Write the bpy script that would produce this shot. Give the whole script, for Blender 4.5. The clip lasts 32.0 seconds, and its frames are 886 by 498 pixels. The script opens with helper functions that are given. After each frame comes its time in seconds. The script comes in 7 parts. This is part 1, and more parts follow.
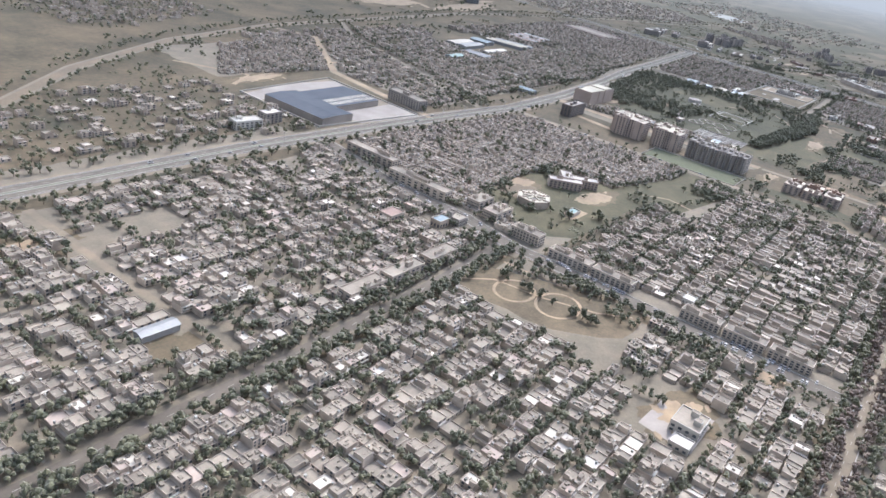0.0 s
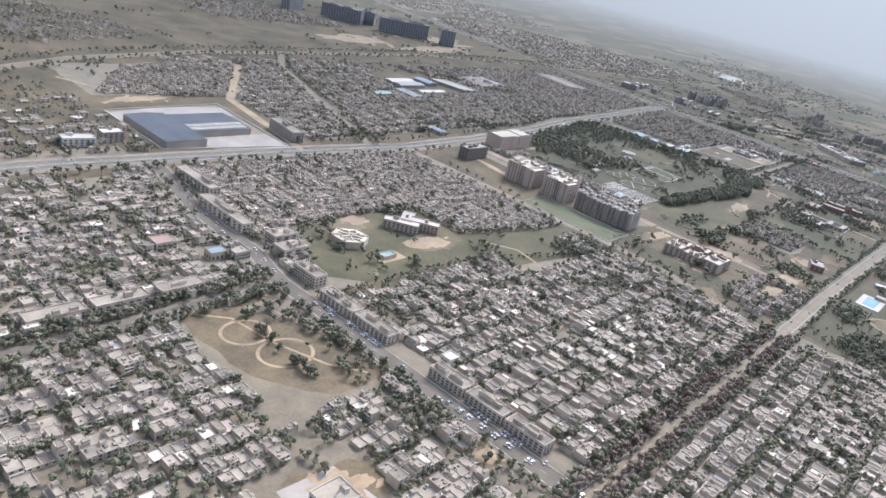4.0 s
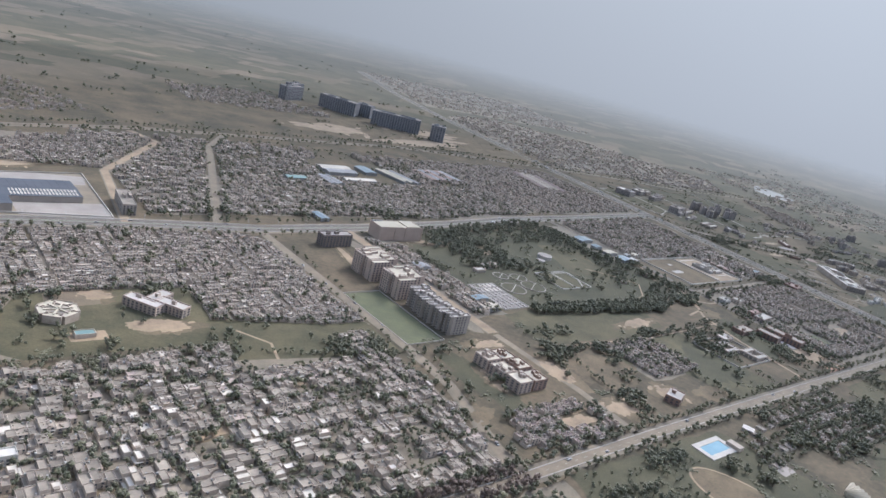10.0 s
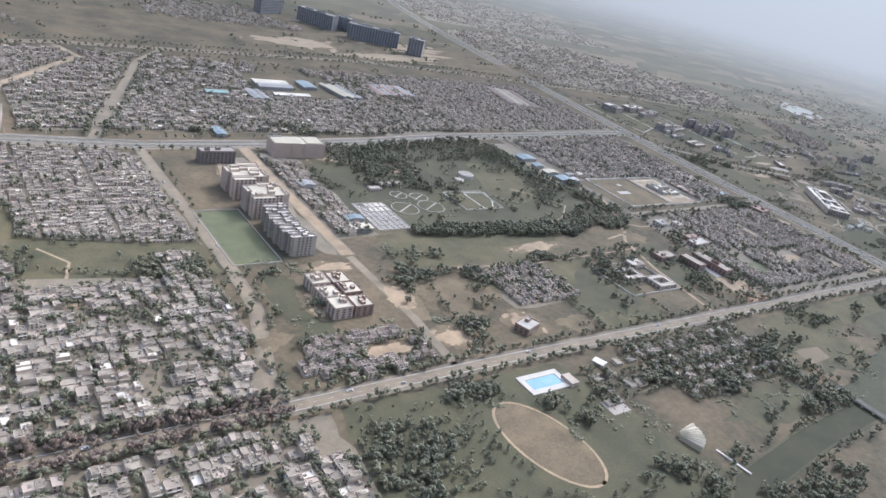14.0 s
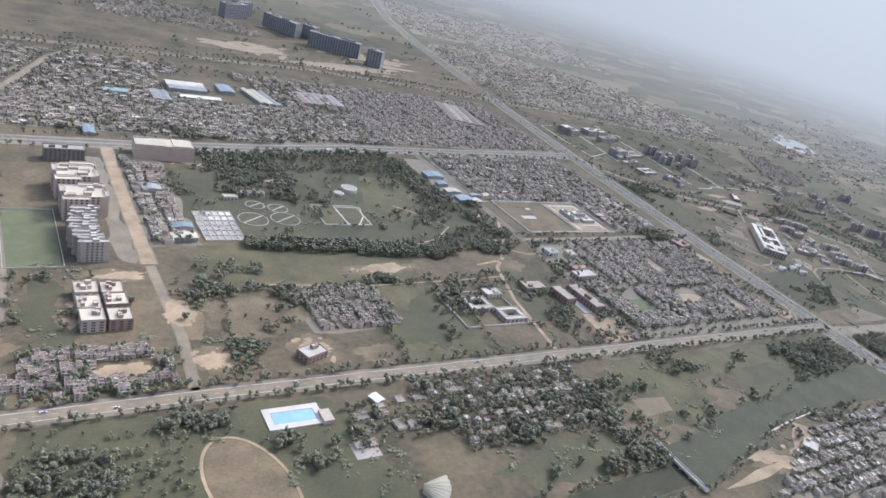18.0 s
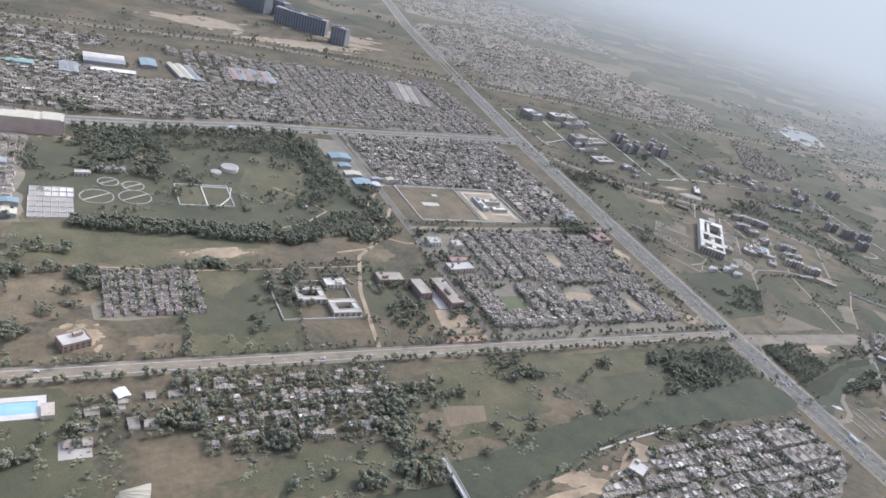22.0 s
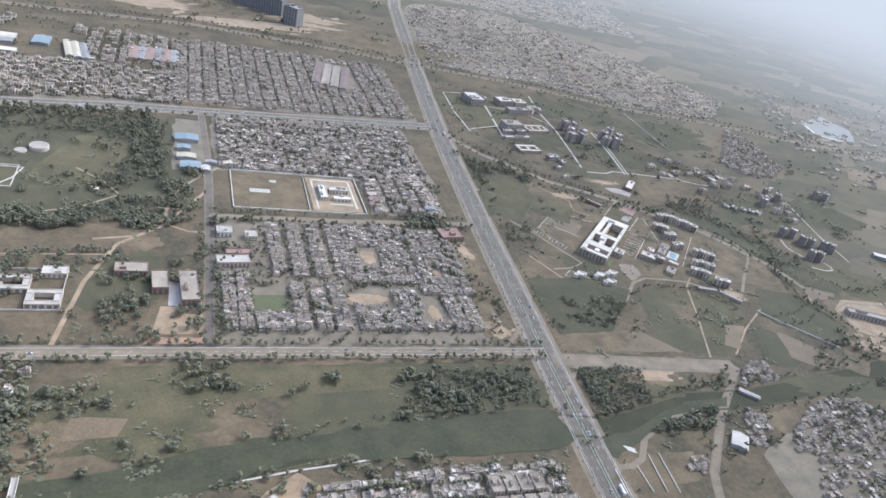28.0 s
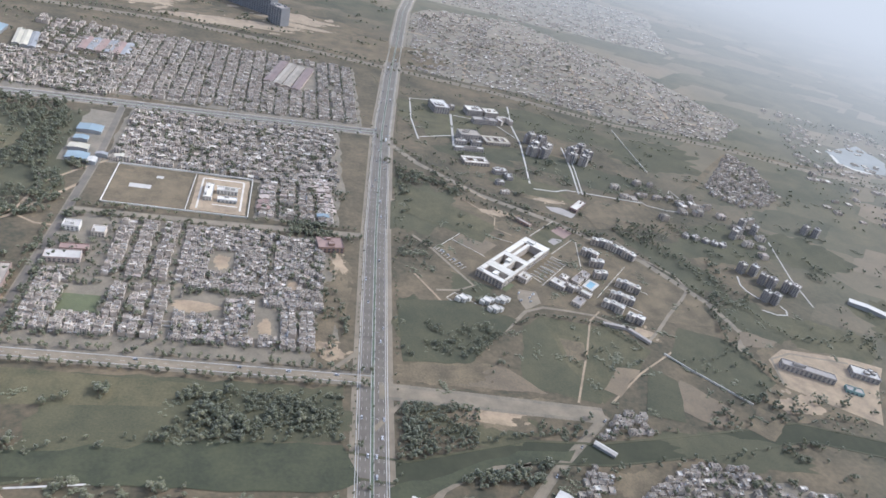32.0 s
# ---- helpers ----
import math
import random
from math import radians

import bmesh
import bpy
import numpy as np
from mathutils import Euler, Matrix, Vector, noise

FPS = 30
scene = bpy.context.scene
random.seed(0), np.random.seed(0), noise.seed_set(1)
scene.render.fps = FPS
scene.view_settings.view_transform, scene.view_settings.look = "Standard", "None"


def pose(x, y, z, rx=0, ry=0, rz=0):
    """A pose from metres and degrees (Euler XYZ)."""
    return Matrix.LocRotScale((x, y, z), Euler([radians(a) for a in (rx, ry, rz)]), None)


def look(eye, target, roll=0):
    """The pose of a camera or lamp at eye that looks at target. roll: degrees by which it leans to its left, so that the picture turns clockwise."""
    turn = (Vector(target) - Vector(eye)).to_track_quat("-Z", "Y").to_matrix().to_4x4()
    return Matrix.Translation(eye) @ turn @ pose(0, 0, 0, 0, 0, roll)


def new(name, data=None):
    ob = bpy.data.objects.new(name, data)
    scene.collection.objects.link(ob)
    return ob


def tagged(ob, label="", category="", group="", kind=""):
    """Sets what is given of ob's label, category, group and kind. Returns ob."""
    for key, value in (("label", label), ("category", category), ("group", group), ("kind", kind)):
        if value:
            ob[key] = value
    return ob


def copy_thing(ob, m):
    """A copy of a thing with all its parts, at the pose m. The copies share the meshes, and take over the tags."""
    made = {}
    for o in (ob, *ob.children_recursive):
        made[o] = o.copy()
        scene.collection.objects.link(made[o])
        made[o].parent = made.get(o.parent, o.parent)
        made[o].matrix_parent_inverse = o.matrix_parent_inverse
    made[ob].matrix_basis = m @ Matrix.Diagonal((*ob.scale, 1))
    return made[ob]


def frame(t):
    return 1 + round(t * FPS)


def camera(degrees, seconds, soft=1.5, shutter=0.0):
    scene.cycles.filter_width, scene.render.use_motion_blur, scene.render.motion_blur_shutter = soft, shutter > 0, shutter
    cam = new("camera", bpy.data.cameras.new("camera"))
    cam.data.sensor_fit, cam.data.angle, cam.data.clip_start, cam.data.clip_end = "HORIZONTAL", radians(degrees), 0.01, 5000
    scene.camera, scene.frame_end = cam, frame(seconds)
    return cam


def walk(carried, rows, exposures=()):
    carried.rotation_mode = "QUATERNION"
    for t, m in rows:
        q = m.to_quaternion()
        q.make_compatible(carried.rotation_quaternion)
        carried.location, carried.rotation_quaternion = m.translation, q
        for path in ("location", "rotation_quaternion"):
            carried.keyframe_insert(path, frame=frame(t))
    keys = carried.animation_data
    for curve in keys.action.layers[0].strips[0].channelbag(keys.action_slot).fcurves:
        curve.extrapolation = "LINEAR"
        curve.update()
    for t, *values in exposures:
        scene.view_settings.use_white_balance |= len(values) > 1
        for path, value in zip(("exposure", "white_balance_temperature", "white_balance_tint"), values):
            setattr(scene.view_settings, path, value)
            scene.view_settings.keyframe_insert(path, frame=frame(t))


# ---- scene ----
# ---- camera ----
cam = camera(62.83, 32.0, soft=1.6)
# seconds, place, heading from +y to the left, pitch, roll
PATH = [
    (0.0, 0.00, -0.00, 146.11, -57.148, -25.820, 10.839),
    (0.5, 12.27, -10.46, 146.55, -57.112, -24.404, 11.756),
    (1.0, 24.33, -20.65, 147.29, -56.780, -23.533, 12.104),
    (1.5, 36.27, -30.58, 148.27, -55.922, -22.767, 12.089),
    (2.0, 48.15, -40.28, 149.45, -55.145, -21.852, 11.861),
    (2.5, 60.04, -49.76, 150.79, -54.867, -21.121, 12.227),
    (4.5, 108.50, -85.81, 157.07, -52.747, -23.824, 13.780),
    (5.0, 120.99, -94.40, 158.76, -52.647, -24.706, 14.434),
    (5.5, 133.66, -102.83, 160.47, -53.797, -25.857, 15.432),
    (6.0, 146.53, -111.12, 162.18, -54.343, -26.101, 16.149),
    (6.5, 159.59, -119.25, 163.89, -53.891, -25.506, 15.942),
    (7.0, 172.85, -127.24, 165.60, -51.927, -23.656, 15.742),
    (7.5, 186.31, -135.09, 167.31, -48.316, -20.845, 15.820),
    (8.0, 199.95, -142.79, 169.01, -42.112, -18.202, 14.407),
    (8.5, 213.78, -150.36, 170.71, -43.036, -17.352, 14.667),
    (9.0, 227.78, -157.78, 172.40, -45.416, -16.238, 15.762),
    (9.5, 241.94, -165.05, 174.11, -44.297, -15.984, 15.018),
    (10.0, 256.25, -172.19, 175.82, -43.503, -17.030, 14.500),
    (10.5, 270.69, -179.18, 177.54, -43.022, -21.092, 13.628),
    (11.0, 285.27, -186.02, 179.28, -43.260, -25.548, 12.005),
    (11.5, 299.95, -192.72, 181.06, -41.113, -26.065, 12.616),
    (12.0, 314.74, -199.27, 182.86, -41.091, -26.761, 12.730),
    (12.5, 329.63, -205.67, 184.70, -41.642, -25.457, 13.453),
    (13.0, 344.60, -211.91, 186.58, -41.127, -24.625, 13.434),
    (13.5, 359.64, -218.01, 188.51, -40.790, -24.300, 13.409),
    (14.0, 374.76, -223.96, 190.49, -39.956, -24.069, 13.611),
    (14.5, 389.94, -229.75, 192.53, -39.264, -24.277, 14.228),
    (16.5, 451.27, -251.39, 201.26, -37.362, -23.393, 15.154),
    (17.0, 466.76, -256.42, 203.59, -37.064, -23.101, 15.285),
    (17.5, 482.32, -261.30, 205.97, -36.483, -23.212, 15.385),
    (18.0, 497.96, -266.02, 208.40, -36.509, -23.497, 15.657),
    (18.5, 513.69, -270.60, 210.88, -35.803, -23.736, 15.568),
    (19.0, 529.52, -275.02, 213.39, -35.290, -24.199, 15.685),
    (19.5, 545.45, -279.29, 215.94, -34.676, -24.946, 15.660),
    (20.0, 561.50, -283.41, 218.52, -34.234, -25.633, 15.770),
    (20.5, 577.69, -287.38, 221.11, -34.136, -25.767, 16.120),
    (21.0, 594.01, -291.20, 223.71, -33.751, -25.948, 15.989),
    (21.5, 610.50, -294.86, 226.31, -33.148, -26.232, 15.734),
    (22.0, 627.15, -298.38, 228.89, -32.440, -25.789, 16.042),
    (22.5, 643.99, -301.73, 231.45, -29.325, -23.785, 14.717),
    (23.0, 661.01, -304.93, 233.98, -28.067, -24.280, 14.442),
    (23.5, 678.24, -307.96, 236.47, -27.850, -24.483, 14.877),
    (24.0, 695.67, -310.83, 238.90, -27.617, -25.719, 15.225),
    (24.5, 713.32, -313.52, 241.26, -27.056, -25.990, 15.559),
    (25.0, 731.17, -316.03, 243.56, -26.353, -26.366, 15.717),
    (25.5, 749.24, -318.34, 245.77, -27.503, -28.695, 16.000),
    (27.5, 823.41, -325.44, 253.70, -24.341, -28.262, 14.170),
    (28.0, 842.33, -326.58, 255.44, -23.717, -28.703, 14.321),
    (28.5, 861.33, -327.44, 257.09, -23.769, -28.691, 14.874),
    (29.0, 880.36, -327.98, 258.65, -22.489, -28.768, 14.705),
    (29.5, 899.37, -328.17, 260.14, -22.352, -29.092, 15.145),
    (30.0, 918.30, -327.98, 261.56, -21.721, -29.249, 15.416),
    (30.5, 937.07, -327.37, 262.95, -20.517, -28.777, 15.678),
    (31.0, 955.58, -326.31, 264.32, -18.248, -29.126, 14.516),
    (31.5, 973.74, -324.75, 265.70, -17.126, -29.107, 14.413),
    (32.0, 991.43, -322.63, 267.13, -16.405, -29.297, 14.693),
]


def aim(x, y, z, yaw, pitch, roll):
    return pose(x, y, z, 0, 0, yaw) @ pose(0, 0, 0, 90 + pitch) @ pose(0, 0, 0, 0, 0, roll)


walk(cam, [(t, aim(*r)) for t, *r in PATH], exposures=[(0.0, 1.56, 5470, 11), (7.0, 1.58, 5470, 11), (8.0, 1.54, 5470, 11), (9.0, 1.3, 5470, 11), (9.9, 1.26, 5470, 11), (11.0, 1.52, 5470, 11), (20.0, 1.62, 5470, 11), (28.0, 1.74, 5470, 11), (32.0, 1.74, 5470, 11)])

# ---- light: a hazy midday sun ahead of the flight, bright sky ----
SUN_AZ, SUN_EL = 14.0, 42.0
world = bpy.data.worlds.new("sky")
scene.world = world
world.use_nodes = True
wn = world.node_tree
sky = wn.nodes.new("ShaderNodeTexSky")
sky.sky_type = "NISHITA"
sky.sun_disc = False
sky.sun_elevation = radians(SUN_EL)
sky.sun_rotation = radians(90 - SUN_AZ)
sky.air_density, sky.dust_density, sky.ozone_density = 1.0, 6.0, 1.0
wn.links.new(sky.outputs["Color"], wn.nodes["Background"].inputs["Color"])
wn.nodes["Background"].inputs["Strength"].default_value = 0.15
sun_data = bpy.data.lights.new("sun", "SUN")
sun_data.energy, sun_data.angle, sun_data.color = 0.95, radians(4.0), (1.0, 0.9, 0.76)
sun = new("sun", sun_data)
sun.matrix_world = look((math.cos(radians(SUN_AZ)) * math.cos(radians(SUN_EL)) * 900 + 600, math.sin(radians(SUN_AZ)) * math.cos(radians(SUN_EL)) * 900 + 150, math.sin(radians(SUN_EL)) * 900), (600, 150, 0))


# ---- materials ----
def material(name, dark, light, rough=0.85, patch=0.05, grain=1.2, bump=0.15, sheen=0.25, metal=0.0, spread=1.0, spec=0.4, grit=0.5):
    """A weathered surface between two colours: each piece has its own tone, with stains and grain on it."""
    m = bpy.data.materials.new(name)
    m.use_nodes = True
    nt = m.node_tree
    bsdf = nt.nodes["Principled BSDF"]
    geo, info = nt.nodes.new("ShaderNodeNewGeometry"), nt.nodes.new("ShaderNodeObjectInfo")
    add = nt.nodes.new("ShaderNodeMath")
    add.operation = "ADD"
    nt.links.new(geo.outputs["Random Per Island"], add.inputs[0])
    nt.links.new(info.outputs["Random"], add.inputs[1])
    frac = nt.nodes.new("ShaderNodeMath")
    frac.operation = "FRACT"
    nt.links.new(add.outputs[0], frac.inputs[0])
    big, fine = nt.nodes.new("ShaderNodeTexNoise"), nt.nodes.new("ShaderNodeTexNoise")
    for node, scale, detail in ((big, patch, 5.0), (fine, grain, 4.0)):
        nt.links.new(geo.outputs["Position"], node.inputs["Vector"])
        node.inputs["Scale"].default_value = scale
        node.inputs["Detail"].default_value = detail
        node.inputs["Roughness"].default_value = 0.65
    tone = nt.nodes.new("ShaderNodeMath")
    tone.operation = "MULTIPLY_ADD"
    nt.links.new(frac.outputs[0], tone.inputs[0])
    tone.inputs[1].default_value = 0.5 * spread
    wide = nt.nodes.new("ShaderNodeMapRange")
    wide.inputs["From Min"].default_value, wide.inputs["From Max"].default_value = 0.3, 0.7
    wide.inputs["To Min"].default_value, wide.inputs["To Max"].default_value = -0.1, 1.0 - 0.5 * spread
    nt.links.new(big.outputs["Fac"], wide.inputs["Value"])
    nt.links.new(wide.outputs[0], tone.inputs[2])
    small = nt.nodes.new("ShaderNodeMath")
    small.operation = "MULTIPLY_ADD"
    small.inputs[1].default_value, small.inputs[2].default_value = grit, -0.5 * grit
    nt.links.new(fine.outputs["Fac"], small.inputs[0])
    total = nt.nodes.new("ShaderNodeMath")
    total.operation = "ADD"
    total.use_clamp = True
    nt.links.new(tone.outputs[0], total.inputs[0])
    nt.links.new(small.outputs[0], total.inputs[1])
    mix = nt.nodes.new("ShaderNodeMix")
    mix.data_type = "RGBA"
    nt.links.new(total.outputs[0], mix.inputs["Factor"])
    mix.inputs["A"].default_value, mix.inputs["B"].default_value = (*dark, 1), (*light, 1)
    nt.links.new(mix.outputs["Result"], bsdf.inputs["Base Color"])
    bsdf.inputs["Roughness"].default_value = rough
    bsdf.inputs["Metallic"].default_value = metal
    bsdf.inputs["Specular IOR Level"].default_value = spec
    # sheen pales surfaces at low view angles, standing in for haze
    bsdf.inputs["Sheen Weight"].default_value = min(1.0, sheen)
    bsdf.inputs["Sheen Roughness"].default_value = 0.6
    bsdf.inputs["Sheen Tint"].default_value = (1.0, 0.98, 0.93, 1)
    if bump:
        b = nt.nodes.new("ShaderNodeBump")
        b.inputs["Strength"].default_value = bump
        b.inputs["Distance"].default_value = 0.3
        nt.links.new(fine.outputs["Fac"], b.inputs["Height"])
        nt.links.new(b.outputs["Normal"], bsdf.inputs["Normal"])
    return m


# sheen weights imitating haze: first for built ground, second for plants
HAZE_SHEEN, LEAFY = 0.25, 0.08
def ground_material():
    """Scrub near the city; a patchwork of small fields further out."""
    m = material("dry_scrub_ground", (0.04, 0.037, 0.02), (0.145, 0.108, 0.063), 0.9, 0.022, 0.3, 0.3, LEAFY, spread=0.0, grit=1.3)
    nt = m.node_tree
    bsdf = nt.nodes["Principled BSDF"]
    scrub = bsdf.inputs["Base Color"].links[0].from_socket
    geo = nt.nodes.new("ShaderNodeNewGeometry")
    turn = nt.nodes.new("ShaderNodeMapping")
    turn.inputs["Rotation"].default_value = (0, 0, 0.5)
    turn.inputs["Scale"].default_value = (0.011, 0.019, 0.0)
    nt.links.new(geo.outputs["Position"], turn.inputs["Vector"])
    cells = nt.nodes.new("ShaderNodeTexVoronoi")
    cells.distance = "CHEBYCHEV"
    cells.inputs["Scale"].default_value = 1.0
    cells.inputs["Randomness"].default_value = 0.8
    nt.links.new(turn.outputs[0], cells.inputs["Vector"])
    part_of = nt.nodes.new("ShaderNodeSeparateColor")
    nt.links.new(cells.outputs["Color"], part_of.inputs[0])
    crops = nt.nodes.new("ShaderNodeValToRGB")
    crops.color_ramp.interpolation = "CONSTANT"
    tones = ((0.0, (0.06, 0.07, 0.045)), (0.28, (0.10, 0.1, 0.065)), (0.5, (0.17, 0.145, 0.10)), (0.72, (0.075, 0.08, 0.052)), (0.88, (0.22, 0.18, 0.13)))
    for i, (at, colour) in enumerate(tones):
        e = crops.color_ramp.elements[i] if i < 2 else crops.color_ramp.elements.new(at)
        e.position, e.color = at, (*colour, 1)
    nt.links.new(part_of.outputs[0], crops.inputs["Fac"])
    rough = nt.nodes.new("ShaderNodeTexNoise")
    rough.inputs["Scale"].default_value = 0.03
    rough.inputs["Detail"].default_value = 6.0
    nt.links.new(geo.outputs["Position"], rough.inputs["Vector"])
    soft = nt.nodes.new("ShaderNodeMix")
    soft.data_type = "RGBA"
    soft.inputs["Factor"].default_value = 0.45
    nt.links.new(crops.outputs["Color"], soft.inputs["A"])
    nt.links.new(scrub, soft.inputs["B"])
    away = nt.nodes.new("ShaderNodeVectorMath")
    away.operation = "DISTANCE"
    away.inputs[1].default_value = (750, 180, 0)
    nt.links.new(geo.outputs["Position"], away.inputs[0])
    fade = nt.nodes.new("ShaderNodeMapRange")
    fade.inputs["From Min"].default_value, fade.inputs["From Max"].default_value = 620.0, 760.0
    nt.links.new(away.outputs["Value"], fade.inputs["Value"])
    mix = nt.nodes.new("ShaderNodeMix")
    mix.data_type = "RGBA"
    nt.links.new(fade.outputs[0], mix.inputs["Factor"])
    nt.links.new(scrub, mix.inputs["A"])
    nt.links.new(soft.outputs["Result"], mix.inputs["B"])
    nt.links.new(mix.outputs["Result"], bsdf.inputs["Base Color"])
    return m


M_GROUND = ground_material()
M_PLOT = material("dusty_street_ground", (0.1, 0.084, 0.057), (0.19, 0.155, 0.105), 0.9, 0.08, 0.8, 0.2, HAZE_SHEEN, spread=0.0, grit=1.3)
M_GRASS = material("lawn_grass", (0.04, 0.042, 0.019), (0.115, 0.097, 0.048), 0.9, 0.04, 0.7, 0.3, LEAFY, spread=0.3, grit=1.3)
M_LAWN = material("watered_lawn", (0.048, 0.06, 0.022), (0.1, 0.108, 0.042), 0.9, 0.08, 0.8, 0.3, 0.2, spread=0.2)
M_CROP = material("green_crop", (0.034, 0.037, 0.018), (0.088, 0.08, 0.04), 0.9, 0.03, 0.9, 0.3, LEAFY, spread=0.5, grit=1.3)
M_DRYGRASS = material("dry_grass", (0.072, 0.058, 0.034), (0.175, 0.132, 0.076), 0.9, 0.06, 0.8, 0.2, LEAFY, spread=0.2, grit=1.3)
M_SAND = material("bare_sandy_soil", (0.17, 0.122, 0.072), (0.37, 0.272, 0.165), 0.9, 0.08, 0.8, 0.2, HAZE_SHEEN, spread=0.2)
M_SOIL = material("red_brown_soil", (0.085, 0.062, 0.033), (0.17, 0.12, 0.066), 0.9, 0.05, 0.8, 0.2, HAZE_SHEEN, spread=0.4, grit=1.3)
M_ASPHALT = material("worn_asphalt", (0.08, 0.068, 0.054), (0.145, 0.123, 0.098), 0.9, 0.08, 0.8, 0.1, HAZE_SHEEN, spread=0.0, spec=0.1)
M_DUSTROAD = material("dusty_brown_road", (0.125, 0.1, 0.066), (0.22, 0.175, 0.115), 0.9, 0.08, 0.8, 0.1, HAZE_SHEEN, spread=0.0)
M_CONCRETE = material("pale_concrete", (0.30, 0.28, 0.25), (0.52, 0.49, 0.44), 0.8, 0.1, 1.0, 0.1, HAZE_SHEEN)
M_KERB = material("painted_kerb", (0.30, 0.285, 0.26), (0.5, 0.48, 0.44), 0.8, 0.3, 1.5, 0.0, 0.1)
M_ROOF = material("cement_roof", (0.115, 0.098, 0.077), (0.37, 0.32, 0.255), 0.85, 0.12, 0.9, 0.15, HAZE_SHEEN)
M_WALL = material("plastered_wall", (0.26, 0.215, 0.175), (0.56, 0.49, 0.41), 0.85, 0.2, 1.0, 0.1, 0.2)
M_BRICKWALL = material("bare_brick_wall", (0.17, 0.107, 0.083), (0.28, 0.185, 0.145), 0.9, 0.2, 1.4, 0.2, 0.2)
M_WHITE = material("white_painted_plaster", (0.42, 0.40, 0.36), (0.60, 0.575, 0.525), 0.7, 0.12, 0.8, 0.05, 0.1)
M_PINK = material("pink_beige_render", (0.30, 0.242, 0.205), (0.42, 0.345, 0.295), 0.8, 0.06, 0.8, 0.05, 0.2, spread=0.3)
M_GREYCON = material("grey_raw_concrete", (0.23, 0.205, 0.183), (0.35, 0.315, 0.283), 0.85, 0.06, 0.8, 0.1, 0.2, spread=0.3)
M_PALEROOF = material("pale_screed_roof", (0.42, 0.39, 0.33), (0.68, 0.64, 0.56), 0.8, 0.12, 0.8, 0.05, 0.1)
M_DARKWALL = material("brown_grey_brick_facade", (0.12, 0.10, 0.09), (0.2, 0.165, 0.145), 0.85, 0.2, 1.2, 0.1, 0.1)
M_DARKGLASS = material("dark_window_glass", (0.04, 0.045, 0.055), (0.1, 0.11, 0.125), 0.25, 0.5, 1.0, 0.0, 0.0, spec=0.5)
M_TOWERGLASS = material("dark_curtain_wall", (0.17, 0.175, 0.185), (0.26, 0.265, 0.28), 0.35, 0.1, 0.6, 0.0, 0.0, spec=0.5)
M_TIN = material("weathered_tin_sheet", (0.19, 0.195, 0.2), (0.36, 0.365, 0.37), 0.65, 0.1, 1.0, 0.05, 0.1, metal=0.3)
M_BLUETIN = material("light_blue_roof_sheet", (0.15, 0.205, 0.24), (0.22, 0.28, 0.31), 0.5, 0.08, 1.0, 0.05, 0.1)
M_TEAL = material("teal_roof_sheet", (0.15, 0.25, 0.24), (0.24, 0.34, 0.32), 0.5, 0.08, 1.0, 0.05, 0.1)
M_GREYBLUE = material("grey_blue_metal_roof", (0.085, 0.096, 0.116), (0.125, 0.137, 0.157), 0.85, 0.03, 1.0, 0.0, 0.0, spread=0.08, spec=0.05)
M_CREAM = material("cream_roof_sheet", (0.38, 0.35, 0.27), (0.52, 0.475, 0.375), 0.6, 0.08, 1.0, 0.05, 0.1)
M_REDROOF = material("red_brown_roof", (0.18, 0.11, 0.09), (0.28, 0.185, 0.155), 0.7, 0.1, 1.0, 0.1, 0.2)
M_OXIDE = material("dull_purple_brown_roof", (0.10, 0.07, 0.068), (0.20, 0.14, 0.13), 0.8, 0.1, 1.0, 0.1, 0.2)
M_TANK = material("plastic_water_tank", (0.03, 0.03, 0.03), (0.6, 0.6, 0.57), 0.5, 0.3, 1.0, 0.0, 0.0)
# strong leaf sheen lifts the dark crowns as haze would
M_LEAF = material("dusty_green_leaves", (0.062, 0.066, 0.03), (0.125, 0.12, 0.056), 0.8, 0.06, 0.9, 0.3, 0.35)
M_DARKLEAF = material("dark_green_leaves", (0.046, 0.053, 0.025), (0.09, 0.093, 0.042), 0.8, 0.06, 0.9, 0.3, 0.35)
M_BAREBROWN = material("dry_brown_leaves", (0.10, 0.07, 0.052), (0.17, 0.12, 0.09), 0.8, 0.06, 0.9, 0.3, 0.3)
M_BARK = material("grey_brown_bark", (0.08, 0.06, 0.045), (0.16, 0.125, 0.10), 0.9, 0.5, 2.0, 0.3, 0.1)
M_POOL = material("pale_blue_pool_water", (0.20, 0.34, 0.42), (0.27, 0.42, 0.50), 0.1, 0.1, 0.6, 0.05, 0.0, spread=0.0)
M_RIVER = material("murky_river_water", (0.024, 0.028, 0.014), (0.05, 0.05, 0.026), 0.85, 0.03, 0.3, 0.05, 0.0, spread=0.0)
M_POND = material("pale_grey_pond", (0.16, 0.172, 0.172), (0.24, 0.252, 0.25), 0.5, 0.02, 0.3, 0.0, 0.1, spread=0.0)
M_BRICKCOURT = material("orange_brick_paving", (0.24, 0.15, 0.095), (0.36, 0.23, 0.15), 0.85, 0.1, 0.8, 0.1, 0.1, spread=0.0)
M_WEED = material("water_weed_mat", (0.024, 0.029, 0.013), (0.056, 0.058, 0.027), 0.85, 0.05, 0.5, 0.3, LEAFY, spread=0.0, grit=1.3)
M_CAR = material("car_paint", (0.04, 0.04, 0.05), (0.85, 0.85, 0.85), 0.3, 0.5, 1.0, 0.0, 0.0)
M_TYRE = material("black_rubber", (0.015, 0.015, 0.015), (0.03, 0.03, 0.03), 0.8, 1.0, 3.0, 0.0, 0.0)
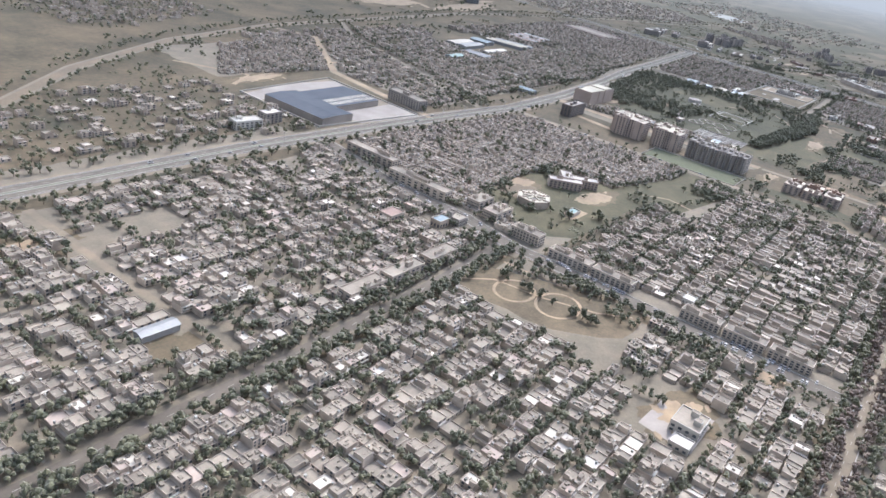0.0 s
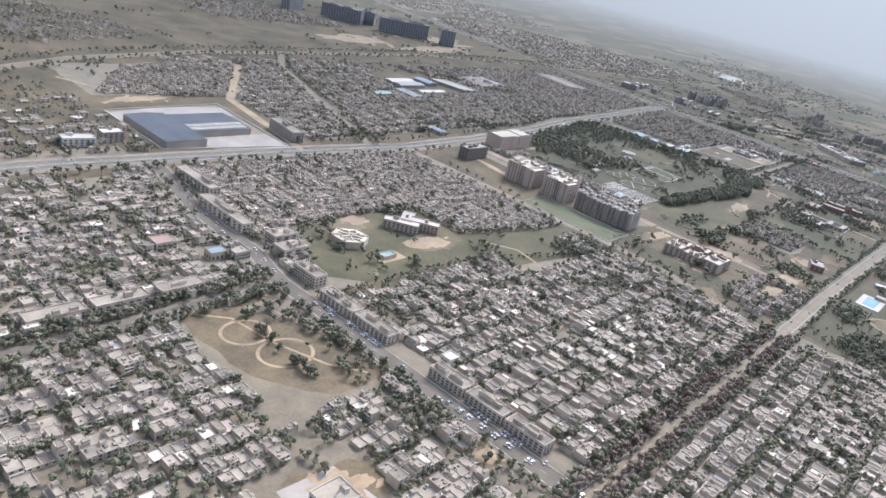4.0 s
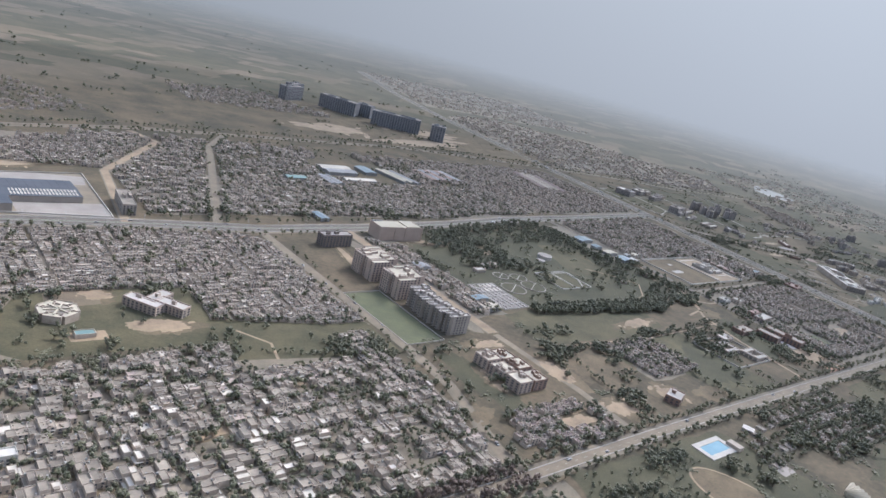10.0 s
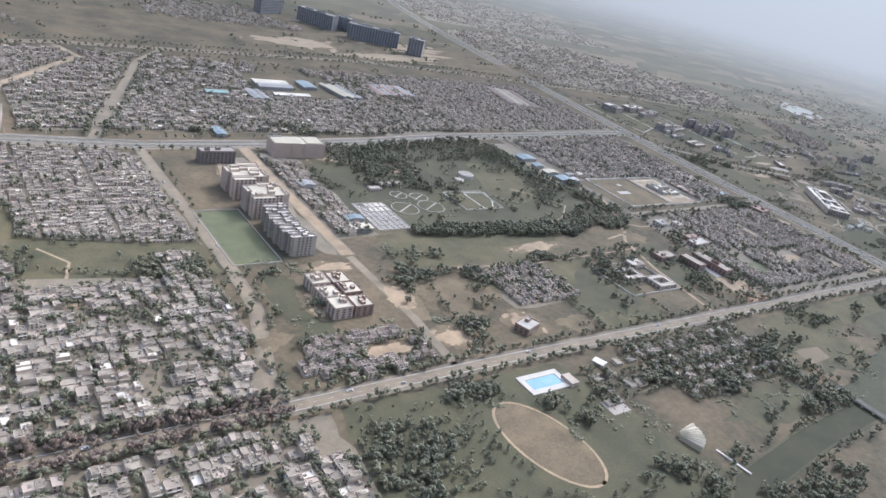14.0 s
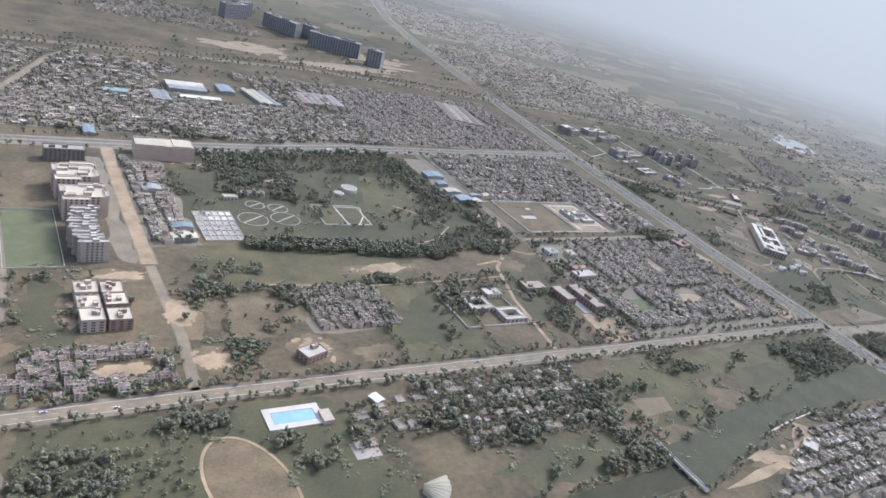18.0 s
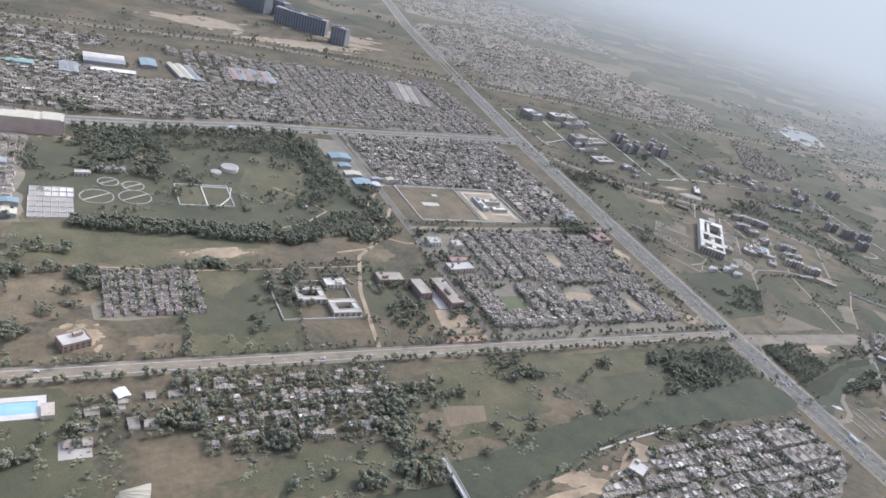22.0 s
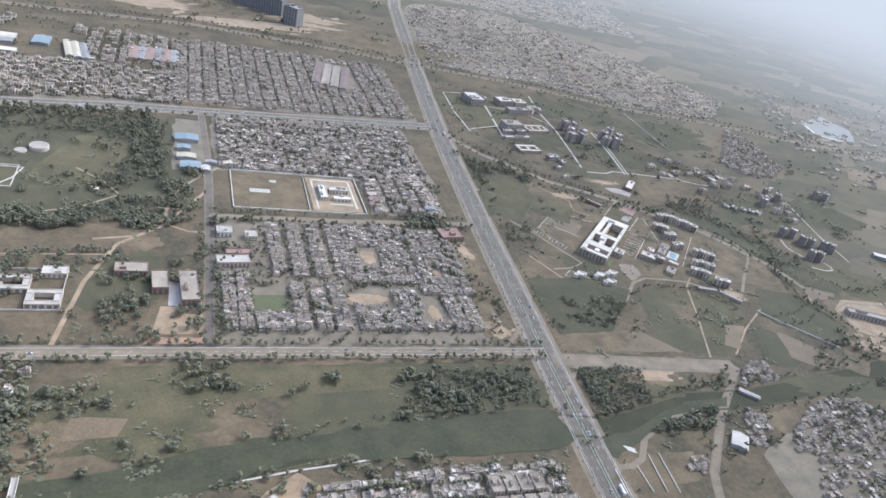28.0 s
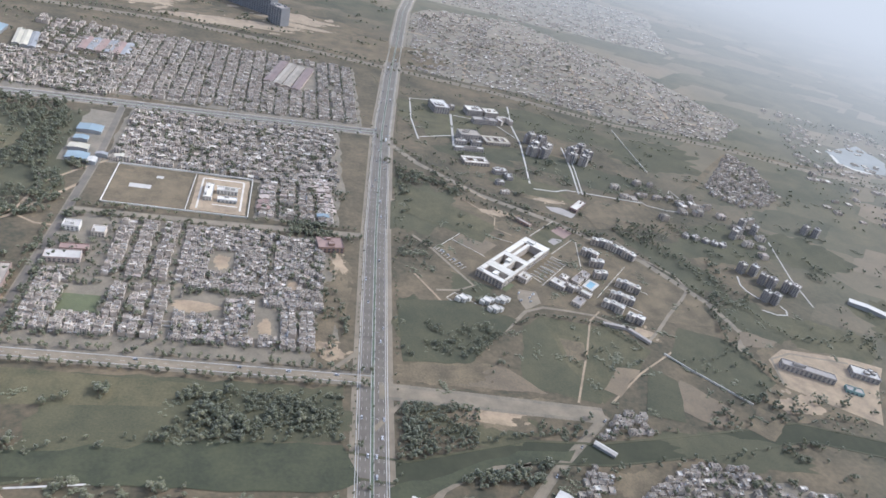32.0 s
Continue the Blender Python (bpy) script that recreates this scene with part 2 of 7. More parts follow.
M_METAL = material("galvanised_steel", (0.35, 0.35, 0.36), (0.5, 0.5, 0.5), 0.45, 1.0, 3.0, 0.0, 0.0, metal=0.8)
M_SHRUB = material("clipped_shrub", (0.03, 0.05, 0.02), (0.09, 0.12, 0.05), 0.8, 0.2, 1.5, 0.3, 0.3)


# ---- mesh tools ----
class Bag:
    """Collects faces of many shapes for one mesh."""

    def __init__(self):
        self.v, self.loops, self.sizes, self.mats, self.n = [], [], [], [], 0
        self.smooth = False

    def add(self, verts, faces, mat=0):
        verts = np.asarray(verts, float)
        self.v.append(verts)
        for f in faces:
            self.loops.append(np.asarray(f, int) + self.n)
            self.sizes.append(len(f))
            self.mats.append(mat)
        self.n += len(verts)

    def add_tris(self, verts, tris, mat=0):
        self.v.append(verts)
        self.loops.append((tris + self.n).ravel())
        self.sizes += [3] * len(tris)
        self.mats += [mat] * len(tris)
        self.n += len(verts)

    def box(self, x, y, z, w, d, h, turn=0.0, mat=0, bottom=False):
        """A box on its base centre."""
        c, s = math.cos(turn), math.sin(turn)
        v = [(x + c * a - s * b, y + s * a + c * b, z + k) for k in (0, h) for a, b in ((-w / 2, -d / 2), (w / 2, -d / 2), (w / 2, d / 2), (-w / 2, d / 2))]
        f = [(0, 1, 5, 4), (1, 2, 6, 5), (2, 3, 7, 6), (3, 0, 4, 7), (4, 5, 6, 7)]
        self.add(v, f + ([(3, 2, 1, 0)] if bottom else []), mat)

    def tray(self, x, y, z, w, d, h, rim=0.2, deep=0.5, turn=0.0, wall=0, top=1):
        """Walls with a parapet round a sunken flat roof."""
        c, s = math.cos(turn), math.sin(turn)
        rings = ((w / 2, d / 2, 0), (w / 2, d / 2, h), (w / 2 - rim, d / 2 - rim, h), (w / 2 - rim, d / 2 - rim, h - deep))
        v = [(x + c * a - s * b, y + s * a + c * b, z + k) for p, q, k in rings for a, b in ((-p, -q), (p, -q), (p, q), (-p, q))]
        f = [(4 * r + i, 4 * r + (i + 1) % 4, 4 * r + 4 + (i + 1) % 4, 4 * r + 4 + i) for r in range(3) for i in range(4)]
        self.add(v, f, wall)
        self.add([v[i] for i in (12, 13, 14, 15)], [(0, 1, 2, 3)], top)

    def drum(self, x, y, z, r, h, sides=8, mat=0, r2=None):
        r2 = r if r2 is None else r2
        v = [(x + q * math.cos(2 * math.pi * i / sides), y + q * math.sin(2 * math.pi * i / sides), z + k) for q, k in ((r, 0), (r2, h)) for i in range(sides)]
        f = [(i, (i + 1) % sides, sides + (i + 1) % sides, sides + i) for i in range(sides)] + [tuple(range(sides, 2 * sides))]
        self.add(v, f, mat)

    def mesh(self, name, mats):
        me = bpy.data.meshes.new(name)
        v = np.concatenate(self.v) if self.v else np.zeros((0, 3))
        loops, sizes = np.concatenate(self.loops), np.array(self.sizes)
        me.vertices.add(len(v))
        me.vertices.foreach_set("co", v.ravel())
        me.loops.add(len(loops))
        me.loops.foreach_set("vertex_index", loops)
        me.polygons.add(len(sizes))
        me.polygons.foreach_set("loop_start", np.r_[0, np.cumsum(sizes)[:-1]])
        me.polygons.foreach_set("loop_total", sizes)
        for m in mats:
            me.materials.append(m)
        me.polygons.foreach_set("material_index", np.array(self.mats))
        me.polygons.foreach_set("use_smooth", np.full(len(sizes), self.smooth))
        me.update(calc_edges=True)
        return me


def thing(name, label, category, group="", kind="", at=(0, 0, 0), turn=0.0):
    ob = new(name)
    ob.location, ob.rotation_euler[2] = at, radians(turn)
    ob.empty_display_size = 1.0
    return tagged(ob, label, category, group, kind)


def part(name, bag, mats, parent, label=""):
    """One mesh under a thing or under a part."""
    mats = mats if isinstance(mats, (list, tuple)) else [mats]
    ob = new(name, bag.mesh(name, mats))
    ob.parent = parent
    return tagged(ob, label) if label else ob


def share(name, mesh, parent, at, turn=0.0):
    """One more part on a mesh that others use as well."""
    ob = new(name, mesh)
    ob.parent, ob.location, ob.rotation_euler[2] = parent, at, turn
    return ob


def frayed(pts, amount, seed=0):
    """The outline with uneven edges."""
    out = []
    for p, q in zip(pts, pts[1:] + pts[:1]):
        n = max(1, int(math.hypot(q[0] - p[0], q[1] - p[1]) / max(4.0, 2.5 * amount)))
        for i in range(n):
            x, y = p[0] + (q[0] - p[0]) * i / n, p[1] + (q[1] - p[1]) * i / n
            out.append((x + amount * (noise.noise(Vector((x * 0.09, y * 0.09, seed))) + 0.5 * noise.noise(Vector((x * 0.3, y * 0.3, seed)))), y + amount * (noise.noise(Vector((x * 0.09, y * 0.09, seed + 7.0))) + 0.5 * noise.noise(Vector((x * 0.3, y * 0.3, seed + 7.0))))))
    return out


def sheet(name, pts, z, mat, label="", category="", kind="structure", fray=0.0):
    """A flat piece of ground with a given outline."""
    b = Bag()
    pts = frayed(pts, fray) if fray else pts
    area = sum(p[0] * q[1] - q[0] * p[1] for p, q in zip(pts, pts[1:] + pts[:1]))
    pts = pts if area > 0 else pts[::-1]
    b.add([(x, y, z) for x, y in pts], [tuple(range(len(pts)))])
    return tagged(new(name, b.mesh(name, [mat])), label, category, "", kind)


def ellipse(x, y, a, b, turn=0.0, n=28, wob=0.0, seed=0):
    rng = random.Random(seed)
    c, s = math.cos(radians(turn)), math.sin(radians(turn))
    out = []
    for i in range(n):
        k = 1 + wob * (rng.random() - 0.5)
        p, q = a * k * math.cos(2 * math.pi * i / n), b * k * math.sin(2 * math.pi * i / n)
        out.append((x + c * p - s * q, y + s * p + c * q))
    return out


def blot(x, y, a, b, turn=0.0, seed=0):
    """An uneven outline, frayed at two scales."""
    out = []
    for i, (px, py) in enumerate(ellipse(0, 0, a, b, turn, 72)):
        q = 2 * math.pi * i / 72
        k = 1 + 0.5 * noise.noise(Vector((1.3 * math.cos(q), 1.3 * math.sin(q), seed * 3.7))) + 0.3 * noise.noise(Vector((5 * math.cos(q), 5 * math.sin(q), seed * 1.9)))
        out.append((x + px * k, y + py * k))
    return out


def offset(line, d):
    """The line moved d to its left."""
    out = []
    for i, p in enumerate(line):
        a, b = Vector(line[max(i - 1, 0)]), Vector(line[min(i + 1, len(line) - 1)])
        t = (b - a).normalized()
        out.append((p[0] - t.y * d, p[1] + t.x * d))
    return out


def ribbon(bag, line, d0, d1, z, h=0.0, mat=0):
    """A strip between two offsets of a line; h: a raised strip with sides."""
    a, b = offset(line, d1), offset(line, d0)
    n = len(line)
    v = [(*p, z + h) for p in a] + [(*p, z + h) for p in b]
    f = [(i + 1, i, n + i, n + i + 1) for i in range(n - 1)]
    if h:
        v += [(*p, z - 0.05) for p in a] + [(*p, z - 0.05) for p in b]
        f += [(i, i + 1, 2 * n + i + 1, 2 * n + i) for i in range(n - 1)] + [(n + i + 1, n + i, 3 * n + i, 3 * n + i + 1) for i in range(n - 1)]
    bag.add(v, f, mat)


def along(line, step, start=0.0):
    """Points every step metres, with the direction there."""
    left = start
    for p, q in zip(line, line[1:]):
        p, q = Vector(p), Vector(q)
        length = (q - p).length
        t = (q - p) / length
        while left < length:
            yield (*(p + t * left), math.atan2(t.y, t.x))
            left += step
        left -= length


def inside(x, y, poly):
    hit = False
    for (a, b), (c, d) in zip(poly, poly[1:] + poly[:1]):
        if (b > y) != (d > y) and x < (c - a) * (y - b) / (d - b) + a:
            hit = not hit
    return hit


def near(x, y, line, r):
    for (a, b), (c, d) in zip(line, line[1:]):
        ex, ey = c - a, d - b
        k = min(1.0, max(0.0, ((x - a) * ex + (y - b) * ey) / (ex * ex + ey * ey)))
        if (x - a - k * ex) ** 2 + (y - b - k * ey) ** 2 < r * r:
            return True
    return False


def rect(x0, y0, x1, y1):
    return [(x0, y0), (x1, y0), (x1, y1), (x0, y1)]
# ---- ground, roads and open land ----
b = Bag()
b.add([(x, y, 0) for x, y in ellipse(697, 233, 4300, 4300, 0, 96)], [tuple(range(96))])
tagged(new("ground", b.mesh("ground", [M_GROUND])), "dry scrubby ground with patches of grass and dust", "ground", "", "structure")

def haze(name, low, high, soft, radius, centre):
    """A glowing veil of far haze painted as emission: its colour climbs with height, its foot fades into the plain."""
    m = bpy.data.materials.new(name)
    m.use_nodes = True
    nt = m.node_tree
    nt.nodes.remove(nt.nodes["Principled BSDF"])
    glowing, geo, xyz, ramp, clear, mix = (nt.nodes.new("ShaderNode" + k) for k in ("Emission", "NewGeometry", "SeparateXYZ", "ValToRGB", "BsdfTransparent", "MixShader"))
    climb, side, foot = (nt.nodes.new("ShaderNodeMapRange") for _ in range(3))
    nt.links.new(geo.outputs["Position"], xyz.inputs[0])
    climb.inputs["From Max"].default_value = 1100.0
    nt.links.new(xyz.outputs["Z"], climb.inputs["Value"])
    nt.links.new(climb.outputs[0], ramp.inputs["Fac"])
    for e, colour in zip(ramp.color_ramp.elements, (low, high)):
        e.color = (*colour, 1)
    # glow grows towards +x, painting the sun-side glare into the haze
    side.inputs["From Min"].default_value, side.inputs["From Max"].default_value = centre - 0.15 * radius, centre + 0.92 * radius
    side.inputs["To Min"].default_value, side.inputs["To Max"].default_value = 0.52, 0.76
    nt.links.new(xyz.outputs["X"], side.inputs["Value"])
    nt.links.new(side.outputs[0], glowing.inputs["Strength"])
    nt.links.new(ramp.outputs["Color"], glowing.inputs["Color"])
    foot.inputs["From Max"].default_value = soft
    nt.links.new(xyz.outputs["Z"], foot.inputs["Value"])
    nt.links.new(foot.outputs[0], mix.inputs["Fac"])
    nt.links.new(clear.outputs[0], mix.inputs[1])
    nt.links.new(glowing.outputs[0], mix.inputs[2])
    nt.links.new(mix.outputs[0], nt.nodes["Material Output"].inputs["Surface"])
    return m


# outermost ring is the sky; nearer see-through rings paint haze over far land
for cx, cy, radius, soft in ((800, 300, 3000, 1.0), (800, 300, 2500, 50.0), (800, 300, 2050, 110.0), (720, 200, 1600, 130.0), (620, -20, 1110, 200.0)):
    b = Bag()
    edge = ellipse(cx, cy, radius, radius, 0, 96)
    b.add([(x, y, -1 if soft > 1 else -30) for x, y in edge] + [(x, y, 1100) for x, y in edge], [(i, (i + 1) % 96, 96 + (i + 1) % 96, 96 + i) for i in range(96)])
    veil = tagged(new("backdrop", b.mesh("backdrop", [haze("painted_far_haze", (0.258, 0.256, 0.25), (0.47, 0.466, 0.455), soft, radius, cx)])), "glowing veil of painted haze before the far land and sky", "sky", "", "structure")
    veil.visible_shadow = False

HWY_N = [(-420, 300), (-100, 304), (126, 307), (255, 308), (330, 304), (437, 297), (510, 289), (600, 292), (713, 304), (797, 318), (914, 328), (1092, 345)]
HWY_S = [(1330, 1420), (1232, 1130), (1177, 878), (1126, 550), (1097, 346), (1075, 140), (1061, -18), (1053, -120), (1040, -330)]
AVENUE = [(-420, -14), (150, -14), (311, -14), (492, -13), (590, -12), (715, -13), (890, -15), (1062, -18)]
ROAD_E = [(1064, -26), (1130, -31), (1196, -36)]
ROAD_SE = [(1197, -36), (1152, -80), (1118, -120), (1070, -220)]
MARKET = [(306, 294), (294, 236), (292, 206), (293, 180), (286, 150), (286, 70), (286, -10)]
WEST_AV = [(-420, 144), (140, 144), (220, 146), (284, 150)]
TOWER_RD = [(506, 284), (508, 181), (509, 100), (507, 62), (487, -9)]
DIRT_RD = [(582.5, 286), (581, 200), (581, 106)]
DIRT_LANE = [(581, 104), (583, 34), (580, -8)]
SECTOR_ST = [(128, 288), (128, 220), (130, 150)]
YARD_RD = [(864, 322), (868, 210), (867, 116), (864, -12)]
COLONY_RD = [(867, 132), (960, 134), (1064, 140)]
LANE_J = [(789, -10), (798, 48), (812, 90), (837, 114), (867, 170)]
RAIL = [(-420, 160), (-100, 310), (177, 420), (250, 478), (362, 535), (499, 572), (621, 582), (864, 602), (1000, 585), (1118, 562), (1250, 537), (1401, 486), (1549, 467), (1674, 430), (2100, 330)]
BYPASS = [(1098, 330), (1125, 285), (1176, 235), (1233, 203), (1300, 150), (1335, 95), (1345, 55), (1308, 20), (1275, 15)]
FAC_RD = [(416, 300), (434, 417), (511, 522), (496, 560)]
VILL_RD = [(480, 300), (525, 420), (562, 520), (600, 575)]
RIVER = [(560, -185), (660, -124), (732, -116), (800, -114), (880, -92), (960, -78), (1035, -78), (1075, -84), (1143, -66), (1185, -66), (1260, -54), (1330, -40), (1400, -55), (1600, -85)]
CANAL = [(1061, -111), (1072, -111), (1080, -107), (1090, -93), (1106, -83), (1124, -76), (1140, -75)]


def road(name, line, half, z, mat, label, shoulder=0.0, lanes=0, kerb=False):
    base = Bag()
    if shoulder:
        ribbon(base, line, -half - shoulder, half + shoulder, z - 0.04, 0, 1)
    ribbon(base, line, -half, half, z, 0, 0)
    ob = tagged(new(name, base.mesh(name, [mat, M_PLOT])), label, "road", "", "structure")
    if kerb:
        for side in (-1, 1):
            k = Bag()
            d = side * (half + 0.15)
            ribbon(k, line, min(d, d + 0.35 * side), max(d, d + 0.35 * side), z, 0.18)
            part("kerb", k, M_KERB, ob, "pale painted kerb")
    if lanes:
        m = Bag()
        for x, y, a in along(line, 7.0):
            for q in lanes if isinstance(lanes, tuple) else (0.0,):
                m.box(x - math.sin(a) * q, y + math.cos(a) * q, z - 0.02, 2.4, 0.16, 0.045, a)
        tagged(part("lane_mark", m, M_KERB, ob, "worn white dashes"), kind="stuff")
    return ob


def highway(name, line, label, half=8.5):
    """Two carriageways, planted median, service lanes and kerbs."""
    base = Bag()
    ribbon(base, line, -half - 4.5, half + 4.5, 0.08, 0, 1)
    ob = tagged(new(name, base.mesh(name, [M_ASPHALT, M_DUSTROAD])), label, "road", "", "structure")
    for side in (-1, 1):
        c = Bag()
        ribbon(c, line, *sorted((side * 0.8, side * half)), 0.14)
        part("carriageway", c, M_ASPHALT, ob, "worn grey asphalt")
        s = Bag()
        ribbon(s, line, *sorted((side * (half + 1.2), side * (half + 3.4))), 0.13)
        part("service_lane", s, M_DUSTROAD, ob, "dusty service lane")
        for d in (0.8, half, half + 1.2):
            k = Bag()
            ribbon(k, line, *sorted((side * (d - 0.12), side * (d + 0.22))), 0.14, 0.22)
            part("kerb", k, M_KERB, ob, "pale painted kerb")
        m = Bag()
        for x, y, a in along(line, 7.0):
            for q in (3.3, 5.9):
                m.box(x - math.sin(a) * q * side, y + math.cos(a) * q * side, 0.12, 2.4, 0.16, 0.045, a)
        tagged(part("lane_mark", m, M_KERB, ob, "worn white dashes"), kind="stuff")
    md = Bag()
    ribbon(md, line, -0.6, 0.6, 0.12, 0.2)
    part("median", md, M_SHRUB, ob, "planted green median strip")
    return ob


highway("road_highway_north", HWY_N, "wide grey dual carriageway with dusty shoulders", 5.5)
highway("road_highway_south", HWY_S, "wide grey dual carriageway with planted median", 7.0)
road("road_avenue", AVENUE, 2.7, 0.22, M_DUSTROAD, "straight grey avenue between rows of trees", 3.0, (0.0,), True)
road("road_east", ROAD_E, 4.2, 0.2, M_DUSTROAD, "unfinished pale dusty road stub", 2.5)
road("road_south_east", ROAD_SE, 1.7, 0.17, M_DUSTROAD, "narrow dusty village road", 1.0)
road("road_market", MARKET, 4.0, 0.24, M_ASPHALT, "busy grey market street", 2.0, (0.0,), True)
road("road_west", WEST_AV, 2.4, 0.21, M_ASPHALT, "grey avenue shaded by trees", 2.5, (0.0,))
road("road_tower", TOWER_RD, 2.6, 0.19, M_DUSTROAD, "dusty road beside the tower lawn", 1.2)
road("road_sector", SECTOR_ST, 1.8, 0.23, M_DUSTROAD, "dusty grey street between house rows", 0.8)
road("road_dirt", DIRT_RD, 3.9, 0.18, M_SAND, "sandy unpaved road behind the towers", 1.0)
road("road_yard", YARD_RD, 2.2, 0.2, M_ASPHALT, "grey road along the school yard", 1.0)
road("road_colony", COLONY_RD, 1.8, 0.21, M_DUSTROAD, "tree-lined lane north of the colony", 1.5)
road("road_lane", LANE_J, 1.3, 0.16, M_SAND, "sandy lane through scrub")
road("road_dirt_lane", DIRT_LANE, 2.0, 0.18, M_DUSTROAD, "narrow dusty lane past the bare plots", 0.8)
road("road_bypass", BYPASS, 2.4, 0.15, M_DUSTROAD, "dusty road round the campus", 1.0)
road("road_factory", FAC_RD, 3.0, 0.19, M_SAND, "sandy road beside the factory", 1.0)
road("road_village", VILL_RD, 2.6, 0.18, M_DUSTROAD, "dusty road through trees", 1.0)
road("railway_embankment", RAIL, 3.5, 0.16, M_SOIL, "low brown railway embankment", 2.5)
road("canal_bank", CANAL, 1.9, 0.2, M_DUSTROAD, "pale concrete-lined canal bank")

b = Bag()
ribbon(b, RIVER, -7, 7, 0.06)
tagged(new("water_river", b.mesh("water_river", [M_RIVER])), "still murky grey-green river water", "water", "", "structure")
for d in (-8.5, 7.0):
    b = Bag()
    ribbon(b, RIVER, d, d + 1.5, 0.05, 0.15)
    tagged(new("river_bank", b.mesh("river_bank", [M_CROP])), "low weedy river bank", "bank", "", "structure")

# bare, grassy and cropped land: outline, material, label
LAND = [
    ("park_lawn", [(233, 140), (254, 146), (266, 124), (281, 84), (282, 72), (252, 72), (238, 85), (231, 116)], M_DRYGRASS, "dry park lawn with worn paths"),
    ("tower_lawn", rect(512, 106, 538, 174), M_LAWN, "mown green lawn beside the towers"),
    ("playing_field", [(611, 127), (660, 131), (753, 110), (742, 84), (700, 76), (606, 87)], M_GRASS, "wide green field with worn patches"),
    ("school_lawn", rect(338, 134, 376, 168), M_GRASS, "green school lawn"),
    ("open_lawn", [(414, 141), (464, 132), (466, 103), (414, 110)], M_GRASS, "rough green open ground"),
    ("school_yard", rect(885, 147, 938, 199), M_DRYGRASS, "dry grass sports field"),
    ("factory_yard", [(322, 318), (410, 308), (414, 404), (323, 397)], M_DUSTROAD, "pale paved factory yard"),
    ("oval_field", ellipse(587, -69, 28, 15, -80, 30), M_DRYGRASS, "oval grass running ground"),
    ("oval_lawn", ellipse(548, -109, 13, 10, 0, 24), M_DRYGRASS, "small oval dry lawn"),
    ("campus_ground", [(1124, 106), (1190, 200), (1258, 198), (1330, 106), (1325, 66), (1245, 66), (1186, 72), (1154, 88)], M_DRYGRASS, "dry planted campus ground"),
    ("sports_court", rect(708, 158, 742, 188), M_GRASS, "fenced green sports court"),
    ("clinic_lawn", rect(1143, 359, 1210, 463), M_GRASS, "green institute lawn"),
    ("tower_forecourt", rect(566, 108, 576, 262), M_PLOT, "dusty paved tower forecourt"),
    ("bus_yard", [(842, 201), (864, 201), (868, 300), (842, 302)], M_PLOT, "dusty depot yard"),
    ("court_lawn", rect(688, -12, 748, 74), M_GRASS, "rough green open ground"),
    ("south_meadow", [(905, -27), (1045, -26), (1043, -65), (898, -80)], M_CROP, "rough dark green meadow"),
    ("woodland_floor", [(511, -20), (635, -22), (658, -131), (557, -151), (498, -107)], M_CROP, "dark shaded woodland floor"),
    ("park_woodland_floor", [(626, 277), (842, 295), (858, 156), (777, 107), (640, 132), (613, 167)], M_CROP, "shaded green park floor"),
]
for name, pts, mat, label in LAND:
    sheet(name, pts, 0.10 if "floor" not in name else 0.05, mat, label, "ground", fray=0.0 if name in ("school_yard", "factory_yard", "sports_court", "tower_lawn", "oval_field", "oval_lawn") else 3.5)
rng = random.Random(5)
SANDS = [(1197, -86, 12, 6), (1124, -43, 16, 5), (277, 21, 7, 6), (326, 42, 10, 4), (393, 60, 20, 5), (272, 147, 7, 4), (118, 170, 8, 6), (170, 147.5, 30, 1.6), (113, 258, 12, 8), (624, 47, 19, 12), (538, 57, 6, 10), (722, 93, 18, 6), (822, 97, 10, 9), (853, 10, 17, 13), (392, 150, 10, 6), (1042, 46, 6, 22), (1046, 98, 5, 14),
         (1038, 4, 8, 10), (1106, -9, 22, 9), (1135, -36, 20, 7), (594, 12, 10, 8), (680, 4, 10, 6), (645, 14, 9, 8), (562, 22, 8, 5), (794, -73, 11, 8), (852, -119, 15, 5), (887, -122, 20, 8), (1082, -115, 22, 8),
         (1185, 204, 16, 6), (1258, 50, 10, 6), (511, 490, 26, 8), (356, 368, 10, 14), (549, 228, 3, 28), (513, 302, 16, 6), (586, 54, 8, 12), (563, 94, 14, 5), (1378, 11, 40, 24), (1348, -14, 20, 9), (1299, 8, 9, 8),
         (57, 316, 30, 5), (-44, 341, 36, 8), (-13, 412, 40, 14), (276, 88, 8, 12), (223, 35, 12, 8), (1007, 717, 60, 24), (1051, 623, 26, 30), (934, 642, 90, 20), (804, 681, 60, 26), (1140, 624, 40, 40), (358, 421, 24, 6), (1005, 680, 50, 10),
         (883, 744, 80, 14), (930, 839, 70, 12), (654, 256, 30, 5), (755, 299, 40, 4), (697, 233, 10, 5), (367, 192, 8, 7), (501, 33, 9, 5), (433, 84, 6, 5), (1244, 242, 16, 5)]
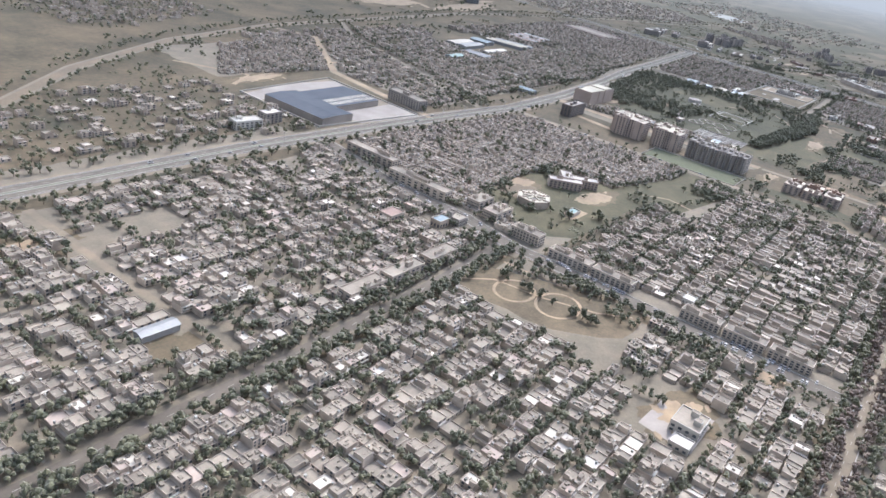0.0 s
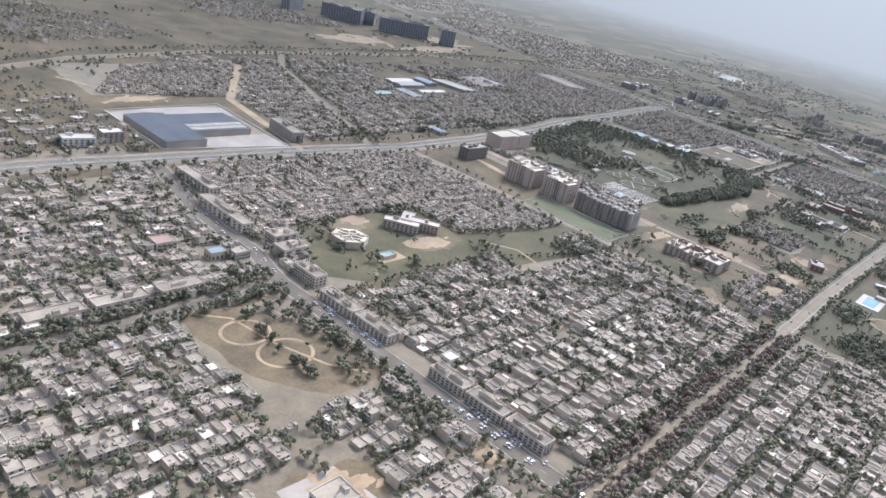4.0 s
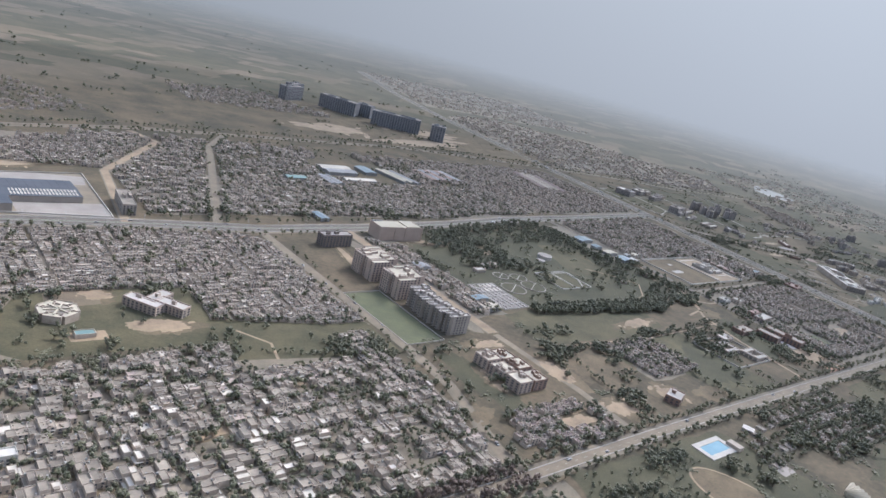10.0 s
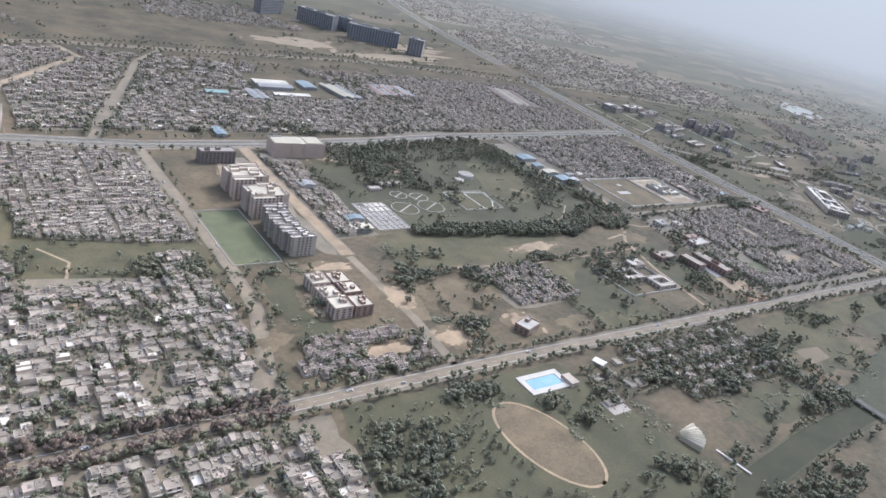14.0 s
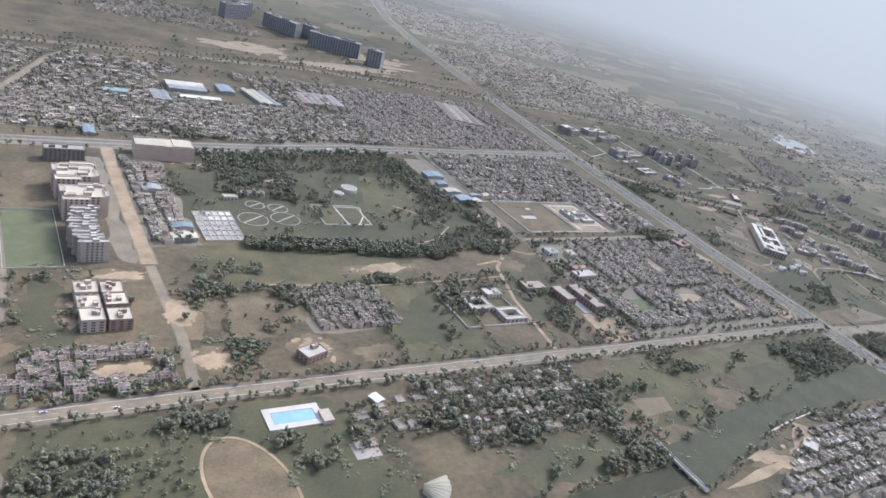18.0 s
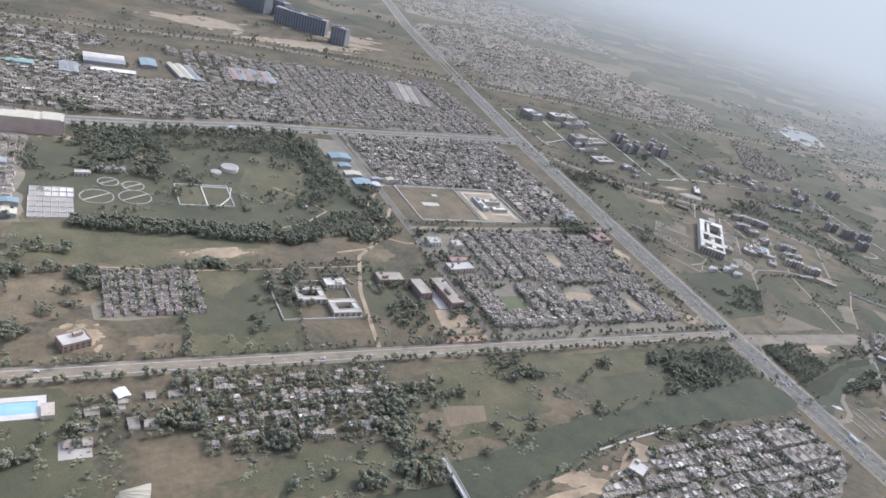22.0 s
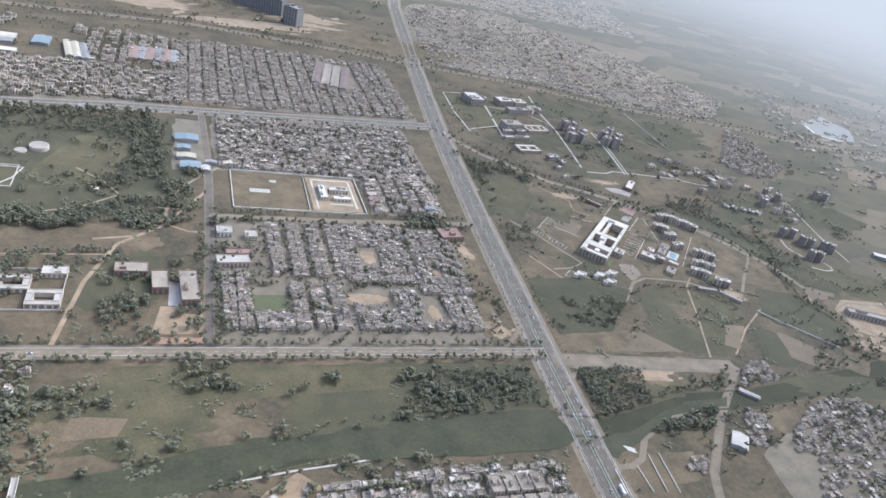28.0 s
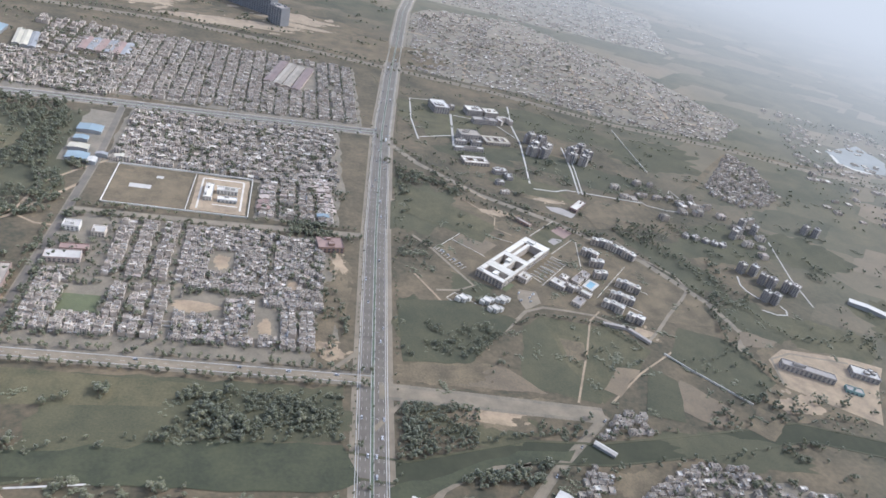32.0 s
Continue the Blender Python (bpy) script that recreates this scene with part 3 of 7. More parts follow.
for i, (x, y, p, q) in enumerate(SANDS):
    patch = Bag()
    turn = rng.uniform(-15, 15)
    sheet("worn_grass", blot(x, y, p * 1.5, q * 1.5, turn, i + 200), 0.112 + 0.0002 * i, M_DRYGRASS, "thin dry grass round a bare patch", "ground")
    outlines = [blot(x, y, p * 0.9, q * 0.9, turn, i)]
    for k in range(5):
        a, s = rng.uniform(0, 6.283), rng.uniform(0.06, 0.26) * min(p, q)
        reach = rng.uniform(0.9, 1.45)
        outlines.append(blot(x + p * reach * math.cos(a), y + q * reach * math.sin(a), s * rng.uniform(1, 2.2), s, rng.uniform(0, 90), i + 60 + k))
    for k, pts in enumerate(outlines):
        patch.add([(u, v, 0.125 + 0.0018 * i + 0.0001 * k) for u, v in pts], [tuple(range(len(pts)))])
    tagged(new("bare_patch", patch.mesh("bare_patch", [M_SAND if i % 3 else M_DRYGRASS])), "worn patch of bare sandy soil", "ground", "", "structure")
FIELDS = [(M_CROP, [(1167, 46), (1184, 58), (1240, 50), (1255, 30), (1228, -2), (1196, -26), (1150, -14)]), (M_GRASS, [(1184, 58), (1187, 8), (1200, -26), (1228, -2), (1255, 30), (1240, 50)]), (M_SOIL, [(1120, -9), (1141, 4), (1166, -20), (1111, -18)]), (M_DRYGRASS, [(1190, 36), (1206, 32), (1203, 14), (1189, 12)]),
          (M_SOIL, [(1221, 9), (1238, 9), (1214, -18), (1205, -13)]), (M_SOIL, [(1264, 2), (1290, -24), (1272, -42), (1249, -27)]), (M_CROP, [(1225, -32), (1249, -38), (1262, 0), (1246, 12)]),
          (M_CROP, [(1266, 22), (1310, -16), (1340, 6), (1326, 50), (1290, 60)]), (M_DRYGRASS, [(1290, -40), (1310, -20), (1326, -30), (1304, -50)]), (M_SOIL, [(1342, 62), (1364, 67), (1371, 53), (1359, 44), (1337, 45)]), (M_CROP, [(1340, 92), (1362, 94), (1384, 62), (1372, 52), (1344, 66)]),
          (M_CROP, [(1080, 0), (1122, 2), (1164, 52), (1130, 68), (1082, 62)]), (M_GRASS, [(1098, 250), (1178, 180), (1160, 150), (1096, 190)])]
for i, (mat, pts) in enumerate(FIELDS):
    name = {M_GRASS: "rough green farm field", M_CROP: "dark green crop field", M_SOIL: "ploughed brown farm field", M_DRYGRASS: "dry harvested farm field"}[mat]
    sheet("crop_field", pts, 0.12 + 0.012 * i, mat, name, "field", fray=1.4)

# dark green thickets and rough grazing on the eastern plain
for i, (x, y, p, q, turn) in enumerate(((1105, 30, 24, 36, 10), (1140, 90, 16, 22, 40), (1120, 200, 22, 46, -30), (1230, 270, 46, 20, -30), (1330, 150, 22, 52, 30), (1370, 80, 34, 22, 20), (1430, 60, 40, 24, 0), (1400, 200, 60, 30, 30), (1480, 200, 50, 36, 10), (1520, 80, 50, 44, 0), (1300, 320, 70, 28, -20), (1200, 330, 50, 26, 0), (1160, 420, 36, 40, 0), (1300, 440, 80, 34, -10), (1420, 400, 60, 40, 20), (1120, -48, 38, 14, 0), (1270, -60, 44, 12, -10), (1000, -48, 50, 16, 0), (830, -60, 46, 24, 0), (740, -90, 50, 12, 0), (720, 30, 30, 26, 0), (620, 100, 14, 20, 0), (820, 50, 20, 34, 0), (530, 60, 12, 30, 0), (660, 55, 30, 8, 0))):
    sheet("rough_thicket", blot(x, y, p, q, turn, i + 300), 0.09 + 0.0006 * i, M_CROP if i % 3 else M_GRASS, "dark rough green thicket and grazing", "ground")

sheet("water_river_reach", [(789, -97), (836, -90), (860, -81), (919, -76), (977, -68), (1042, -67), (1052, -92), (1031, -97), (950, -96), (902, -94), (880, -99), (853, -109), (811, -121), (789, -125)], 0.26, M_WEED, "wide river reach covered with flat green water weed", "water", fray=4.0)
sheet("water_river_bend", [(1062, -103), (1066, -106), (1119, -77), (1162, -71), (1168, -63), (1135, -67), (1088, -85), (1064, -92)], 0.26, M_WEED, "green weed-covered river bend below the canal", "water", fray=2.5)
sheet("river_foam", blot(1077, -100, 3.2, 1.8, -35, 410), 0.28, M_WHITE, "white foam below the canal outfall", "water")
sheet("school_ground", [(305, 148), (324, 131), (404, 130), (417, 150), (417, 196), (334, 198)], 0.095, M_GRASS, "rough green school grounds", "ground")
sheet("school_ground", [(404, 112), (474, 100), (503, 98), (502, 136), (474, 138), (416, 154), (404, 140)], 0.096, M_GRASS, "rough green open ground", "ground")
sheet("school_pitch", [(342, 178), (368, 180), (370, 196), (344, 196)], 0.13, M_SOIL, "bare brown school pitch", "ground")
sheet("school_forecourt", blot(388, 153, 13, 7, 0, 91), 0.132, M_SAND, "sandy forecourt before the school", "ground")
sheet("south_lawn", [(819, -25), (883, -26), (972, -30), (954, -47), (884, -51), (802, -56)], 0.115, M_GRASS, "rough green riverside lawn", "ground")
sheet("bare_terrace", [(804, -59), (828, -62), (824, -73), (802, -74)], 0.27, M_SOIL, "bare brown levelled terrace", "ground")
sheet("river_sandbank", [(801, -130), (836, -125), (872, -121), (900, -100), (908, -107), (864, -131)], 0.275, M_SAND, "sandy bank beside the river", "ground", fray=5.0)
sheet("canal_plot", [(1060, -113), (1092, -104), (1089, -131), (1059, -128)], 0.1, M_DRYGRASS, "dry walled plots beside the canal", "ground")
road("road_link", [(1080, -29), (1070, -42), (1059, -56)], 1.3, 0.23, M_DUSTROAD, "short dusty link road")
road("road_link", [(1030, -19), (1042, -8), (1053, 4)], 1.3, 0.23, M_DUSTROAD, "short dusty link road")

# paths and low walls
def track(line, half, label, mat=M_SAND, z=0.155):
    b = Bag()
    ribbon(b, line, -half, half, z)
    return tagged(new("footpath", b.mesh("footpath", [mat])), label, "path", "", "structure")


def ring(x, y, a, b, turn, half, label, mat=M_SAND, n=32):
    pts = ellipse(x, y, a, b, turn, n)
    track(pts + pts[:2], half, label, mat)


sheet("park_circle", ellipse(249, 121, 9.5, 8, 0), 0.14, M_DRYGRASS, "round lawn in the park", "lawn")
sheet("park_circle", ellipse(254, 102, 10.5, 8.5, 0), 0.14, M_DRYGRASS, "round lawn in the park", "lawn")
ring(249, 121, 10, 8.5, 0, 0.7, "pale path round a park lawn")
ring(254, 102, 11.1, 9.1, 0, 0.7, "pale path round a park lawn")
track([(239, 141), (250, 132), (254, 110), (263, 88), (273, 76)], 0.6, "worn park path")
track([(268, 139), (270, 116), (280, 97)], 0.6, "worn park path")
ring(587, -69, 29, 16, -80, 0.7, "worn running track")
ring(548, -109, 14, 11, 0, 0.6, "worn path round a lawn")
track([(876, 210), (858, 186), (842, 161), (839, 126), (824, 101), (798, 95)], 1.1, "sandy footpath through the grass")
track([(840, 117), (854, 109), (866, 109)], 0.9, "sandy footpath")
track([(778, 192), (797, 174), (809, 155), (787, 135), (767, 127)], 0.7, "worn footpath")
track([(1183, -26), (1206, 24), (1220, 58), (1232, 71)], 0.7, "narrow farm track")
track([(1206, -24), (1237, 5), (1271, 30), (1308, 46)], 0.7, "farm track")
track([(1099, 96), (1113, 67), (1117, 38), (1137, 17)], 0.8, "winding footpath")
track([(1092, 205), (1123, 204), (1154, 181)], 0.8, "winding footpath")
track([(1109, 252), (1163, 249), (1180, 228)], 0.8, "worn footpath")
track([(423, 140), (435, 123), (431, 107)], 0.8, "worn footpath")
track([(853, -106), (898, -99), (1007, -88), (1037, -92)], 0.5, "pale river wall", M_CONCRETE)
track([(641, 79), (699, 73), (758, 75), (814, 78)], 0.6, "worn field path")
track([(501, 443), (470, 443), (358, 426)], 1.4, "dusty lane")
track([(326, 479), (357, 430), (330, 413)], 1.8, "dusty lane")


def wall_line(pts, h, mat, label, w=0.35, closed=True):
    """A boundary wall along a line."""
    pts = pts + pts[:1] if closed else pts
    b = Bag()
    for p, q in zip(pts, pts[1:]):
        a, c = Vector(p), Vector(q)
        m, d = (a + c) / 2, c - a
        b.box(m.x, m.y, 0, d.length + w, w, h, math.atan2(d.y, d.x))
    return tagged(new("boundary_wall", b.mesh("boundary_wall", [mat])), label, "wall")


wall_line(rect(884, 146, 982, 207), 1.0, M_WHITE, "cream boundary wall round the school yard", 0.6)
wall_line([(939, 148), (940, 204)], 0.8, M_WHITE, "low cream wall across the school yard", 0.5, False)
wall_line(rect(707, 157, 743, 189), 0.7, M_WHITE, "pale low wall round a sports court", 0.5)
for line in ([(1060, -113), (1059, -128)], [(1074, -112), (1074, -128)], [(1085, -105), (1082, -129)], [(1092, -104), (1089, -130)]):
    wall_line(line, 0.8, M_PALEROOF, "pale plot wall beside the canal", 0.4, False)
wall_line([(322, 318), (410, 308), (414, 404), (323, 397)], 1.0, M_CONCRETE, "concrete factory boundary wall", 0.6)
wall_line(rect(743, 20, 789, 59), 1.2, M_CONCRETE, "low compound wall", 0.4)
wall_line(rect(511, 105, 539, 175), 0.6, M_CONCRETE, "low wall round the tower lawn", 0.3)
wall_line(rect(928, 15, 991, 19), 0.8, M_CONCRETE, "low wall beside a bare plot", 0.4)

# ---- houses ----
def house_shape(rng, w, d, storeys, fancy=True):
    """Sizes of one flat-roofed house: storey blocks, stair room, tank, windows, shades."""
    h = storeys * 1.3 + 0.25
    g = dict(w=w, d=d, h=h, storeys=storeys, step=rng.random() < 0.5 and storeys > 1, junk=[(rng.uniform(-0.38, 0.38), rng.uniform(-0.4, 0.4), rng.uniform(0.2, 1.2), rng.uniform(0.2, 1.4), rng.uniform(0.2, 0.75)) for _ in range(rng.randrange(2, 6) if storeys > 1 else rng.randrange(2))], stair=rng.random() < (0.5 if storeys > 1 else 0.15), tank=rng.random() < 0.6, drum=rng.random() < 0.5,
             sx=rng.choice((-1, 1)), sy=rng.choice((-1, 1)), shade=rng.random() < 0.6, front=rng.choice((-1, 1)), roof=rng.choices((1, 2, 3, 5), (83, 1, 8, 8))[0])
    return g


def house_parts(g, x=0.0, y=0.0, turn=0.0, bags=None):
    """Puts a house into bags: wall+roof, stair room, tank, windows, shades."""
    c, s = math.cos(turn), math.sin(turn)

    def at(a, b):
        return x + c * a - s * b, y + s * a + c * b

    w, d, h = g["w"], g["d"], g["h"]
    body, stair, tank, win, slab = bags
    if g["step"]:
        low = h - 1.3
        body.tray(*at(0, 0), 0, w, d, low, 0.12, 0.35, turn, 0, g["roof"])
        body.tray(*at(g["sx"] * w * 0.16, 0), low - 0.35, w * 0.66, d * 0.9, 1.9, 0.12, 0.35, turn, 0, g["roof"])
    else:
        body.tray(*at(0, 0), 0, w, d, h, 0.12, 0.4, turn, 0, g["roof"])
    if g["stair"]:
        stair.tray(*at(g["sx"] * w * 0.28, g["sy"] * d * 0.28), h - 0.4, w * 0.42, d * 0.22, 1.35, 0.08, 0.12, turn)
    if g["tank"]:
        p = at(-g["sx"] * w * 0.26, g["sy"] * d * 0.26)
        if g["drum"]:
            tank.drum(*p, h - 0.4, 0.36, 0.8, 8)
        else:
            tank.box(*p, h - 0.4, 0.7, 0.7, 0.75, turn)
    for jx, jy, jw, jd, jh in g["junk"]:
        stair.box(*at(jx * w, jy * d), h - 0.4, jw, jd, jh, turn, 1)
    for k in range(g["storeys"]):
        z = 0.5 + k * 1.3
        for side in (-1, 1):
            ny = side * c
            if not (g["step"] and k == g["storeys"] - 1) and y < 560 and (ny < -0.3 or side * -s < -0.3):
                for q in (-0.26, 0.24):
                    win.box(*at(q * w, side * (d / 2 + 0.01)), z, w * 0.2, 0.06, 0.8, turn)
        if g["shade"] and k:
            slab.box(*at(0, g["front"] * (d / 2 + 0.3)), 0.15 + k * 1.3, w * 0.8, 0.6, 0.1, turn)


HOUSE_MATS = [[M_WALL, M_ROOF, M_WHITE, M_PINK, M_OXIDE, M_PALEROOF], [M_WALL, M_ROOF], [M_TANK], [M_DARKGLASS], [M_CONCRETE]]
rng = random.Random(21)
ROADS = [(SECTOR_ST, 3.0), (HWY_N, 14), (HWY_S, 19), (AVENUE, 6.5), (MARKET, 7), (WEST_AV, 5.5), (TOWER_RD, 5), (DIRT_RD, 5), (DIRT_LANE, 4), (YARD_RD, 5), (COLONY_RD, 5), (RAIL, 9), (BYPASS, 5), (FAC_RD, 5), (VILL_RD, 5), (ROAD_E, 7), (ROAD_SE, 4.5), (RIVER, 11), (LANE_J, 4)]
KEEP_OFF = [rect(264, 170, 291, 192), rect(249, 193, 265, 206), rect(108, 164, 128, 186), rect(227, 67, 286, 148), rect(200, 21, 239, 51), rect(510, 100, 576, 266), rect(320, 304, 418, 410), rect(881, 136, 986, 207), rect(290, -7, 302, 130), rect(324, 132, 417, 195), rect(410, 101, 474, 139),
            rect(841, 198, 872, 306), rect(594, 254, 646, 290), rect(655, 432, 750, 506), rect(993, 429, 1031, 515), rect(963, 74, 977, 98), rect(946, 28, 976, 44), rect(995, 12, 1006, 31), rect(888, 21, 910, 41), rect(1012, 60, 1020, 70), rect(556, 271, 595, 286),
            rect(254, 275, 274, 294), rect(541, 5, 570, 17), rect(834, -10, 864, 28), rect(1140, -110, 1158, -92), rect(1178, -71, 1194, -55), rect(135, 241, 177, 259)]
SITES = []


def free(x, y, r=0.0):
    return not any(near(x, y, line, half + r) for line, half in ROADS) and not any(inside(x, y, p) for p in KEEP_OFF)


TREES = []


def rows(x0, y0, x1, y1, axis, pitch, wide, deep, storeys, fill, leafy, cross=70, off=0.0, poly=None, roof=0, clumps=0.3):
    """Rows of houses back to back between lanes, with lane trees and cross streets."""
    la, lb, sa, sb = (x0, x1, y0, y1) if axis == "x" else (y0, y1, x0, x1)
    n_rows = max(1, round((sb - sa) / pitch))
    pitch = (sb - sa) / n_rows
    for k in range(n_rows):
        q = sa + k * pitch
        skew = rng.uniform(-0.01, 0.01)
        for side in (0, 1):
            p = la + rng.uniform(0, 0.8)
            while p < lb - wide * 0.6:
                w = min(wide * rng.uniform(0.75, 1.35), lb - p + 0.6)
                if (p - la + k * 17) % cross > cross - 3.5:
                    p += 3.2
                    continue
                d = min(deep * rng.uniform(0.74, 1.1), pitch / 2 - 0.9)
                depth = q + pitch * 0.5 + (-1 if side == 0 else 1) * (d / 2 + 0.15 + rng.uniform(0, 0.4))
                x, y = (p + w / 2, depth) if axis == "x" else (depth, p + w / 2)
                ok = free(x, y, 1.2) and (poly is None or inside(x, y, poly))
                green = noise.noise(Vector((x * 0.05, y * 0.05, 3.0))) > clumps + 0.1
                if ok and rng.random() < (fill if not green else 0.3):
                    n = rng.choices((1, 2, 3, 4), storeys)[0]
                    turn = (0 if axis == "x" else math.pi / 2) + skew + rng.uniform(-0.012, 0.012)
                    SITES.append((x, y, turn + (math.pi if side else 0), w * 0.98, d, n, roof))
                elif ok and rng.random() < 0.85:
                    TREES.append((x + rng.uniform(-1, 1), y + rng.uniform(-1, 1), rng.uniform(1.5, 3.0), rng.choice((0, 1, 1))))
                if ok and rng.random() < leafy * 1.5:
                    f = q + (0.3 if side == 0 else pitch - 0.3) + rng.uniform(-0.4, 0.4)
                    tx, ty = (p + rng.uniform(0, w), f) if axis == "x" else (f, p + rng.uniform(0, w))
                    TREES.append((tx, ty, rng.uniform(1.0, 2.3), rng.choice((0, 1, 1))))
                p += w


def quarter(x0, y0, x1, y1, pitch, wide, deep, storeys, fill, leafy, poly=None):
    """A planned quarter: bands of short house rows, most along x, some turned, with streets between."""
    bands = max(1, round((y1 - y0) / (pitch * 2.2)))
    deep_cell = (y1 - y0) / bands
    for k in range(bands):
        y = y0 + k * deep_cell
        x = x0 - rng.uniform(0, 10)
        while x < x1 - 10:
            long_cell = min(rng.uniform(40, 75), x1 - x)
            axis = "x" if rng.random() < 0.8 else "y"
            rows(x, y + 0.6, x + long_cell, y + deep_cell - 0.6, axis, pitch, wide * rng.uniform(0.85, 1.15), deep, storeys, fill, leafy, 200, 0.0, poly, clumps=0.1)
            x += long_cell + rng.uniform(2.0, 3.6)
            if rng.random() < 0.9:
                for _ in range(int(deep_cell / 3)):
                    TREES.append((x - 1.5 + rng.uniform(-1.2, 1.2), y + rng.uniform(0, deep_cell), rng.uniform(1.0, 2.4), 1))


def jumble(poly, step, size, storeys, fill, leafy, clumps=0.22, pale=0.0):
    """An old village: small houses packed with no plan."""
    xs, ys = [p[0] for p in poly], [p[1] for p in poly]
    y = min(ys)
    while y < max(ys):
        x = min(xs) + rng.uniform(0, step)
        while x < max(xs):
            w = size * rng.uniform(0.7, 1.5)
            px, py = x + rng.uniform(-0.4, 0.4), y + rng.uniform(-1.2, 1.2)
            if inside(px, py, poly) and free(px, py):
                if rng.random() < (fill if noise.noise(Vector((px * 0.05, py * 0.05, 9.0))) < clumps + 0.1 else 0.2):
                    SITES.append((px, py, rng.choice((0, 0, math.pi / 2)) + rng.uniform(-0.06, 0.06), w, size * rng.uniform(0.75, 1.15), rng.choices((1, 2, 3, 4), storeys)[0], 5 if rng.random() < pale else 0))
                elif rng.random() < leafy:
                    TREES.append((px, py, rng.uniform(1.3, 2.6), 0))
            x += w + rng.uniform(0.1, 0.9)
        y += step


quarter(-181, 151, 300, 290, 14.0, 4.5, 5.6, (3, 6, 1, 0), 0.88, 0.7)
quarter(-183, -6, 279, 138, 13.2, 4.0, 5.4, (3, 6, 1, 0), 0.9, 0.65)
quarter(302, -6, 494, 124, 13.0, 3.9, 5.4, (3, 6, 1, 0), 0.88, 0.75)
quarter(67, -131, 504, -16, 13.0, 3.9, 5.4, (3, 6, 1, 0), 0.91, 0.7, poly=[(70, -18), (507, -22), (505, -64), (494, -106), (431, -134), (67, -131)])
VILLAGE = [(318, 293), (463, 288), (501, 266), (502, 136), (474, 138), (416, 155), (415, 195), (333, 198), (304, 148), (300, 150), (302, 209)]
for vx in range(280, 502, 37):
    for vy in range(136, 294, 26):
        rows(vx, vy, vx + 35.5, vy + 25, "x" if (vx * 7 + vy) % 3 else "y", 8.2, 3.0, 3.5, (8, 3, 0, 0), 0.95, 0.08, 200, 0.0, VILLAGE, 0, 0.5)
rows(587, 129, 612, 267, "y", 12, 3.8, 4.6, (3, 5, 2, 0), 0.9, 0.15)
for x0, y0, x1, y1, axis, pitch in ((901, 58, 956, 124, "y", 13.6), (872, 3, 889, 60, "y", 8.5), (890, 2, 914, 20, "x", 9.0), (911, 3, 946, 50, "y", 11.6), (951, 98, 1002, 126, "x", 9.4), (951, 72, 966, 98, "x", 8.7), (978, 72, 1000, 98, "x", 8.7), (951, 52, 998, 72, "x", 9.6), (949, 2, 994, 26, "x", 8.2), (949, 26, 952, 45, "y", 9),
                                    (976, 26, 994, 46, "x", 9.6), (1003, 72, 1036, 122, "x", 9.6), (998, 40, 1034, 72, "x", 9.4), (1008, 2, 1030, 40, "y", 10.6), (997, 2, 1008, 11, "x", 9)):
    rows(x0, y0, x1, y1, axis, pitch, 2.5, 4.2, (3, 6, 1, 0), 0.97, 0.2, 60, clumps=0.6)
rows(876, 208, 1050, 328, "x", 13.2, 3.5, 5.2, (3, 6, 2, 0), 0.86, 0.35, 48, clumps=0.45)
rows(988, 150, 1045, 212, "y", 13.2, 3.5, 5.2, (3, 6, 2, 0), 0.88, 0.3, 48, clumps=0.45)
rows(839, 345, 1075, 533, "y", 13.6, 3.5, 5.3, (3, 6, 1, 0), 0.9, 0.3, 60, clumps=0.45)
rows(641, 318, 848, 419, "x", 14.5, 4.2, 5.2, (2, 6, 2, 0), 0.72, 0.6, 60)
rows(437, 318, 685, 543, "x", 15, 4.6, 5.4, (3, 5, 2, 0), 0.72, 0.8, 50)
rows(738, 429, 850, 532, "y", 15.0, 4.8, 5.4, (3, 5, 2, 0), 0.7, 0.6, 50)
jumble([(334, 436), (443, 422), (512, 518), (393, 513)], 4.6, 3.4, (4, 5, 1, 0), 0.85, 0.4, 0.35, 0.4)
rows(-179, 309, 319, 432, "x", 20, 5.6, 5.6, (4, 4, 1, 0), 0.34, 0.5, 60)
rows(654, 29, 704, 72, "y", 9, 3.2, 3.4, (3, 5, 0, 0), 0.85, 0.5, 40, roof=4)
rows(506, -12, 574, 28, "x", 10, 3.6, 3.8, (0, 5, 4, 0), 0.91, 0.7, 40, roof=4, poly=[(516, 28), (564, 28), (577, 4), (566, -6), (528, -6), (504, 6)], clumps=0.6)
rows(686, -73, 784, -24, "x", 12, 2.8, 3.0, (5, 4, 0, 0), 0.5, 0.9, 30)
jumble([(634, -28), (680, -32), (683, -66), (635, -64)], 8.0, 5.0, (5, 3, 0, 0), 0.4, 1.0)
rows(814, -163, 1032, -104, "x", 10.2, 3.0, 3.6, (6, 4, 0, 0), 0.9, 0.4, 30, poly=[(870, -122), (908, -108), (1029, -104), (1031, -139), (991, -162), (905, -163), (830, -140)], clumps=0.4)
for cluster in ([(1170, -78), (1188, -73), (1180, -92), (1164, -108), (1155, -104)], [(1217, -80), (1233, -71), (1274, -69), (1248, -107), (1204, -113), (1183, -112), (1186, -101), (1199, -93)], [(1191, -42), (1204, -37), (1204, -62), (1197, -66), (1185, -57)], [(1106, -109), (1122, -108), (1113, -120), (1100, -120)]):
    jumble(cluster, 4.4, 3.0, (6, 4, 0, 0), 0.78, 0.5, 0.3)
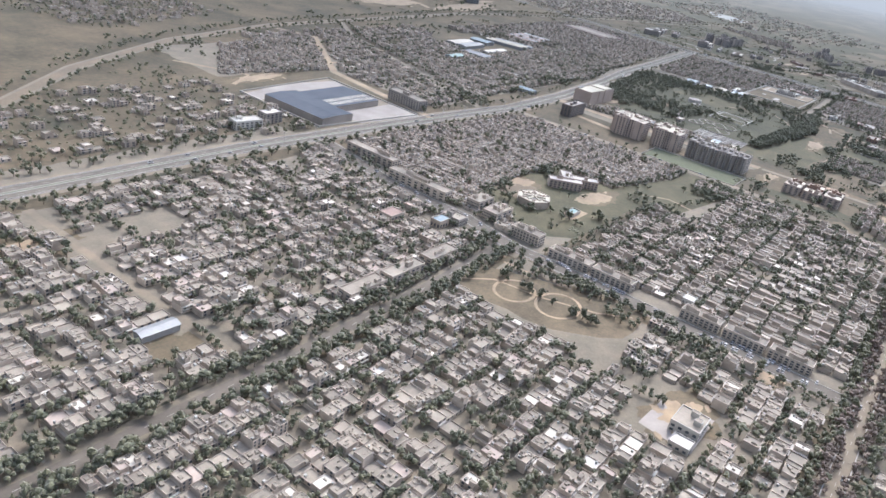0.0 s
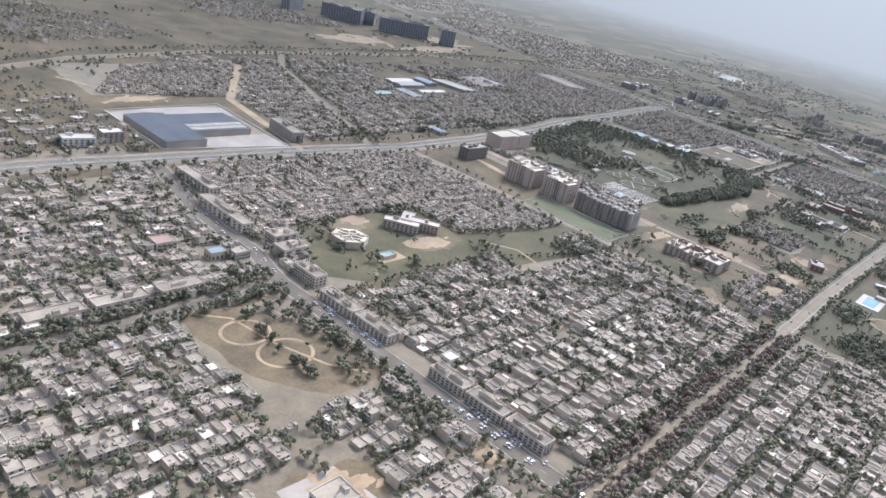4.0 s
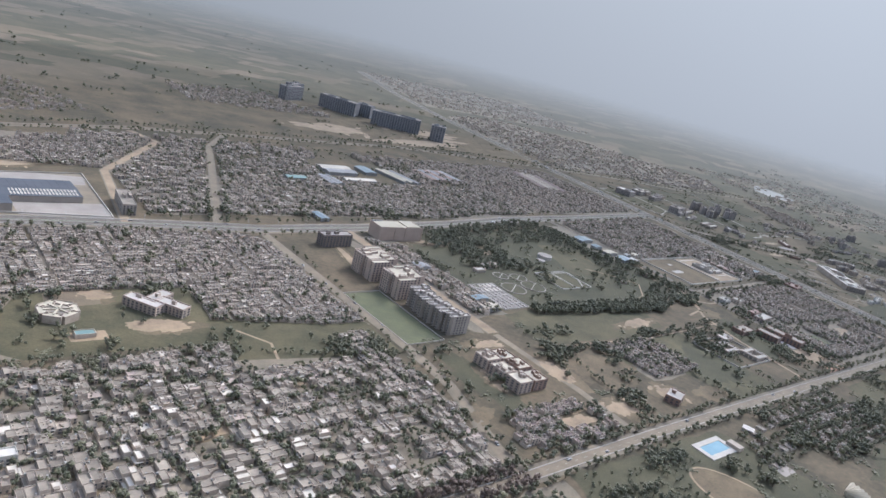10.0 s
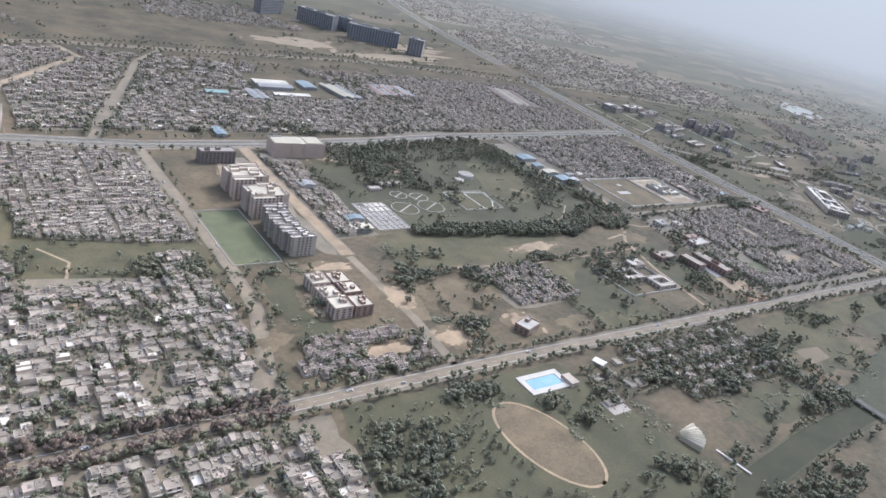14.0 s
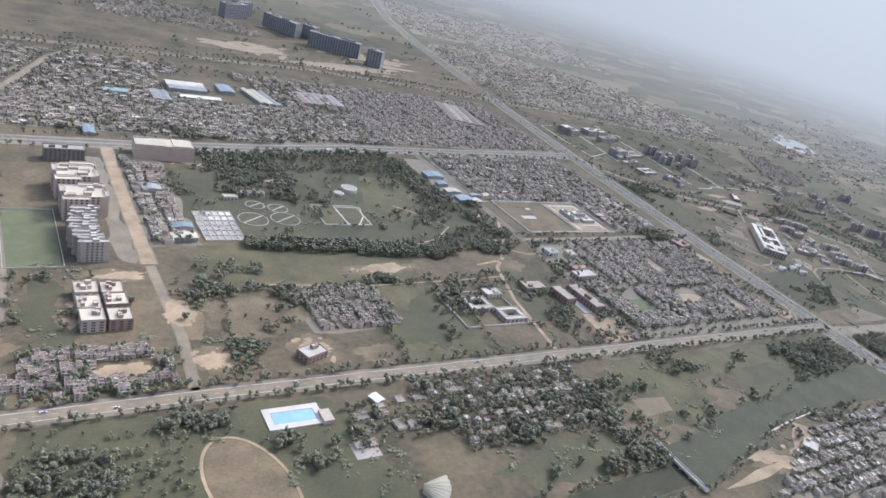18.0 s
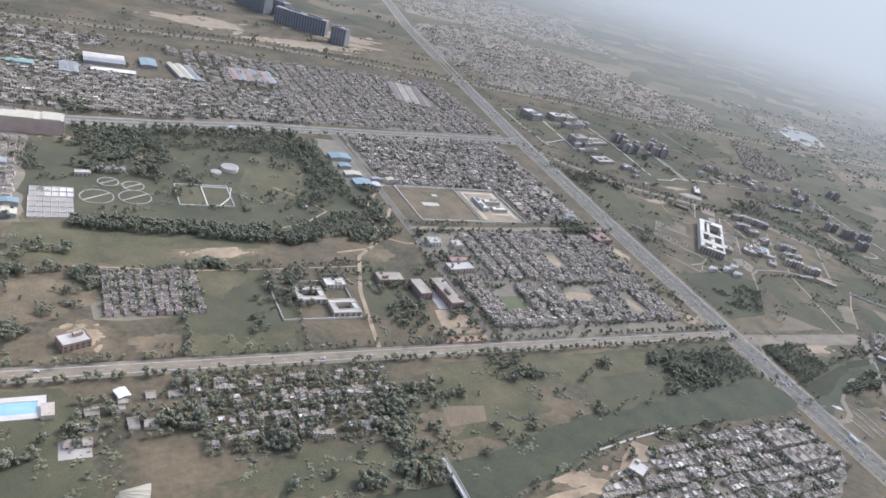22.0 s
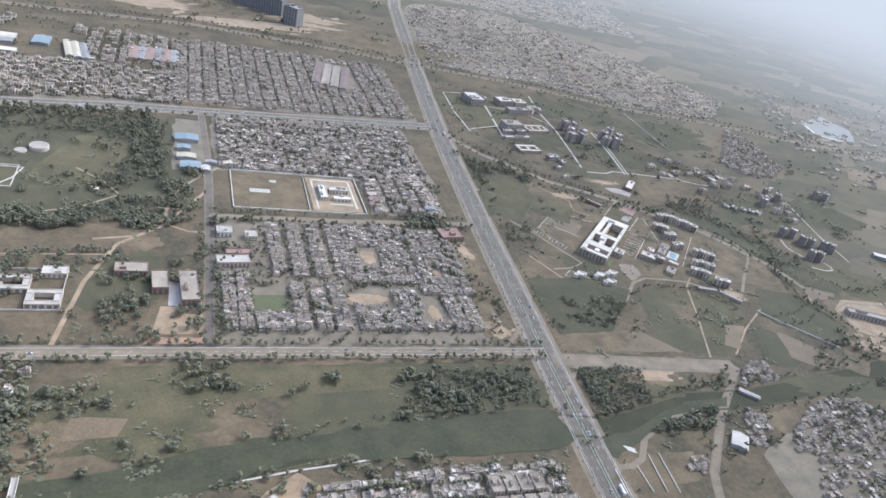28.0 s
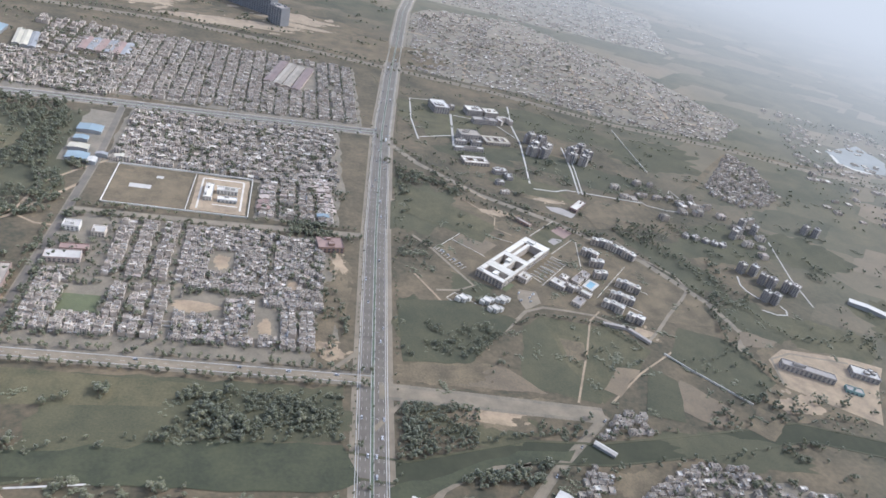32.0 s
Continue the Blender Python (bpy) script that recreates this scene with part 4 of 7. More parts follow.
jumble([(1240, -70), (1301, -85), (1350, -99), (1429, -94), (1429, -175), (1150, -168)], 5.6, 3.4, (6, 4, 0, 0), 0.5, 0.6, 0.1)
jumble([(1206, -32), (1226, -30), (1225, -53), (1196, -53)], 4.6, 3.4, (4, 4, 1, 0), 0.7, 0.5)
jumble([(1168, 850), (1231, 933), (1391, 972), (1553, 789), (1642, 581), (1550, 483), (1402, 504), (1288, 550), (1139, 574)], 8.0, 4.4, (8, 2, 0, 0), 0.42, 0.15, 0.2, 0.75)
jumble([(1548, 450), (1496, 384), (1446, 318), (1470, 291), (1495, 285), (1550, 330), (1564, 402)], 6.0, 3.8, (4, 5, 1, 0), 0.7, 0.5, 0.3, 0.6)
jumble([(633, 750), (854, 752), (795, 888), (636, 865)], 8.0, 4.4, (4, 5, 1, 0), 0.55, 0.7, 0.22, 0.4)
jumble([(328, 567), (482, 631), (423, 762), (258, 703)], 8.0, 4.4, (4, 5, 1, 0), 0.3, 0.9)
jumble([(797, 125), (859, 146), (854, 196), (823, 270), (787, 174)], 9.0, 4.0, (5, 1, 0, 0), 0.0, 0.2)
jumble([(1301, 331), (1420, 300), (1481, 241), (1426, 165), (1344, 237)], 18.0, 7.0, (1, 3, 3, 3), 0.16, 0.6)
jumble([(1597, 298), (1999, 198), (2198, 597), (1741, 689)], 16.0, 7.0, (4, 4, 1, 0), 0.2, 0.5)
jumble([(1233, 1008), (1696, 943), (1800, 1300), (1329, 1447)], 14.0, 7.0, (4, 4, 1, 0), 0.35, 0.5, 0.22, 0.5)

# the houses nearest to the flight stand as things of their own
NEAR_BOX = [rect(303, 14, 424, 56), rect(394, -69, 499, -22), rect(900, 13, 991, 49), rect(290, -65, 334, -21)]
protos = []
for i in range(14):
    g = house_shape(rng, 1.0, 1.0, 1 + (0, 1, 1, 2, 1, 2)[i % 6])
    protos.append(g)
HOUSES = {}


def make_house(g, w, d, brick):
    g = dict(g, w=w, d=d, junk=[])
    ob = thing("house", "", "house", "houses of the sector", at=(0, 0, -500))
    bags = [Bag() for _ in range(5)]
    house_parts(g, bags=bags)
    for name, bag, mats in zip(("wall", "stair_room", "water_tank", "window", "sunshade"), bags, HOUSE_MATS):
        if not bag.n:
            continue
        if name == "sunshade":
            sb = Bag()
            sb.box(0, 0, 0, w * 0.8, 0.6, 0.1)
            me = sb.mesh("sunshade", [M_CONCRETE])
            for k in range(1, g["storeys"]):
                share("sunshade", me, ob, (0, g["front"] * (d / 2 + 0.3), 0.15 + k * 1.3))
            continue
        if name == "window":
            one = {}
            for k in range(g["storeys"]):
                for side in (-1, 1):
                    if g["step"] and k == g["storeys"] - 1:
                        continue
                    for q in (-0.26, 0.24):
                        if not one:
                            wb = Bag()
                            wb.box(0, 0, 0, w * 0.2, 0.06, 0.8)
                            one["m"] = wb.mesh("window", [M_DARKGLASS])
                        share("window", one["m"], ob, (q * w, side * (d / 2 + 0.01), 0.6 + k * 1.3))
            continue
        part(name, bag, mats, ob)
    kinds = {1: "single-storey", 2: "two-storey", 3: "three-storey", 4: "four-storey"}
    extra = "a roof stair room" if g["stair"] else "a plain flat roof"
    tagged(ob, "%s plastered house with %s%s" % (kinds[g["storeys"]], extra, " and water tank" if g["tank"] else ""))
    return ob


near_sites = [s for s in SITES if any(inside(s[0], s[1], r) for r in NEAR_BOX)][:190]
chosen = set(near_sites)
stock = []
for i, g in enumerate(protos):
    stock.append((g["storeys"], make_house(g, 3.9 + 0.2 * (i % 5), 5.7 + 0.2 * (i % 3), i % 4 == 0)))
used = set()
for i, (x, y, turn, w, d, n, roof) in enumerate(near_sites):
    pool = [o for k, o in stock if k == min(n, 3)]
    o = pool[i % len(pool)]
    if o not in used:
        used.add(o)
        o.matrix_basis = pose(x, y, 0, 0, 0, math.degrees(turn))
    else:
        copy_thing(o, pose(x, y, 0, 0, 0, math.degrees(turn)))
for k, o in stock:
    if o not in used:
        for c in list(o.children):
            bpy.data.objects.remove(c)
        bpy.data.objects.remove(o)

far_bags = [Bag() for _ in range(5)]
for site in SITES:
    if site not in chosen:
        x, y, turn, w, d, n, roof = site
        g = house_shape(rng, w, d, n)
        g["roof"] = roof or (5 if x > 800 and rng.random() < 0.14 else g["roof"])
        house_parts(g, x, y, turn, far_bags)
mass = tagged(new("house_rows"), "dense rows of small flat-roofed plastered houses", "houses", "", "stuff")
for name, bag, mats in zip(("walls", "stair_rooms", "water_tanks", "windows", "sunshades"), far_bags, HOUSE_MATS):
    tagged(part(name, bag, mats, mass), kind="stuff")

sheet("settlement_ground", [(1168, 850), (1231, 933), (1391, 972), (1553, 789), (1642, 581), (1550, 483), (1402, 504), (1288, 550), (1139, 574)], 0.06, M_PLOT, "dusty bare ground of a scattered settlement", "ground", fray=9.0)
sheet("settlement_ground", [(1233, 1008), (1696, 943), (1800, 1300), (1329, 1447)], 0.06, M_PLOT, "dusty bare ground of a scattered settlement", "ground", fray=9.0)
for line, half in (([(1150, 640), (1300, 620), (1450, 560), (1590, 540)], 2.2), ([(1170, 760), (1330, 730), (1480, 650), (1620, 600)], 2.0), ([(1220, 560), (1262, 740), (1300, 930)], 2.0), ([(1380, 510), (1420, 700), (1440, 900)], 2.0), ([(1500, 495), (1530, 640), (1520, 800)], 1.8)):
    track(line, half, "pale dusty settlement lane", M_SAND, 0.12)
# beaten ground and lanes inside the built-up blocks
PLOTS = [rect(-191, 149, 274, 286), rect(-193, -3, 280, 137), rect(290, -9, 497, 119), rect(67, -134, 505, -21), rect(275, 132, 503, 267), rect(584, 127, 616, 271), rect(869, -10, 1043, 128), rect(872, 206, 1054, 330),
         rect(987, 148, 1049, 212), rect(836, 343, 1078, 535), rect(439, 318, 841, 420), rect(332, 432, 512, 520), rect(649, 27, 708, 74), [(868, -124), (908, -107), (1029, -103), (1031, -141), (991, -165), (905, -166), (828, -142)], [(1150, -168), (1160, -110), (1240, -72), (1350, -96), (1429, -94), (1429, -172)], rect(-190, 311, 300, 330)]
for i, p in enumerate(PLOTS):
    sheet("street_ground", p, 0.035 + 0.002 * i, M_PLOT, "dusty ground and lanes between houses", "ground", fray=3.0)

# ---- trees ----
ICO_V = np.array([(0, 0, -1), (0.724, -0.526, -0.447), (-0.276, -0.851, -0.447), (-0.894, 0, -0.447), (-0.276, 0.851, -0.447), (0.724, 0.526, -0.447), (0.276, -0.851, 0.447), (-0.724, -0.526, 0.447), (-0.724, 0.526, 0.447), (0.276, 0.851, 0.447), (0.894, 0, 0.447), (0, 0, 1)])
ICO_F = np.array([(0, 1, 2), (1, 0, 5), (0, 2, 3), (0, 3, 4), (0, 4, 5), (1, 5, 10), (2, 1, 6), (3, 2, 7), (4, 3, 8), (5, 4, 9), (1, 10, 6), (2, 6, 7), (3, 7, 8), (4, 8, 9), (5, 9, 10), (6, 10, 11), (7, 6, 11), (8, 7, 11), (9, 8, 11), (10, 9, 11)])
tree_rng = np.random.default_rng(4)


def crown_shape(lobes, leaves, tall):
    """A crown of radius about 1 over z = 0: uneven clumps with loose leaf sprays round them."""
    vs, fs, n = [], [], 0
    for i in range(lobes):
        a, r = tree_rng.uniform(0, 6.283), tree_rng.uniform(0.15, 0.62) if i else 0.0
        size = tree_rng.uniform(0.34, 0.5) if lobes < 6 else tree_rng.uniform(0.26, 0.46)
        c = np.array([r * math.cos(a), r * math.sin(a), tree_rng.uniform(0.35, 1.25 * tall)])
        v = ICO_V * size * tree_rng.uniform(0.72, 1.22, (12, 1)) * (1, 1, 0.85) + c
        vs.append(v), fs.append(ICO_F[ICO_F.min(axis=1) > 0] + n)
        n += 12
    core = np.concatenate(vs)
    for i in range(leaves):
        c = core[tree_rng.integers(len(core))] * 1.0 + tree_rng.normal(0, 0.07, 3)
        u, w = tree_rng.normal(0, 0.16, 3), tree_rng.normal(0, 0.16, 3)
        vs.append(np.array([c - u, c + u, c + w])), fs.append(np.array([(n, n + 1, n + 2)]))
        n += 3
    return np.concatenate(vs), np.concatenate(fs)


def trunk_shape(bag, r, h, mat=0):
    bag.drum(0, 0, 0, 0.11 * r, h, 6, mat, 0.06 * r)
    for i in range(4):
        a = i * 1.57 + 0.5
        c, s = math.cos(a), math.sin(a)
        q = 0.05 * r
        v = [(-s * q, c * q, h * 0.55), (s * q, -c * q, h * 0.55), (0, 0, h * 0.7), (c * r * 0.5, s * r * 0.5, h + 0.35 * r)]
        bag.add(v, [(0, 1, 3), (1, 2, 3), (2, 0, 3)], mat)


ROUND = [crown_shape(4, 28, 0.9) for _ in range(8)]
TALL = [crown_shape(5, 30, 1.5) for _ in range(5)]
SPARSE = [crown_shape(2, 10, 0.7) for _ in range(8)]
LEAVES = [M_LEAF, M_DARKLEAF, M_BAREBROWN]
tr = random.Random(8)


def scatter(poly, count, lo, hi, kind, solid=False):
    """Trees over an area: an even wood, or groves with clearings between."""
    xs, ys = [p[0] for p in poly], [p[1] for p in poly]
    done = tries = 0
    while done < count and tries < count * 40:
        tries += 1
        x, y = tr.uniform(min(xs), max(xs)), tr.uniform(min(ys), max(ys))
        grove = noise.noise(Vector((x * 0.026, y * 0.026, 20.0))) + 0.6 * noise.noise(Vector((x * 0.09, y * 0.09, 5.0)))
        if inside(x, y, poly) and (solid or grove > tr.uniform(0.12, 0.32)) and not any(near(x, y, line, half - 3) for line, half in ROADS):
            TREES.append((x, y, tr.uniform(lo, hi) * 1.05, kind))
            done += 1
            for _ in range(0 if solid else tr.randrange(4)):
                TREES.append((x + tr.gauss(0, hi), y + tr.gauss(0, hi), tr.uniform(lo, hi) * 0.9, kind))
                done += 1


def line_trees(line, step, d, lo, hi, kind, jitter=1.2, skip=0.12):
    for x, y, a in along(line, step, tr.uniform(0, step)):
        if tr.random() > skip:
            q = d + tr.uniform(-jitter, jitter)
            TREES.append((x - math.sin(a) * q + tr.uniform(-1, 1), y + math.cos(a) * q, tr.uniform(lo, hi) * 0.92, kind))


W_AVENUE = AVENUE[:4]
for d in (-7.5, -4.8, 4.8, 7.5):
    line_trees(W_AVENUE, 3.8, d, 1.8, 3.2, 2 if abs(d) < 6 else 0)
for d in (-2.6, 2.6):
    line_trees(W_AVENUE, 3.4, d, 1.3, 2.3, 2)
for d in (-6.5, -4, 4, 6.5):
    line_trees(WEST_AV, 3.8, d, 1.7, 3.0, 1 if abs(d) > 6 else 0)
for d in (-6.5, 6.5):
    line_trees(AVENUE[3:], 4.6, d, 1.7, 3.0, 0)
    line_trees(WEST_AV, 4.2, d, 1.8, 3.2, 1)
    line_trees(COLONY_RD, 4.5, d, 1.6, 2.8, 0)
    line_trees(YARD_RD[2:], 4.5, d * 0.8, 1.6, 2.8, 1)
    line_trees(RAIL, 6.5, d * 1.5, 2.0, 3.6, 1, 2.5)
    line_trees(RAIL[3:10], 6.0, d * 2.2, 2.0, 3.6, 0, 3)
    line_trees(HWY_N, 7.0, d * 2.0, 1.6, 2.8, 0, 1.5, 0.25)
    line_trees(HWY_N[1:6], 6.0, d * 2.4, 1.8, 3.2, 1, 2.0, 0.2)
    line_trees(VILL_RD, 5.0, d, 2.0, 3.6, 1)
    line_trees(TOWER_RD, 8.0, d * 0.8, 1.4, 2.4, 0, 1, 0.4)
    line_trees(BYPASS, 9.0, d * 0.8, 1.2, 2.2, 0, 1, 0.3)
    line_trees(MARKET, 8.0, d * 1.1, 1.6, 2.8, 1, 1, 0.3)
    line_trees(ROAD_SE, 8.0, d, 1.4, 2.4, 0, 1, 0.4)
line_trees(MARKET[2:], 6.0, -14, 1.8, 3.0, 1)
line_trees(HWY_S, 6.5, 0.0, 0.5, 0.8, 0, 0.2, 0.1)
line_trees(HWY_S[3:], 5.0, -9.3, 0.6, 0.9, 0, 0.2, 0.05)
line_trees(HWY_S[2:], 6.0, 14, 0.9, 1.6, 0, 0.8, 0.3)
scatter([(511, -20), (635, -22), (570, -56), (567, -92), (597, -103), (636, -93), (658, -131), (557, -151), (496, -107)], 420, 1.5, 2.7, 1)
scatter([(511, -22), (632, -46), (572, -58), (567, -92), (597, -103), (640, -93), (668, -128), (557, -151), (496, -107)], 520, 0.8, 1.7, 1, True)
scatter([(604, -44), (680, -35), (690, -108), (637, -122)], 130, 1.6, 3.0, 0)
scatter([(679, -26), (784, -26), (787, -102), (690, -106)], 190, 1.8, 3.2, 1)
scatter([(784, -26), (1045, -26), (1037, -71), (898, -82), (787, -102)], 170, 1.6, 3.0, 0)
scatter([(900, -27), (1004, -25), (1006, -60), (898, -76)], 60, 1.8, 3.0, 1)
scatter([(557, -181), (793, -128), (788, -105), (637, -118)], 130, 1.8, 3.2, 1)
# belts of tall trees round the wooded park
for belt, n, kind in (([(626, 283), (694, 288), (713, 224), (689, 212), (640, 248)], 150, 3), ([(640, 133), (767, 123), (787, 110), (773, 103), (640, 122)], 210, 3), ([(767, 123), (846, 161), (862, 156), (863, 136), (787, 108)], 60, 3),
                      ([(806, 295), (829, 296), (838, 195), (858, 161), (843, 154), (818, 195)], 110, 3), ([(694, 290), (823, 308), (823, 294), (694, 278)], 80, 3), ([(641, 213), (698, 213), (703, 193), (660, 192)], 45, 3)):
    scatter(belt, int(n * 1.9), 1.5, 2.5, kind, True)
scatter([(640, 250), (694, 288), (733, 286), (712, 196), (680, 186), (644, 215)], 150, 1.6, 2.8, 1)
scatter([(740, 288), (806, 292), (822, 196), (800, 160), (812, 240), (770, 256)], 90, 1.4, 2.6, 1, True)
scatter([(612, 275), (842, 295), (858, 156), (777, 107), (620, 127)], 300, 1.2, 2.4, 0)
scatter([(616, 250), (640, 256), (652, 200), (646, 184), (616, 186)], 60, 1.0, 2.0, 1)
scatter([(626, 278), (842, 294), (838, 262), (640, 240)], 240, 1.2, 2.4, 1, True)
scatter([(690, 200), (760, 200), (820, 186), (800, 150), (700, 140)], 120, 0.9, 1.9, 1)
scatter([(646, 160), (700, 150), (752, 150), (752, 200), (700, 196), (650, 200)], 60, 0.9, 1.6, 1, True)
scatter([(839, 136), (865, 136), (872, 201), (846, 201)], 60, 1.4, 2.6, 0)
scatter([(757, 113), (865, 127), (864, 77), (758, 75)], 100, 1.6, 2.9, 1)
scatter([(609, 85), (758, 80), (758, 72), (609, 73)], 90, 1.5, 2.6, 1)
scatter([(510, 100), (699, 73), (688, -8), (489, -6)], 190, 1.5, 2.9, 1)
scatter([(699, 77), (864, 83), (867, -2), (688, -10)], 190, 1.5, 3.0, 1)
scatter([(237, 148), (268, 145), (289, 80), (288, 70), (261, 70), (271, 107), (251, 141)], 60, 1.2, 2.4, 1, True)
for d in (-7.5, -10):
    line_trees(MARKET[2:], 4.5, d, 1.2, 2.4, 1, 1.2, 0.35)
scatter([(269, 74), (291, 74), (288, 56), (239, 59)], 30, 1.6, 2.8, 1)
scatter([(337, 198), (417, 195), (415, 131), (329, 134)], 60, 1.5, 2.8, 1)
scatter([(404, 145), (474, 142), (503, 94), (501, 50), (474, 95)], 60, 1.5, 2.8, 1)
scatter([(438, 310), (658, 310), (675, 553), (523, 551)], 260, 1.6, 3.0, 1)
scatter([(640, 314), (843, 335), (872, 558), (675, 553)], 300, 1.6, 3.0, 0)
scatter([(-190, 305), (309, 304), (326, 469), (-107, 427)], 200, 1.5, 2.8, 0)
scatter([(329, 428), (493, 417), (514, 573), (264, 482)], 130, 1.6, 3.0, 1)
scatter([(873, 342), (1084, 354), (1088, 543), (896, 583)], 150, 1.4, 2.4, 0)
scatter([(877, 136), (1061, 148), (1061, 128), (867, 115)], 130, 1.5, 2.7, 1)
scatter([(988, 209), (1058, 212), (1053, 146), (991, 145)], 50, 1.3, 2.4, 1)
scatter([(863, 117), (885, 117), (889, -6), (867, -6)], 50, 1.4, 2.4, 1)
scatter([(1021, 124), (1065, 128), (1054, -9), (1038, -5)], 70, 1.2, 2.4, 0)
scatter([(1084, 328), (1245, 194), (1123, 106), (1088, 66)], 70, 0.9, 1.8, 1)
scatter([(1088, 66), (1123, 106), (1185, 68), (1138, -11), (1086, -12)], 50, 0.9, 1.8, 1)
scatter([(1105, 343), (1255, 203), (1422, 262), (1557, 438), (1118, 543)], 260, 1.4, 2.6, 1)
scatter([(1338, 96), (1487, 26), (1699, 198), (1557, 328), (1383, 254)], 220, 1.4, 2.6, 1)
scatter([(1308, -3), (1487, 26), (1565, -116), (1250, -49)], 110, 1.4, 2.4, 1)
scatter([(1066, -41), (1208, -46), (1207, -72), (1077, -99)], 110, 1.5, 2.8, 1)
scatter([(1113, 106), (1185, 204), (1327, 107), (1326, 66), (1184, 73)], 40, 0.5, 1.0, 1)
scatter([(1185, 68), (1270, 21), (1299, -32), (1200, -28)], 30, 0.8, 1.6, 1)
scatter([(1137, -52), (1429, -84), (1429, -175), (1107, -151)], 160, 1.3, 2.6, 0)
scatter([(818, -101), (1037, -93), (1031, -170), (814, -150)], 120, 1.3, 2.5, 0)
scatter([(1114, 583), (1650, 547), (1411, 977), (1178, 911)], 380, 1.6, 3.0, 0)
scatter([(1557, 328), (1898, 197), (2400, 800), (1650, 607)], 420, 2.0, 4.0, 1)
scatter([(-87, 447), (631, 617), (689, 1057), (-98, 900)], 420, 2.0, 4.2, 1)
scatter([(667, 633), (1108, 583), (1159, 951), (689, 1057)], 260, 2.0, 4.0, 0)
scatter([(305, 998), (2199, 899), (2300, 1700), (500, 2000)], 260, 2.0, 4.0, 1)

scatter([(1077, -4), (1119, -1), (1169, 53), (1130, 67), (1080, 60)], 260, 0.7, 1.6, 0)
scatter([(1072, -62), (1190, -48), (1190, -30), (1070, -28)], 160, 0.8, 1.5, 1)
line_trees(RIVER, 5.0, 11, 1.4, 2.8, 1, 3.0, 0.3)
line_trees(RIVER, 5.0, -11, 1.4, 2.8, 1, 3.0, 0.3)
line_trees(BYPASS[:7], 4.0, 6.0, 1.4, 2.6, 1, 1.5, 0.2)
scatter([(1094, 320), (1176, 240), (1168, 225), (1090, 210)], 130, 1.2, 2.4, 1)

line_trees([(1336, 92), (1332, 80), (1326, 61), (1325, 46), (1330, 34), (1345, 0)], 3.2, 0, 1.6, 2.8, 1, 2.0, 0.05)
line_trees([(1336, 92), (1355, 101), (1365, 95), (1370, 81), (1379, 69), (1390, 57), (1413, 57), (1445, 66), (1458, 90)], 3.0, 0, 1.6, 2.8, 1, 2.5, 0.05)
line_trees([(1290, 200), (1330, 165), (1350, 130), (1340, 95)], 2.6, 0, 1.6, 2.8, 1, 6.0, 0.05)
line_trees([(1290, 200), (1330, 165), (1350, 130), (1340, 95)], 2.6, 9, 1.6, 2.8, 1, 5.0, 0.05)
line_trees([(1097, 290), (1160, 232), (1210, 200), (1290, 190)], 2.6, -8, 1.4, 2.6, 1, 4.0, 0.1)
line_trees([(1160, 45), (1180, 58), (1205, 58), (1228, 54), (1250, 30)], 2.6, 0, 1.2, 2.0, 1, 1.5, 0.1)

for hedge in ([(585, 72), (700, 74), (760, 76), (812, 82)], [(700, 74), (694, 30), (690, -6)], [(760, 76), (752, 30), (750, -6)], [(640, 126), (700, 122), (760, 108)], [(600, 100), (640, 92)], [(612, 78), (606, 30), (600, -4)], [(812, 82), (826, 30), (830, -4)]):
    line_trees(hedge, 2.6, 0.0, 1.2, 2.6, 1, 1.6, 0.12)
scatter([(984, -33), (1050, -30), (1040, -64), (990, -66), (950, -68)], 420, 0.8, 1.5, 1, True)
scatter([(1076, -34), (1120, -36), (1112, -72), (1086, -80), (1066, -88), (1064, -60)], 330, 0.8, 1.5, 1, True)
scatter([(504, 26), (520, 32), (572, 30), (582, 2), (560, -10), (520, -10)], 60, 1.4, 2.4, 1, True)
line_trees([(304, 128), (400, 126), (474, 98), (503, 96)], 2.8, 0, 1.2, 2.4, 1, 1.5, 0.1)
line_trees([(305, 150), (334, 198), (416, 196), (418, 152), (474, 140), (503, 137)], 2.8, 0, 1.2, 2.4, 1, 1.5, 0.1)
line_trees([(404, 112), (410, 142)], 2.6, 0, 1.2, 2.2, 1, 1.5, 0.1)
scatter([(310, 150), (340, 134), (402, 132), (414, 152), (414, 192), (336, 194)], 70, 1.2, 2.4, 1)
scatter([(406, 112), (500, 100), (500, 134), (416, 152)], 60, 1.2, 2.4, 1)
scatter([(588, 62), (650, 66), (650, 104), (590, 112)], 60, 1.8, 3.2, 1)

for gap, n in (([(873, 60), (890, 62), (900, 58), (946, 57), (946, 51), (911, 51), (889, 44), (873, 62)], 45), ([(949, 45), (996, 48), (997, 52), (949, 52)], 34), ([(889, 62), (900, 60), (900, 124), (894, 124)], 30), ([(1001, 124), (1003, 72), (998, 72), (996, 124)], 16), ([(872, 62), (889, 63), (893, 96), (872, 98)], 16),
               ([(886, 20), (890, 20), (890, 42), (886, 42)], 10), ([(909, 20), (912, 20), (912, 44), (909, 44)], 10), ([(871, -1), (1040, -1), (1040, 3), (871, 3)], 60), ([(1034, 2), (1041, 2), (1044, 122), (1036, 122)], 34), ([(980, 140), (886, 139), (886, 145), (980, 146)], 60)):
    scatter(gap, n, 0.9, 1.9, 1, True)
scatter([(1096, 300), (1180, 215), (1120, 110), (1090, 70), (1086, 200)], 260, 0.7, 1.5, 1)
